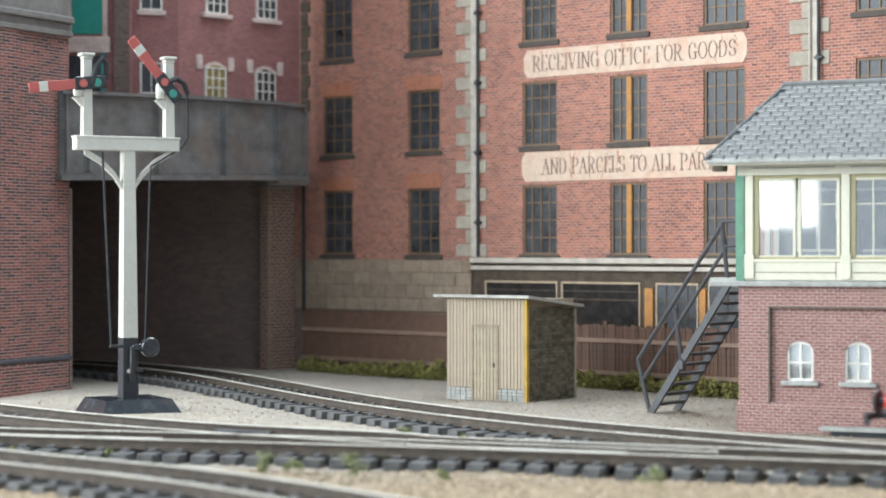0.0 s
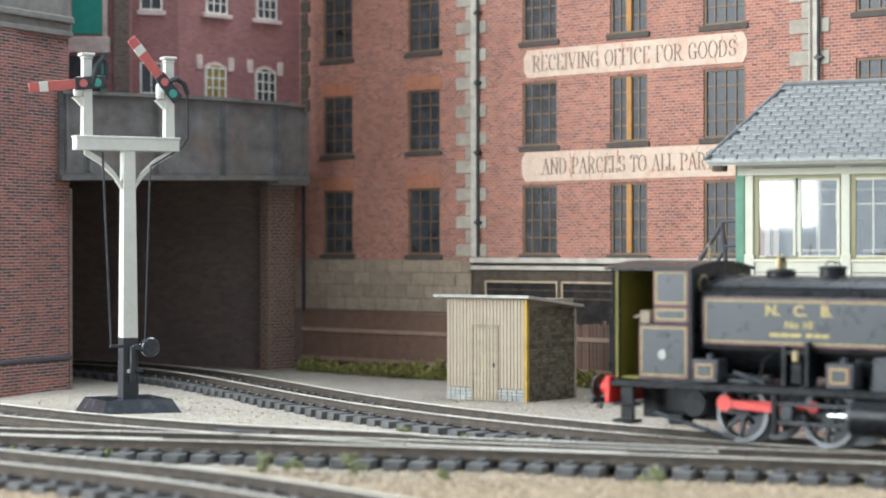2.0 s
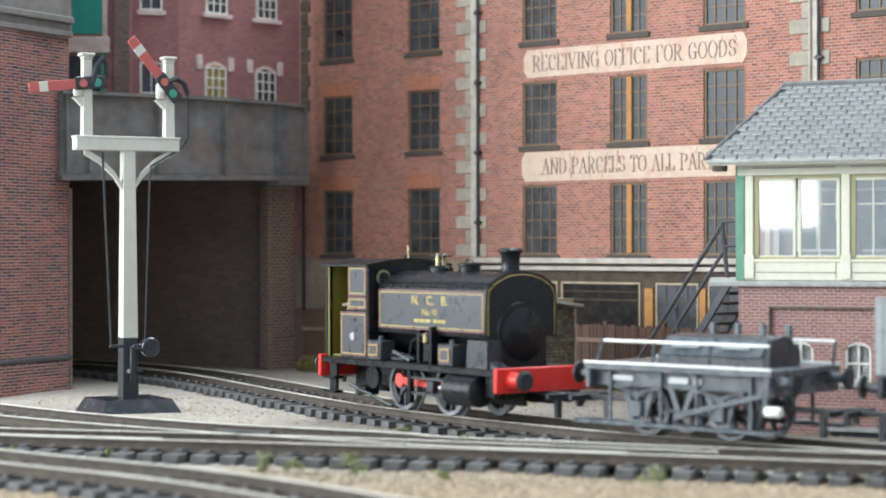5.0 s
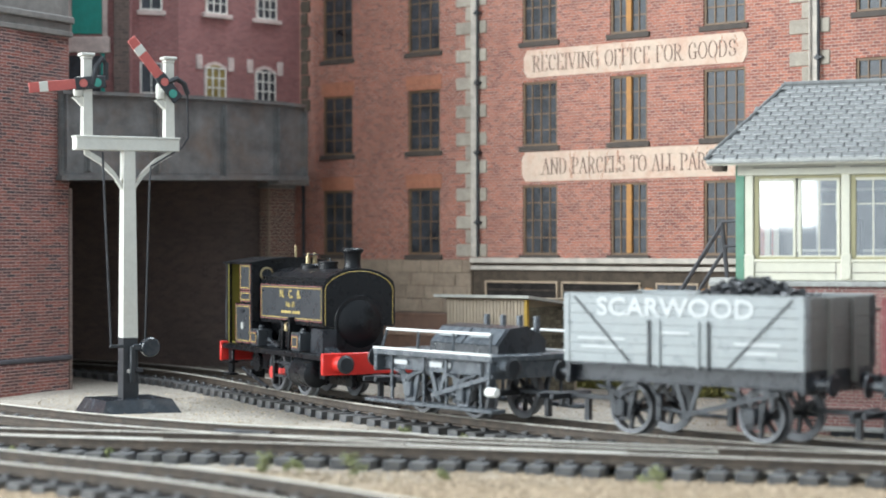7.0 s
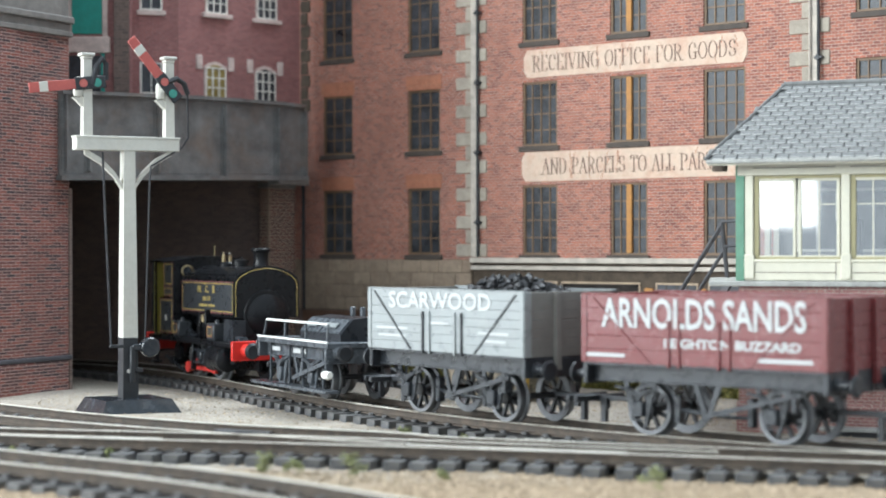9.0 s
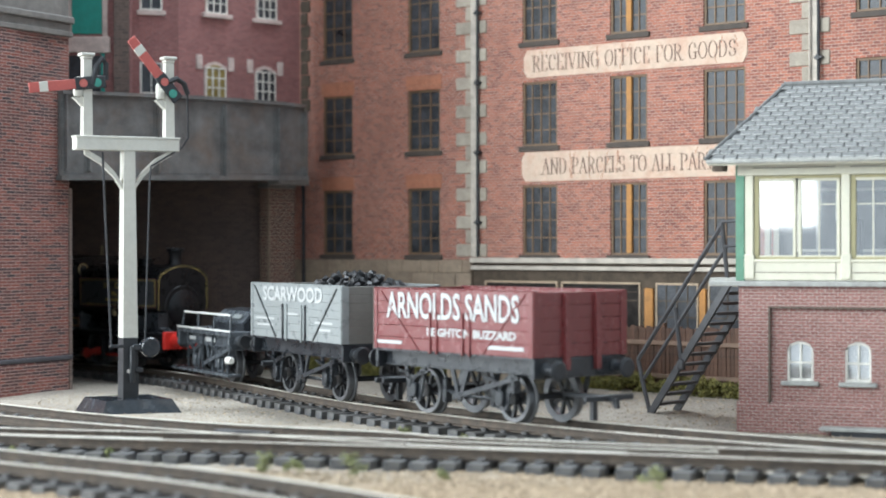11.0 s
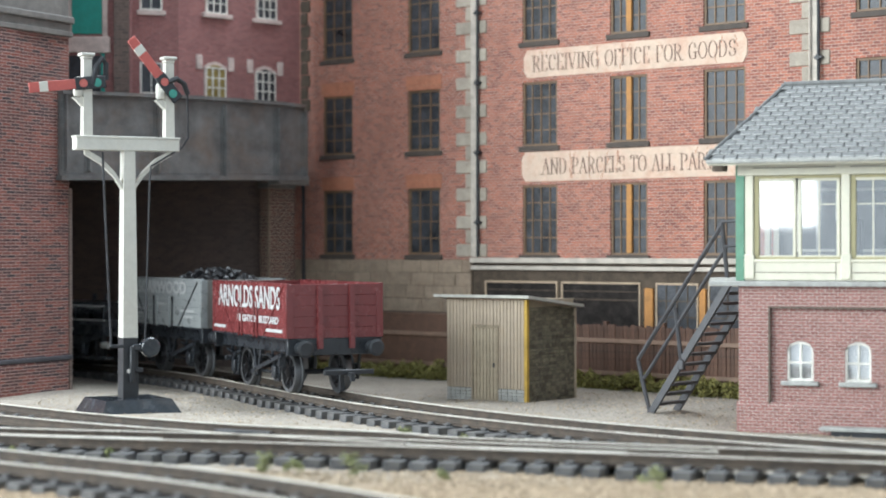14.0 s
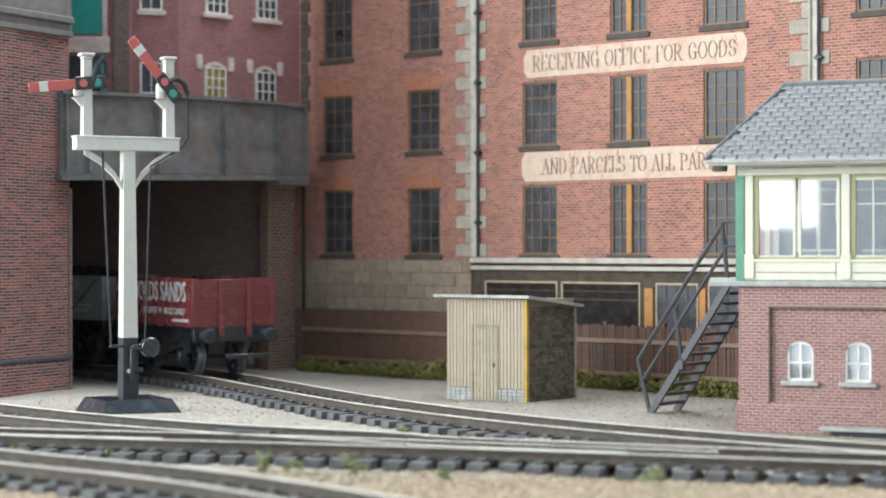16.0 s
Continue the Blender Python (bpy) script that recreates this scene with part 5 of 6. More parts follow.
# ---- bracket signal ----
def build_signal():
    sg = thing("bracket_signal", mpose(-95, 574, 0, 28.6), "white wooden bracket signal with two red arms on black base", "railway signal")
    base = Shape()
    b0, b1 = 12.8, 10.2
    base.add([(-b0, -b0, -0.6), (b0, -b0, -0.6), (b0, b0, -0.6), (-b0, b0, -0.6), (-b1, -b1, 4.2), (b1, -b1, 4.2), (b1, b1, 4.2), (-b1, b1, 4.2)],
             [(3, 2, 1, 0), (4, 5, 6, 7), (0, 1, 5, 4), (1, 2, 6, 5), (2, 3, 7, 6), (3, 0, 4, 7)])
    part("base", base, M_DKGREY, sg, "black moulded base block")

    def post(x, z0, z1, r0, r1, mat, name, label=""):
        sh = Shape()
        sh.add([(x - r0, -r0, z0), (x + r0, -r0, z0), (x + r0, r0, z0), (x - r0, r0, z0), (x - r1, -r1, z1), (x + r1, -r1, z1), (x + r1, r1, z1), (x - r1, r1, z1)],
               [(3, 2, 1, 0), (4, 5, 6, 7), (0, 1, 5, 4), (1, 2, 6, 5), (2, 3, 7, 6), (3, 0, 4, 7)])
        return part(name, sh, mat, sg, label)

    post(0, 4.0, 22.4, 2.45, 2.3, M_BLACK, "post", "black painted lower post")
    post(0, 22.3, 78.8, 2.3, 1.75, M_WHITE, "post", "white upper post")
    part("crossbeam", Shape().box(-16.6, 15.8, -2.2, 2.2, 78.6, 82.4, 0.25).box(-16.8, 16.0, -2.4, 2.4, 82.2, 82.9, 0.15), M_WHITE, sg)
    for s in (-1, 1):
        pts = [(s * 1.8, 0, 67.5), (s * 4.5, 0, 71.5), (s * 8.5, 0, 75.3), (s * 13.5, 0, 78.2)]
        br = Shape()
        for i in range(3):
            a, b = pts[i], pts[i + 1]
            br.prism([(a[0], a[2] - 0.9), (b[0], b[2] - 0.9), (b[0], b[2] + 0.9), (a[0], a[2] + 0.9)], -0.9, 0.9)
        part("bracket", br, M_WHITE, sg, "curved white bracket")
    for x, arm in ((-12.8, 7.0), (13.0, -50.0)):
        post(x, 82.4, 106.0, 1.45, 1.3, M_WHITE, "doll", "short white signal doll")
        part("finial", Shape().box(x - 1.6, x + 1.6, -1.6, 1.6, 105.6, 106.6, 0.3).box(x - 2.1, x + 2.1, -2.1, 2.1, 106.6, 107.5, 0.2), M_WHITE, sg)
        part("lamp", Shape().lathe([(1.2, 94.5), (1.6, 95), (1.6, 98.5), (1.1, 99.5), (0.5, 100.4)], 12, 0, (x - 2.6, -0.4, 0)).lathe([(0.7, -2.0), (0.7, 2.0)], 10, 0, (x - 2.6, -0.4, 97), "y"), M_WHITE, sg, "white signal lamp")
        part("lamp_bracket", Shape().prism([(x - 4.4, 94.2), (x - 1.0, 94.2), (x - 1.0, 91.0)], -1.0, 1.0), M_WHITE, sg)
        am = part("arm", Shape().box(-18.9, -4.0, -2.5, -2.0, -1.5, 1.5, 0.12), M_REDARM, sg, "red semaphore arm with white band", mpose(x + 0.6, 0, 98.6, 0, 0, -arm if arm < 0 else arm))
        am.matrix_basis = mpose(x + (0.6 if arm > 0 else -0.6), 0, 98.6 if arm > 0 else 97.8) @ Matrix.Rotation(radians(-arm if arm > 0 else -arm), 4, "Y")
        part("band", Shape().box(-15.8, -13.2, -2.62, -1.9, -1.5, 1.5, 0.1), M_WHITE, am, "white band")
        part("spectacle", Shape().box(-5.0, 4.6, -2.6, -2.0, -1.9, 1.9, 0.5), M_BLACK, am, "black spectacle plate")
        part("lens", Shape().lathe([(1.25, -2.75), (1.25, -2.3)], 14, 0, (-2.4, 0, 0), "y"), M_LENSRED, am, "red spectacle glass")
        part("lens", Shape().lathe([(1.3, -2.75), (1.3, -2.3)], 14, 0, (1.9, 0, -0.2), "y"), M_LENSGREEN, am, "green spectacle glass")
        part("backlight_blinder", Shape().tube([(x + 1.0, -2.2, 98.0), (x + 2.4, -2.0, 103.6), (x + 4.4, -1.6, 106.0), (x + 5.6, -1.2, 104.5), (x + 5.6, -1.0, 99.6)] if arm > 0 else [(x - 1.0, -2.2, 99.6), (x + 2.0, -1.8, 100.9), (x + 4.6, -1.2, 99.4), (x + 6.0, -0.6, 96.4)], 0.85, 8), M_BLACK, sg)
    part("pull_rod", Shape().tube([(19.0, -0.4, 97), (19.2, -0.4, 83), (17.0, -1.0, 80), (6.5, -2.4, 74.0), (6.0, -2.6, 70), (4.2, -3.2, 22)], 0.32, 6), M_BLACK, sg, "thin black wire pull rod")
    part("pull_rod", Shape().tube([(-8.2, -1.0, 78), (-7.8, -2.0, 60), (-6.4, -3.2, 20)], 0.35, 6), M_BLACK, sg, "thin black wire pull rod")
    part("counterweight", Shape().lathe([(2.6, -1.4), (3.0, -0.9), (3.0, 0.9), (2.6, 1.4)], 16, 0, (5.6, -3.6, 19.5), "y").box(0, 6, -3.8, -3.0, 18.5, 20.5, 0.3), M_DKGREY, sg, "round black counterweight")
    part("crank", Shape().box(-7.0, -2.4, -3.8, -2.8, 19.5, 20.5, 0.2).box(-0.6, 0.9, -4.0, -2.6, 9, 20, 0.3).box(1.0, 3.6, -3.6, -2.4, 12, 13.4, 0.2), M_BLACK, sg)
    part("motor_pin", Shape().lathe([(0.7, -3.6), (0.7, -2.4)], 8, 0, (-1.0, 0, 12.5), "y"), M_CHROME, sg)


build_signal()

# ---- rolling stock: local x runs back along the train, y away from the viewer, z up from the railhead ----
def wheel_shape(r, spokes, y0, side, crank=0.0):
    """A tyred, flanged wheel round the y axis, with spokes; side is the outer face's direction."""
    tyre = Shape()
    tyre.lathe([(r - 1.1, 0), (r - 0.1, 0), (r, 0.15), (r, 1.9), (r + 0.75, 2.1), (r + 0.75, 2.6), (r - 1.1, 2.6), (r - 1.1, 0)], 32, 0, (0, 0, 0), "y", caps=False)
    hub = Shape()
    hub.lathe([(1.5, -0.2), (1.7, 0.2), (1.7, 2.2), (1.5, 2.4)], 14, 0, (0, 0, 0), "y")
    star = []
    for k in range(spokes):
        a = k * math.tau / spokes
        for rad, off in ((1.5, -0.5), (r - 0.9, -0.34), (r - 0.9, 0.34), (1.5, 0.5)):
            star.append((math.cos(a) * rad - math.sin(a) * off, math.sin(a) * rad + math.cos(a) * off))
    hub.prism(star, 0.7, 1.7)
    if crank:
        hub.lathe([(1.3, -0.3), (1.3, 1.2)], 12, 0, (crank, 0, 0), "y")
        hub.prism([(-1.6, -1.5), (crank, -1.2), (crank, 1.2), (-1.6, 1.5)], -0.1, 1.2)
        a = [(math.cos(t) * (r - 1.2), math.sin(t) * (r - 1.2)) for t in [math.pi + (k - 4) * 0.17 for k in range(9)]]
        b = [(math.cos(t) * (r - 3.0), math.sin(t) * (r - 3.0)) for t in [math.pi + (4 - k) * 0.17 for k in range(9)]]
        hub.prism(a + b, 0.1, 1.6)
    return tyre, hub


def wheelset(parent, x, r, spokes=8, crank=0.0, label="", tyre_mat=None):
    """Axle with two wheels; returns the turning part."""
    ax = part("wheelset", Shape().tube([(0, -7, 0), (0, 7, 0)], 0.8, 8), M_WHEEL, parent, label, mpose(x, 0, r))
    for s in (-1, 1):
        t, h = wheel_shape(r, spokes, 0, s, crank)
        m = mpose(0, -9.4, 0) if s < 0 else mpose(0, 9.4, 0) @ Matrix.Diagonal((1, -1, 1, 1))
        if s > 0:
            for shp in (t, h):
                shp.v = [(a, -b, c) for a, b, c in shp.v]
            m = mpose(0, 9.4, 0)
        part("tyre", t, tyre_mat or M_TYRE, ax, m=m)
        part("wheel_centre", h, M_WHEEL, ax, m=m)
    return ax


def buffers(parent, x, z, side, mat=None, y=11.5, reach=5.2):
    for yy in (-y, y):
        b = part("buffer", Shape().lathe([(1.9, 0), (1.9, 0.5 * side), (1.3, 0.8 * side), (1.15, 3.0 * side)], 14, 0, (x, yy, z), "x"), mat or M_UNDER, parent)
        part("buffer_head", Shape().lathe([(0.75, 2.8 * side), (0.75, (reach - 0.9) * side), (2.5, (reach - 0.8) * side), (2.6, (reach - 0.4) * side), (1.9, reach * side)], 18, 0, (x, yy, z), "x"), M_BLACK, b)


def coupling(parent, x, side):
    sh = Shape()
    lo, hi = min(x - 6 * side, x + 10.5 * side), max(x - 6 * side, x + 10.5 * side)
    sh.box(lo, hi, -1.0, 1.0, 6.8, 8.0, 0.15)
    sh.box(x + 10.2 * side - 0.6, x + 10.2 * side + 0.6, -8.0, 8.0, 6.7, 8.2, 0.2)
    sh.prism([(x + 8 * side, 7.4), (x + 13.4 * side, 7.4), (x + 13.6 * side, 5.0), (x + 12.6 * side, 4.8), (x + 12.0 * side, 6.4), (x + 8 * side, 6.6)], -0.6, 0.6)
    sh.box(min(x + 4 * side, x + 5.4 * side), max(x + 4 * side, x + 5.4 * side), -0.7, 0.7, 1.4, 7.0)
    part("coupling", sh, M_BLACK, parent, "black tension-lock coupling hook")


def lined_panel(parent, x0, x1, z0, z1, y, name="panel", base=M_PANEL, edge=0.55):
    """A livery panel on the near side at depth y, with a fine straw line and a red edge."""
    p = part(name, Shape().box(x0, x1, y - 0.12, y + 0.3, z0, z1, 0.05), base, parent)
    for nm, mat, d, t, yy in (("lining", M_LINING, edge, 0.22, 0.17), ("lining", M_REDLINE, 0.05, 0.16, 0.16)):
        a, b, c, e = x0 + d, x1 - d, z0 + d, z1 - d
        sh = Shape()
        sh.box(a, b, y - yy, y, c, c + t).box(a, b, y - yy, y, e - t, e).box(a, a + t, y - yy, y, c, e).box(b - t, b, y - yy, y, c, e)
        part(nm, sh, mat, p)
    return p


def build_loco():
    lo = thing("saddle_tank_locomotive", mpose(0, 0, RAILTOP), "black four-wheeled saddle tank steam locomotive lined in straw", "locomotive")
    part("footplate", Shape().box(-41, 41, -15.6, 15.6, 12.4, 13.6, 0.2).box(-41, 41, -15.8, -15.0, 11.9, 13.4, 0.15).box(-41, 41, 15.0, 15.8, 11.9, 13.4, 0.15), M_LOCO, lo)
    part("frames", Shape().box(-38, 40, -6.2, -5.0, 4.2, 12.4).box(-38, 40, 5.0, 6.2, 4.2, 12.4).box(-30, 30, -5, 5, 7, 12.4), M_LOCO, lo)
    for x, s in ((-41.6, -1), (41.6, 1)):
        part("buffer_beam", Shape().box(x - 0.7, x + 0.7, -16.4, 16.4, 7.9, 14.2, 0.25), M_RED, lo, "bright red buffer beam")
        for yy in (-11.5, 11.5):
            b = part("buffer", Shape().lathe([(2.2, 0), (1.9, 2.4 * s), (1.5, 3.4 * s)], 16, 0, (x + 0.6 * s, yy, 11.2), "x"), M_RED, lo, "red buffer housing")
            part("buffer_head", Shape().lathe([(0.9, 3.2 * s), (0.9, 4.8 * s), (2.6, 5.0 * s), (2.7, 5.4 * s), (1.9, 6.0 * s)], 20, 0, (x + 0.6 * s, yy, 11.2), "x"), M_BLACK, b)
        coupling(lo, x, s)
    # cab
    part("cab_front", Shape().box(-21.0, -20.0, -13.6, 13.6, 13.6, 39.6), M_LOCO, lo)
    part("cab_rear", Shape().box(-41.0, -40.2, -13.8, 13.8, 13.6, 39.8), M_OLIVE, lo, "olive painted cab back sheet")
    part("cab_post", Shape().tube([(-41.4, -13.8, 13.6), (-41.4, -13.8, 39.8)], 0.5, 8).tube([(-42.2, -14.0, 15), (-42.2, -14.0, 28)], 0.3, 6), M_LOCO, lo)
    for y in (-13.7, 12.9):
        part("cab_side", Shape().box(-34.4, -20.2, y, y + 0.8, 13.6, 26.8).box(-30.4, -20.2, y, y + 0.8, 26.6, 39.8).box(-41.0, -40, y, y + 0.8, 13.6, 39.8), M_LOCO, lo)
    lined_panel(lo, -34.2, -21.0, 14.2, 26.4, -13.75, "cab_panel")
    lined_panel(lo, -30.2, -21.0, 31.0, 39.2, -13.75, "cab_panel")
    lined_panel(lo, -30.2, -21.0, 27.2, 30.6, -13.75, "cab_panel")
    part("numberplate", Shape().lathe([(1.15, 0), (1.15, -0.25), (0.7, -0.3)], 20, 0, (-27.8, -13.9, 19.6), "y"), M_CONCRETE, lo, "pale oval works plate")
    part("works_plate", Shape().prism([(-27.8 + 1.7 * math.cos(k * math.tau / 16), 24.2 + 0.7 * math.sin(k * math.tau / 16)) for k in range(16)], -14.1, -13.8), M_UNDER, lo, "dark oval plate")
    part("cab_interior", Shape().box(-40, -22, -12.8, 12.8, 13.7, 14.2).box(-24, -21.7, -12.6, 12.6, 14, 30).box(-40, -22, 12.2, 12.8, 14, 38), M_OLIVE, lo, "olive green cab interior")
    part("regulator", Shape().box(-36.4, -33.2, -10.5, -7.5, 26.2, 29.6, 0.4).tube([(-37.4, -11, 28), (-33.0, -8, 29)], 0.5, 6), M_SHEDGAP, lo, "tan painted cab fittings")
    arc = [(-14.6 + 29.2 * k / 12, 39.7 + 1.7 * math.sin(math.pi * k / 12)) for k in range(13)]
    part("cab_roof", Shape().prism(arc + [(y, z - 0.6) for y, z in arc[::-1]], -43.6, -19.6, "x", smooth=True), M_LOCO, lo, "arched black cab roof")
    arc2 = [(-13.5 + 27.0 * k / 12, 39.4 + 1.5 * math.sin(math.pi * k / 12)) for k in range(13)]
    part("cab_front_top", Shape().prism([(-13.5, 36)] + arc2 + [(13.5, 36)], -20.9, -20.1, "x"), M_LOCO, lo)
    for y in (-8.8, 8.8):
        part("spectacle_window", Shape().lathe([(2.3, 0), (2.3, 0.5), (1.7, 0.6), (1.7, 0.0)], 18, 0, (-20.2, y, 36.0), "x"), M_BRASS, lo, "brass-rimmed round cab window")
        part("spectacle_pane", Shape().lathe([(1.7, 0), (1.7, 0.3)], 16, 0, (-20.2, y, 36.0), "x"), M_UNDER, lo)
    # boiler, smokebox and saddle tank
    part("boiler", Shape().lathe([(7.6, -21), (7.6, 20), (8.2, 20.2), (8.2, 31.4), (7.9, 31.8)], 28, 0, (0, 0, 22.4), "x").box(18, 32, -7.6, 7.6, 13.6, 20), M_LOCO, lo, "black boiler and smokebox")
    half = [(-11.0, 21.2), (-11.2, 22.2), (-11.2, 32.6), (-10.7, 34.0), (-9.2, 35.4), (-6.6, 36.8), (-3.4, 37.7), (0, 38.0)]
    prof = half + [(-y, z) for y, z in half[-2::-1]]
    tank = part("saddle_tank", Shape().prism(prof, -19.2, 31.0, "x", smooth=True), M_LOCO, lo, "black flat-sided saddle tank")
    frontp = [(y * 1.035, z + (0.35 if z > 33 else 0)) for y, z in prof]
    part("tank_front", Shape().prism(frontp, 30.6, 31.4, "x"), M_LOCO, tank)
    line = [(y * 0.97, z - 0.5) for y, z in prof[1:-1]]
    fl = Shape()
    for i in range(len(line) - 1):
        (ya, za), (yb, zb) = line[i], line[i + 1]
        fl.tube([(31.45, ya, za), (31.45, yb, zb)], 0.1, 4)
    part("lining", fl, M_LINING, tank)
    lined_panel(tank, -18.4, 30.4, 22.4, 33.0, -11.25, "tank_panel", edge=0.6)
    part("tank_edge", Shape().box(-19, 31, -11.0, -9.8, 33.9, 34.5, 0.2), M_LOCO, tank)
    part("smokebox_door", Shape().lathe([(7.0, 0), (7.0, 0.5), (5.5, 1.3), (2.0, 1.8), (0.7, 2.0), (0.7, 2.8)], 26, 0, (31.6, 0, 22.0), "x"), M_LOCO, lo, "black domed smokebox door")
    part("chimney", Shape().lathe([(3.9, 36.4), (3.4, 37.4), (2.65, 38.4), (2.4, 39.6), (2.5, 42.4), (2.9, 42.9), (3.3, 43.3), (3.3, 43.9), (2.7, 44.3), (1.9, 44.3), (1.9, 41)], 24, 0, (26.7, 0, 0)), M_LOCO, lo, "black chimney with flared cap")
    part("safety_valve_base", Shape().lathe([(3.4, 37.2), (3.4, 38.9), (3.0, 39.4), (0.5, 39.5)], 20, 0, (-4.5, 0, 0)), M_LOCO, lo)
    sv = Shape()
    for y in (-1.1, 1.1):
        sv.lathe([(0.75, 39.2), (0.75, 41.6), (0.4, 42.2), (0.4, 42.8)], 10, 0, (-4.5, y, 0))
    part("safety_valve_lever", Shape().box(-8.0, -1.6, -1.4, 1.4, 42.0, 42.4, 0.1), M_UNDER, lo)
    part("safety_valve", sv, M_BRASS, lo, "dull brass safety valves")
    part("tank_filler", Shape().lathe([(3.0, 37.2), (3.0, 39.4), (3.2, 39.6), (3.2, 40.1), (0.4, 40.4)], 20, 0, (8.6, 0, 0)).tube([(6.8, 0, 40.2), (7.2, 0, 41.1), (10.0, 0, 41.1), (10.4, 0, 40.2)], 0.22, 6), M_LOCO, lo, "round tank filler with lid")
    part("whistle", Shape().lathe([(0.35, 40.6), (0.35, 44.6), (0.55, 44.7), (0.55, 45.0)], 8, 0, (-25.5, 3.5, 0)), M_BRASS, lo, "brass whistle pipe")
    part("handrail", Shape().tube([(-19, -10.4, 35.3), (31, -10.4, 35.3)], 0.25, 6), M_LOCO, lo)
    # boxes and gear on the footplate
    for x0, x1, z1 in ((-19.5, -12.8, 19.0), (14.2, 20.8, 19.2)):
        sb = part("sandbox", Shape().box(x0, x1, -14.6, -9.6, 13.6, z1, 0.3).lathe([(0.9, z1), (0.9, z1 + 0.8), (0.4, z1 + 1.2)], 10, 0, ((x0 + x1) / 2, -12, 0)), M_PANEL, lo, "lined sandbox")
        lined_panel(sb, x0 + 0.9, x1 - 0.9, 14.6, z1 - 0.9, -14.7, "box_panel", edge=0.3)
    part("motion_bracket", Shape().box(2.6, 3.8, -13.2, -9.0, 13.6, 22.5, 0.15).box(8.2, 9.4, -13.2, -9.0, 13.6, 23.5, 0.15).box(2.6, 9.4, -13.0, -10, 20.6, 21.6, 0.15).box(4.6, 7.4, -12.6, -10, 14, 19, 0.3), M_LOCO, lo, "black valve gear bracket")
    part("lubricator", Shape().lathe([(1.0, 19.2), (1.0, 21.2), (0.5, 21.8)], 10, 0, (6.0, -12.4, 0)), M_BRASS, lo)
    part("reach_rod", Shape().tube([(-12, -12, 15.0), (-6, -12, 15.6), (0, -12, 14.4)], 0.5, 6).tube([(-4, -11, 14), (-3, -11, 19), (0, -9, 21.5)], 0.4, 6), M_LOCO, lo)
    part("steam_chest", Shape().prism([(24.0, 13.6), (33.0, 13.6), (33.0, 20.6), (24.6, 20.6)], -12.4, -8.0).prism([(33.0, 13.6), (37, 13.6), (33.0, 15.4)], -11.8, -8), M_UNDER, lo, "dark grey steam chest cover")
    part("injector", Shape().box(-12, -4, -12, -8, 13.6, 14.8, 0.3).tube([(-10, -12, 16), (-2, -12, 13.8)], 0.7, 6), M_UNDER, lo)
    # cylinders and motion
    for s in (-1, 1):
        cy = part("cylinder", Shape().lathe([(3.6, 21.4), (4.0, 21.8), (4.0, 33.0), (3.6, 33.4), (1.0, 33.8)], 26, 0, (0, s * 14.4, 7.8), "x"), M_LOCO, lo, "black outside cylinder")
        part("cylinder_cover", Shape().lathe([(4.15, 21.0), (4.15, 21.8)], 26, 0, (0, s * 14.4, 7.8), "x"), M_UNDER, cy)
        part("slide_bar", Shape().box(2.5, 21, s * 14.4 - 0.6, s * 14.4 + 0.6, 9.5, 10.2).box(2.5, 21, s * 14.4 - 0.6, s * 14.4 + 0.6, 5.4, 6.1), M_UNDER, cy)
        part("piston_rod", Shape().tube([(15.0, s * 14.4, 7.8), (21.4, s * 14.4, 7.8)], 0.6, 8), M_CHROME, cy, "bright steel piston rod")
    part("hanger", Shape().box(1.2, 2.6, -15.4, -13.8, 3.0, 12.4, 0.2), M_LOCO, lo)
    part("cab_step", Shape().box(-39.0, -35.4, -14.6, -13.6, 3.8, 12, 0.2).box(-40.4, -34, -16, -13, 7.4, 8.2, 0.15).box(-40.4, -34, -16, -13, 3.4, 4.2, 0.15), M_LOCO, lo, "black cab step")
    part("front_step", Shape().box(34.6, 38.5, -14.2, -12.6, 6.5, 12, 0.2), M_LOCO, lo)
    part("firebox", Shape().box(-32, -10, -7, 7, 5.5, 12.4, 0.5).lathe([(3.2, 0), (3.2, 1.2)], 16, 0, (-20.5, -12.2, 8.6), "y").box(-27, -23, -13, -8, 3.4, 6.0, 0.3), M_LOCO, lo)
    part("brake_rod", Shape().tube([(-31, -12.6, 6), (-10, -12.6, 1.2)], 0.55, 6), M_UNDER, lo)
    rear = wheelset(lo, -9.4, 6.8, 9, 3.6, "spoked driving wheels", M_LOCOTYRE)
    front = wheelset(lo, 12.2, 6.8, 9, 3.6, "spoked driving wheels", M_LOCOTYRE)
    rods = []
    for s in (-1, 1):
        sh = Shape()
        sh.box(-9.4, 12.2, s * 10.9 - 0.4, s * 10.9 + 0.4, -0.75, 0.75, 0.15)
        for x in (-9.4, 12.2):
            sh.lathe([(1.35, -0.55), (1.35, 0.55)], 14, 0, (x, s * 10.9, 0), "y")
        rods.append(part("coupling_rod", sh, M_ROD, lo, "red coupling rod"))
        sh = Shape()
        sh.prism([(0, -1.0), (16.5, -0.6), (16.5, 0.6), (0, 1.0)], s * 12.2 - 0.4, s * 12.2 + 0.4)
        sh.lathe([(1.9, -0.6), (1.9, 0.6)], 16, 0, (0, s * 12.2, 0), "y").lathe([(1.1, -0.6), (1.1, 0.6)], 12, 0, (16.5, s * 12.2, 0), "y")
        rods.append(part("connecting_rod", sh, M_ROD, lo, "red connecting rod"))
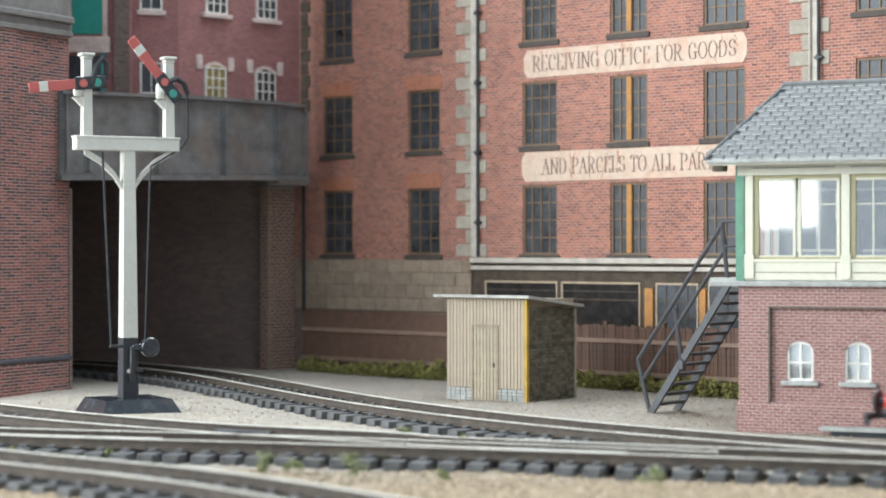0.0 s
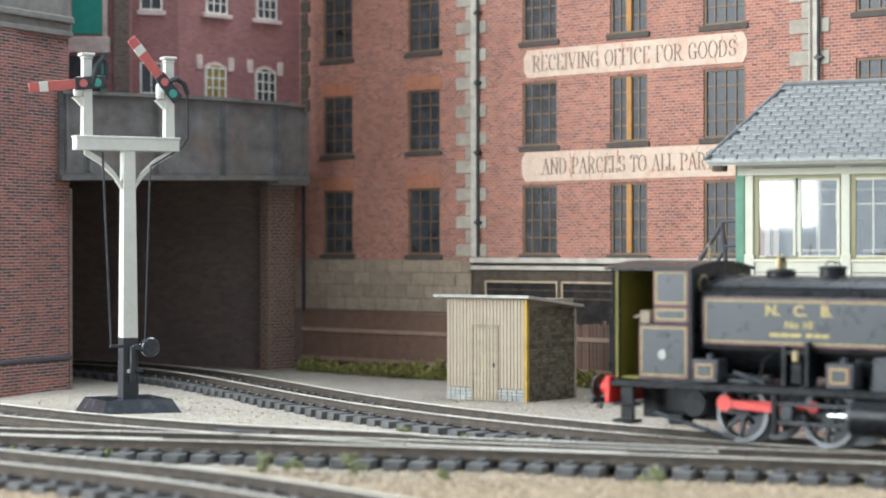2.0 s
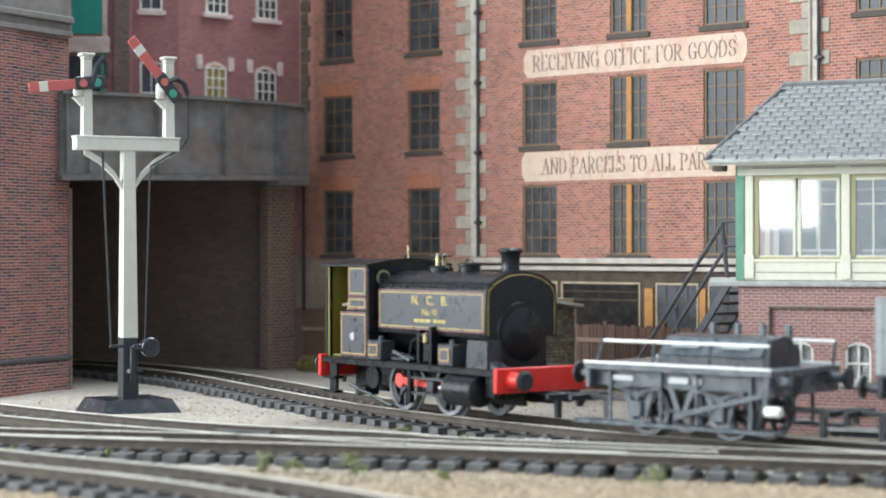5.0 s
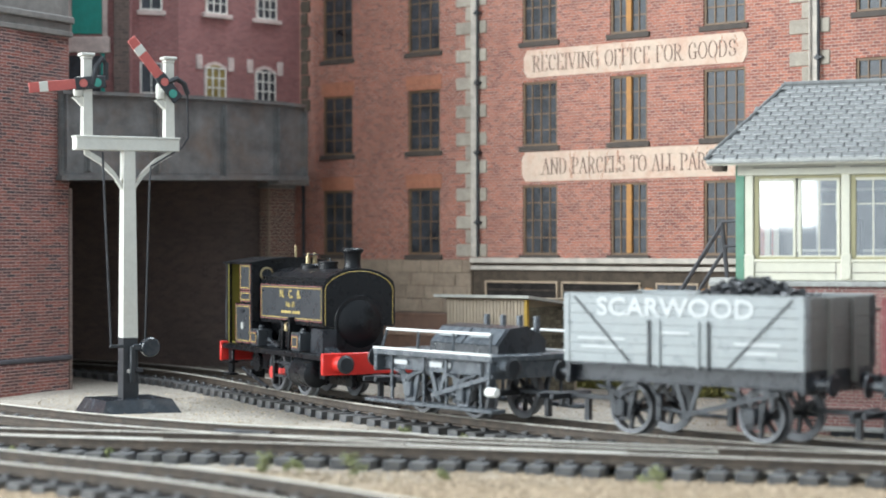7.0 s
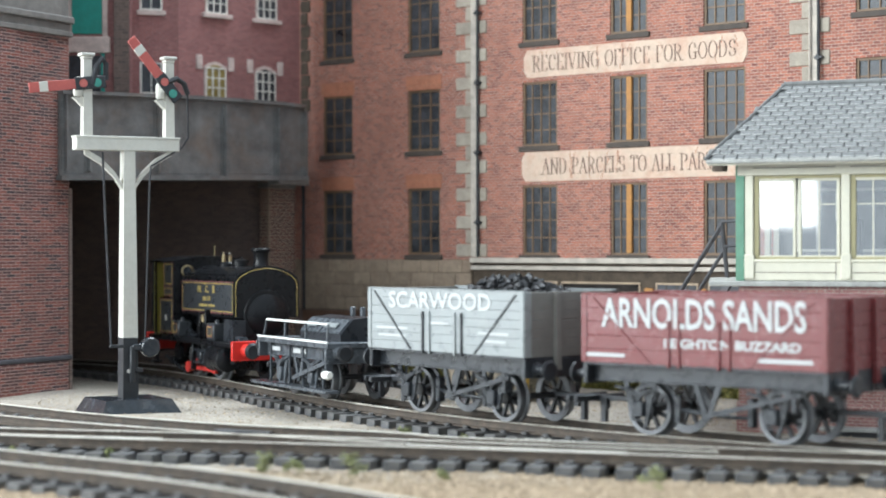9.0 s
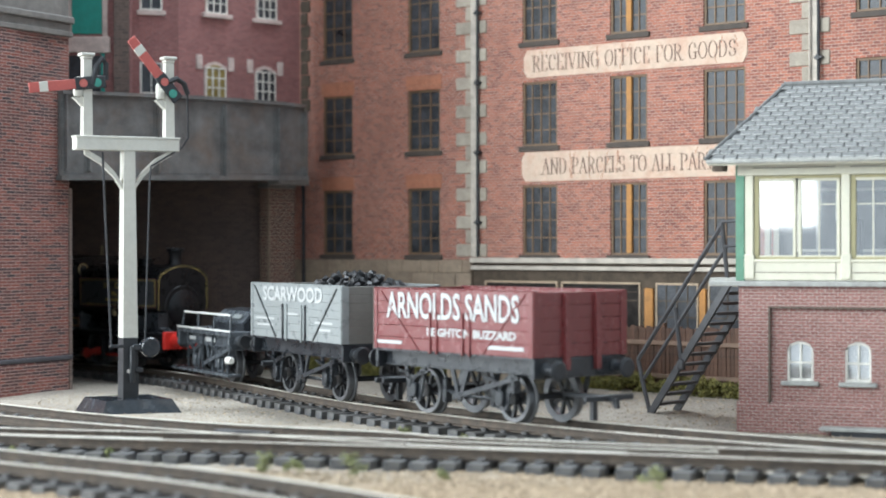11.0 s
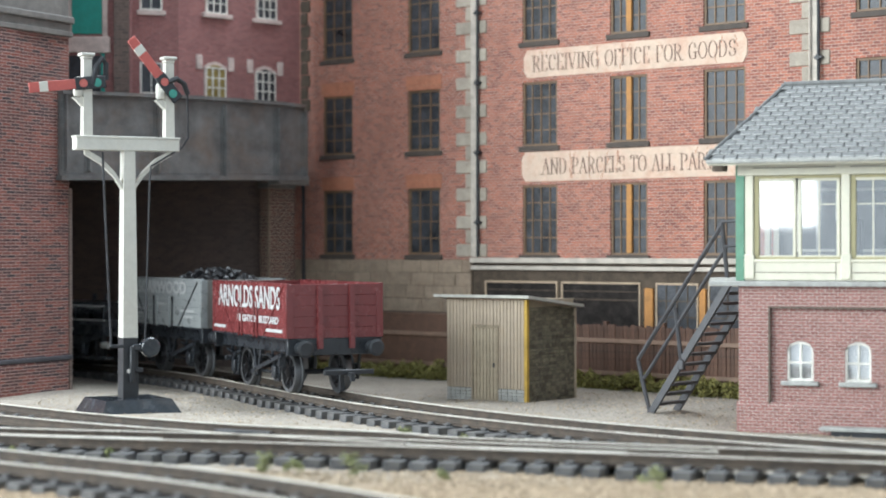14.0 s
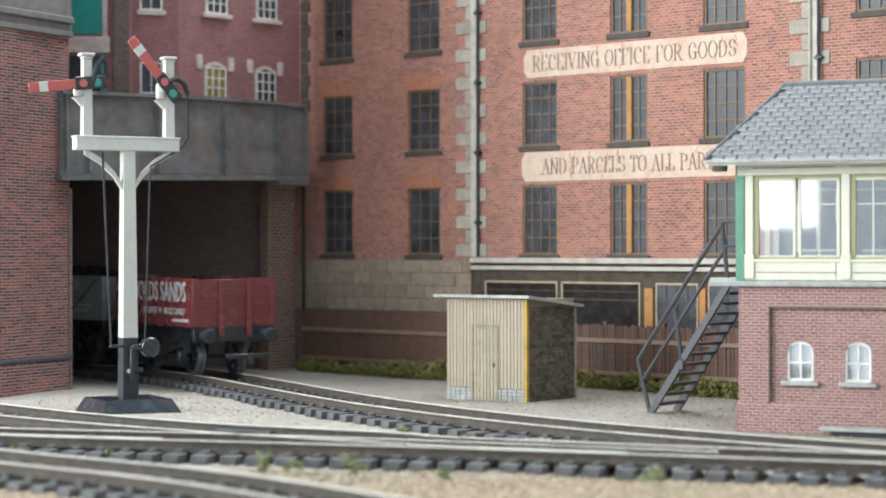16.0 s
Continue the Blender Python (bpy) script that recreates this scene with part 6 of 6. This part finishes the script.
        rods.append(part("crosshead", Shape().box(-1.4, 1.8, s * 13.6 - 1.0, s * 13.6 + 1.0, -1.7, 1.7, 0.3).box(-0.6, 0.6, s * 12.4 - 0.6, s * 12.4 + 0.6, -0.8, 0.8), M_UNDER, lo))
    # writing on the tank
    lettering("lettering", "N.   C.   B.", 3.4, M_GOLD, tank, mpose(6.0, -11.46, 30.2), 0.03, 16.5, bold=0.08)
    lettering("lettering", "No 10", 2.4, M_GOLD, tank, mpose(6.0, -11.46, 27.1), 0.03, 6.8, bold=0.05)
    for a, b in ((-1.2, 1.2), (1.5, 3.6), (3.9, 6.6), (7.8, 9.6), (9.9, 11.4), (11.7, 13.4)):
        part("name_bar", Shape().box(a, b, -11.5, -11.3, 24.4, 25.3, 0.1), M_GOLD, tank, "gold unreadable line of lettering")
    return lo, (rear, front), rods


LOCO, LOCO_WHEELS, LOCO_RODS = build_loco()


def underframe(w, half, solebar, z0, z1, mat, wb=18.0, wheels=None, r=6.2, deck=None):
    """Solebars, headstocks, axleguards, brake gear, buffers and couplings of a four-wheeled wagon."""
    for y in (-12.6, 11.4):
        part("solebar", Shape().box(-half, half, y, y + 1.2, z0, z1, 0.15).box(-half, half, y - 0.4, y + 1.6, z1 - 0.5, z1, 0.1).box(-half, half, y - 0.4, y + 1.6, z0, z0 + 0.5, 0.1), mat, w)
    for x in (-half, half - 1.4):
        part("headstock", Shape().box(x, x + 1.4, -15.4, 15.4, z0 - 0.6, z1, 0.2), mat, w)
    part("frame", Shape().box(-half + 1, half - 1, -3, 3, z0, z1 - 0.3).box(-half + 1, half - 1, -11.4, 11.4, z1 - 0.8, z1 - 0.2), M_BLACK, w)
    sets = []
    for x in (-wb, wb):
        for y, s in ((-13.0, -1), (13.0, 1)):
            g = Shape()
            g.prism([(x - 4.6, z0), (x - 3.4, z0), (x - 1.4, 7.4), (x - 1.4, 4.0), (x + 1.4, 4.0), (x + 1.4, 7.4), (x + 3.4, z0), (x + 4.6, z0), (x + 2.2, 3.6), (x - 2.2, 3.6)], y - 0.3, y + 0.3)
            ag = part("axleguard", g, mat, w)
            part("axlebox", Shape().box(x - 1.5, x + 1.5, y - 1.4 if s < 0 else y - 0.2, y + 0.2 if s < 0 else y + 1.4, 4.6, 8.4, 0.3), mat, ag)
            sp = Shape()
            for k in range(4):
                ln = 6.6 - k * 1.5
                sp.prism([(x - ln, 11.0 - k * 0.05 + 0.4 * (ln / 6.6)), (x, 9.2 - k * 0.55 + 0.5), (x + ln, 11.0 + 0.4 * (ln / 6.6)), (x + ln, 11.5 + 0.4 * (ln / 6.6)), (x, 9.9 - k * 0.55 + 0.5), (x - ln, 11.5 + 0.4 * (ln / 6.6))], y - 1.1, y - 0.3) if s < 0 else None
            if s < 0:
                part("leaf_spring", sp, mat, ag)
        sets.append(wheelset(w, x, r, 8))
    part("brake_gear", Shape().box(-wb + 7.2, -wb + 9.0, -9.8, -7.6, 3.4, 10, 0.3).box(wb - 9.0, wb - 7.2, -9.8, -7.6, 3.4, 10, 0.3).prism([(-3.4, z0), (-1.8, z0), (0.4, 6.0), (2.6, z0), (4.2, z0), (1.0, 4.6), (-0.4, 4.6)], -12.9, -12.3).tube([(-9, -9, 6.5), (0, -12, 6.0), (9, -9, 5.5)], 0.5, 6), mat, w)
    part("brake_lever", Shape().prism([(0, 5.0), (0.4, 6.4), (24.5, 12.2), (26, 12.4), (26, 11.4)], -14.9, -14.3).box(23.6, 24.6, -14.9, -12.8, 8.0, 12.4), mat, w)
    buffers(w, -half, 14.2 if z1 > 15 else 12.0, -1, mat)
    buffers(w, half, 14.2 if z1 > 15 else 12.0, 1, mat)
    coupling(w, -half, -1)
    coupling(w, half, 1)
    return sets


def open_wagon(name, label, body_mat, end_mat, under_mat, planks, stripes):
    w = thing(name, mpose(0, 0, RAILTOP), label, "wagon", "open wagons of the train")
    L, W, B, T = 33.0, 15.7, 17.2, 33.4
    sets = underframe(w, L, 0, 12.6, 17.0, under_mat)
    part("floor", Shape().box(-L + 0.2, L - 0.2, -W + 0.2, W - 0.2, 16.6, 17.8), M_UNDER, w)
    ph = (T - B) / planks
    for side, y in ((-1, -W), (1, W - 1.3)):
        for k in range(planks):
            part("plank", Shape().box(-L, L, y, y + 1.3, B + k * ph + 0.01, B + (k + 1) * ph - 0.01, 0.08), body_mat, w)
    for x in (-L + 0.02, L - 1.32):
        for k in range(planks):
            part("plank", Shape().box(x, x + 1.3, -W + 1.3, W - 1.3, B + k * ph + 0.01, B + (k + 1) * ph - 0.01, 0.08), end_mat, w)
    iron = under_mat if stripes else body_mat
    for x in (-8.2, -5.4, 5.4, 8.2):
        part("door_strap", Shape().box(x - 0.4, x + 0.4, -W - 0.45, -W, B - 0.6, B + 10.4, 0.1), iron if x in (-8.2, 8.2) else body_mat, w)
    for x, s in ((-L, 1), (L, -1)):
        part("corner_plate", Shape().box(min(x, x + 1.5 * s), max(x, x + 1.5 * s), -W - 0.22, -W, B, T, 0.06).box(min(x, x - 0.25 * s), max(x, x - 0.25 * s), -W, -W + 2.2, B, T, 0.06), body_mat, w)
        part("corner_plate", Shape().box(min(x, x - 0.25 * s), max(x, x - 0.25 * s), W - 2.2, W, B, T, 0.06), end_mat if not stripes else under_mat, w)
    for s in (-1, 1):
        st = Shape().prism([(s * 30.4, T - 0.6), (s * 29.7, T - 0.6), (s * 13.1, B + 0.2), (s * 13.8, B + 0.2)], -W - 0.3, -W)
        part("diagonal_strap", st, iron, w)
    for e in (-1, 1):
        for y in (-5.2, 5.2):
            part("end_stanchion", Shape().prism([(e * L, B - 3.2), (e * (L + 1.3), B - 3.2), (e * (L + 0.9), T - 0.4), (e * L, T - 0.4)], y - 0.8, y + 0.8), end_mat if not stripes else M_WAGONEND, w)
    part("capping", Shape().box(-L, L, -W - 0.1, -W + 1.4, T - 0.02, T + 0.3, 0.1).box(-L, L, W - 1.4, W + 0.1, T - 0.02, T + 0.3, 0.1), body_mat, w)
    return w, sets


def build_grey_wagon():
    w, sets = open_wagon("coal_wagon", "pale grey plank wagon with white lettering, heaped with coal", M_WAGONGREY, M_WAGONEND, M_UNDER, 7, True)
    lettering("lettering", "SCARWOOD", 6.0, M_LETTER, w, mpose(-1.5, -15.85, 30.3), 0.05, 43.6, bold=0.16)
    for x, z, wd in ((-22, 22.6, 14), (-22, 20.6, 12), (-1, 24.4, 8), (21, 22.4, 12), (22, 20.4, 8)):
        part("small_lettering", Shape().box(x - wd / 2, x + wd / 2, -15.85, -15.7, z, z + 0.65, 0.05), M_LETTER, w, "pale unreadable small lettering")
    return w, sets


def build_red_wagon():
    w, sets = open_wagon("sand_wagon", "maroon plank wagon with large white lettering, empty", M_WAGONRED, M_WAGONRED, M_UNDER, 5, False)
    lettering("lettering", "ARNOLDS SANDS", 9.6, M_LETTER, w, mpose(0.5, -15.9, 28.7), 0.05, 55, bold=0.18)
    lettering("small_lettering", "LEIGHTON BUZZARD", 2.9, M_LETTER, w, mpose(8.5, -15.86, 22.2), 0.03, 36, bold=0.1)
    for x, z, wd, h in ((-26, 18.6, 11, 0.9), (22.5, 18.7, 14, 1.0)):
        part("small_lettering", Shape().box(x - wd / 2, x + wd / 2, -15.86, -15.7, z, z + h, 0.05), M_LETTER, w, "white unreadable small lettering")
    return w, sets


def build_shunting_truck():
    w = thing("shunting_truck", mpose(0, 0, RAILTOP), "grey flat shunting truck with white handrails and tool box", "wagon")
    sets = underframe(w, 25.5, 0, 11.6, 15.4, M_SHUNT, wb=11.5)
    part("deck", Shape().box(-26, 26, -15.2, 15.2, 15.4, 17.0, 0.2), M_SHUNT, w, "blue-grey plank deck")
    part("kerb", Shape().box(-26, 26, -15.4, -14.8, 16.9, 17.5, 0.1).box(-26, 26, 14.8, 15.4, 16.9, 17.5, 0.1), M_WHITEPAINT, w, "white deck edge")
    bx = part("tool_box", Shape().prism([(-8.0, 17), (8.0, 17), (8.0, 20.4), (2.0, 24.0), (-4.0, 23.4), (-8.0, 19.0)], -9.6, 19.6, "x"), M_UNDER, w, "dark grey sloped tool box")
    for a, b in ((-9.0, 4.4), (5.2, 18.8)):
        part("box_door", Shape().prism([(-8.3, 19.3), (-4.6, 23.3), (-4.2, 23.0), (-7.9, 19.0)], a, b, "x"), M_SHUNT, bx, "blue-grey tool box door")
    for y in (-14.4, 14.4):
        part("handrail", Shape().tube([(-20.5, y, 22.4), (25.0, y, 22.4)], 0.36, 8), M_WHITEPAINT, w, "white handrail")
        for x in (-20.5, -6.0, 9.5, 25.0):
            part("stanchion", Shape().tube([(x - (2.4 if x < -20 else 0.6), y, 17), (x, y, 22.4)], 0.38, 6), M_SHUNT, w)
        part("stepboard", Shape().box(-28.0, 28.0, y - 2.4, y + 2.4, 2.6, 3.6, 0.2), M_SHUNT, w, "long grey stepboard")
        for x in (-19.5, -5.0, 5.0, 19.5):
            part("step_hanger", Shape().box(x - 0.35, x + 0.35, y * 0.93 - 0.3, y * 0.93 + 0.3, 3.4, 15.4), M_SHUNT, w)
    for x0, x1, z0, z1 in ((-19.0, -13.0, 13.0, 14.2), (-3.0, 2.5, 12.9, 14.3), (4.0, 6.2, 12.9, 14.3)):
        part("number_bar", Shape().box(x0, x1, -13.15, -12.9, z0, z1, 0.05), M_LETTER, w, "white unreadable lettering on the solebar")
    for x0, x1 in ((-6.0, 1.6), (7.6, 15.4)):
        plate = Shape()
        plate.prism([(-7.35, 20.75), (-6.25, 21.95), (-6.05, 21.8), (-7.15, 20.6)], x0, x1, "x")
        part("box_plate", plate, M_WAGONGREY, bx, "pale unreadable plate on the tool box").location = (0, -0.0004, 0.0003)
    for x in (-4, 3, 10, 17):
        part("lamp_iron", Shape().box(x - 0.7, x + 0.7, 6.4, 7.8, 20.0, 26.4, 0.2), M_SHUNT, w, "pale upright stub on the box")
    part("lamp", Shape().lathe([(0.8, 0), (1.2, 0.5), (1.2, 3.8), (0.9, 4.2)], 14, 0, (24.6, -15.6, 8.0), "x"), M_LAMP, w, "white tail lamp lying by the step")
    return w, sets


TRUCK, TRUCK_WHEELS = build_shunting_truck()
GREYW, GREYW_WHEELS = build_grey_wagon()
REDW, REDW_WHEELS = build_red_wagon()


def build_coal():
    rnd = random.Random(21)
    sh = Shape()
    for _ in range(620):
        x, y = rnd.uniform(-30, 30), rnd.uniform(-13.4, 13.4)
        top = 31.6 + 5.4 * math.exp(-((x - 10) / 10.5) ** 2) * (1 - (y / 16) ** 2)
        z = top + rnd.uniform(-1.6, 0.3)
        q = Euler((rnd.uniform(0, 6), rnd.uniform(0, 6), rnd.uniform(0, 6))).to_matrix().to_4x4()
        s = rnd.uniform(0.6, 1.6)
        sh.at(Matrix.Translation((x, y, z)) @ q).add(
            [(s, 0, 0), (-s, 0.2, 0), (0, s * 0.9, 0.1), (0, -s, 0), (0.1, 0, s * 0.8), (0, 0.1, -s * 0.8)],
            [(0, 2, 4), (2, 1, 4), (1, 3, 4), (3, 0, 4), (2, 0, 5), (1, 2, 5), (3, 1, 5), (0, 3, 5)])
    sh.at(Matrix.Identity(4)).box(-31.5, 31.5, -14.2, 14.2, 17.8, 31.2)
    ob = part("coal_load", sh, M_COAL, GREYW, "heaped black coal load")
    ob["kind"] = "stuff"


build_coal()


# ---- weeds and loose ballast ----
def build_weeds():
    rnd = random.Random(31)
    for x, y, r in ((-39, 416, 2.4), (-33, 413, 1.7), (-19.5, 409, 2.7), (42, 385, 2.6), (-99, 438, 1.8), (-85, 398, 2.0), (-70, 389, 1.6), (-54, 377, 1.4), (5, 474, 1.5), (-10, 489, 1.4), (-78, 443, 1.2), (0, 402, 1.2), (88, 369, 1.0), (-24, 371, 1.3)):
        sh = Shape()
        for _ in range(7):
            leaf_clump(sh, (rnd.gauss(0, r * 0.45), rnd.gauss(0, r * 0.45), rnd.uniform(0.3, r * 1.5)), r * 0.5, 24, rnd, 0.55)
        solo("weed", sh, M_WEED, mpose(x, y, 0.6), "small dry green weed tuft beside the sleepers", "weed", "lineside weeds")


build_weeds()


def build_ballast():
    rnd = random.Random(41)
    sh = Shape()
    for _ in range(14000):
        x = rnd.uniform(-130, 140)
        y = rnd.uniform(330, 640)
        if abs(x) > y * 0.26:
            continue
        s = rnd.uniform(0.14, 0.36)
        q = Euler((rnd.uniform(0, 6), rnd.uniform(0, 6), rnd.uniform(0, 6))).to_matrix().to_4x4()
        z = 0.7 * noise.noise(Vector((x * 0.03, y * 0.03, 0))) + 0.35 * noise.noise(Vector((x * 0.15, y * 0.15, 3))) + 0.2
        sh.at(Matrix.Translation((x, y, z + s * 0.3)) @ q).add([(s, 0, -s * 0.6), (-s, 0.4 * s, -s * 0.6), (0.2 * s, -s, -s * 0.5), (0, 0.2 * s, s * 0.9)], [(0, 2, 1), (0, 1, 3), (1, 2, 3), (2, 0, 3)])
    for _ in range(16000):
        y = 325 + 95 * math.sqrt(rnd.random())
        x = rnd.uniform(-0.25, 0.25) * y
        z = 0.7 * noise.noise(Vector((x * 0.03, y * 0.03, 0))) + 0.35 * noise.noise(Vector((x * 0.15, y * 0.15, 3))) + 0.2
        s, w = rnd.uniform(0.25, 0.7), rnd.uniform(0.08, 0.16)
        q = Euler((rnd.uniform(-0.5, 0.5), rnd.uniform(-0.5, 0.5), rnd.uniform(0, 6))).to_matrix().to_4x4()
        sh.at(Matrix.Translation((x, y, z + 0.15)) @ q).add([(s, 0, -w), (-s, w, -w), (0, -w * 1.5, -w), (0, 0, w * 1.6)], [(0, 2, 1), (0, 1, 3), (1, 2, 3), (2, 0, 3)])
    sh.at(Matrix.Identity(4))
    solo("ballast", sh, M_BALLAST, mpose(0, 0, 0), "loose sandy ballast grains scattered over the ground", "ballast", kind="stuff")


build_ballast()


def build_chippings():
    rnd = random.Random(51)
    sh = Shape()
    for cx, cy, rx, ry, n in ((-86, 494, 12, 5, 420), (24, 462, 10, 6, 420), (42, 450, 12, 6, 260), (-60, 470, 14, 4, 160), (-20, 478, 8, 5, 120)):
        for _ in range(n):
            x, y = cx + rnd.gauss(0, rx * 0.5), cy + rnd.gauss(0, ry * 0.5)
            s = rnd.uniform(0.2, 0.6)
            q = Euler((rnd.uniform(0, 6), rnd.uniform(0, 6), rnd.uniform(0, 6))).to_matrix().to_4x4()
            sh.at(Matrix.Translation((x, y, 0.2 + rnd.uniform(0, 2.2))) @ q).add([(s, 0, -s * 0.6), (-s, 0.4 * s, -s * 0.6), (0.2 * s, -s, -s * 0.5), (0, 0.2 * s, s * 0.9)], [(0, 2, 1), (0, 1, 3), (1, 2, 3), (2, 0, 3)])
    sh.at(Matrix.Identity(4))
    solo("chippings", sh, M_FELT, mpose(0, 0, 0), "pale stone chippings heaped between the rails", "chippings", kind="stuff")


build_chippings()

# ---- the train's run ----
RUN = [(0.0, 190.4), (0.5, 171.8), (1.0, 153.2), (1.5, 135.0), (2.0, 118.6), (2.5, 100.6), (3.0, 81.8), (3.5, 62.7), (4.0, 43.2), (5.2, -4.4), (6.3, -47.9), (7.0, -77.0), (7.5, -95.4),
       (8.0, -114.6), (8.5, -134.1), (9.0, -153.5), (9.2, -161.4), (10.2, -200.6), (11.3, -244.1), (11.8, -263.8), (12.5, -291.9), (13.0, -311.6), (13.5, -331.0), (14.0, -350.8), (14.5, -371.4), (15.2, -403.0), (16.0, -442.0)]
OFFSETS = {"loco": 0.0, "truck": 91.5, "grey": 173.5, "red": 255.3}


def along(t):
    for (a, sa), (b, sb) in zip(RUN, RUN[1:]):
        if t <= b:
            return sa + (sb - sa) * (t - a) / (b - a)
    return RUN[-1][1]


def vehicle_pose(s, base):
    a, b = on_path(s - base / 2), on_path(s + base / 2)
    d = b - a
    c = (a + b) / 2
    return mpose(c.x, c.y, RAILTOP, math.degrees(math.atan2(d.y, d.x)))


def motions():
    steps = [i * 0.5 for i in range(33)]
    fine = [i * 0.2 for i in range(81)]
    for ob, key, base in ((LOCO, "loco", 21), (TRUCK, "truck", 23), (GREYW, "grey", 36), (REDW, "red", 36)):
        walk(ob, [(t, vehicle_pose(along(t) + OFFSETS[key], base)) for t in steps])
    for sets, r in ((TRUCK_WHEELS, 6.2), (GREYW_WHEELS, 6.2), (REDW_WHEELS, 6.2)):
        for ax in sets:
            x = ax.matrix_basis.translation.x / MM
            walk(ax, [(t, mpose(x, 0, r) @ Matrix.Rotation(along(t) / r, 4, "Y")) for t in fine])
    # cranks stand upright at 3 s

    def crank(t):
        return math.pi / 2 + (81.8 - along(t)) / 6.8

    for ax, x in zip(LOCO_WHEELS, (-9.4, 12.2)):
        walk(ax, [(t, mpose(x, 0, 6.8) @ Matrix.Rotation(-crank(t), 4, "Y")) for t in fine])
    for k, (crod, conrod, cross) in enumerate((LOCO_RODS[:3], LOCO_RODS[3:])):
        rows1, rows2, rows3 = [], [], []
        for i in range(161):
            t = i * 0.1
            a = crank(t)
            px, pz = 3.6 * math.cos(a), 3.6 * math.sin(a)
            rows1.append((t, mpose(px, 0, 6.8 + pz)))
            bx, bz = -9.4 + px, 6.8 + pz
            cx = bx + math.sqrt(16.5 ** 2 - (7.8 - bz) ** 2)
            rows2.append((t, mpose(bx, 0, bz) @ Matrix.Rotation(-math.atan2(7.8 - bz, cx - bx), 4, "Y")))
            rows3.append((t, mpose(cx, 0, 7.8)))
        walk(crod, rows1)
        walk(conrod, rows2)
        walk(cross, rows3)


motions()
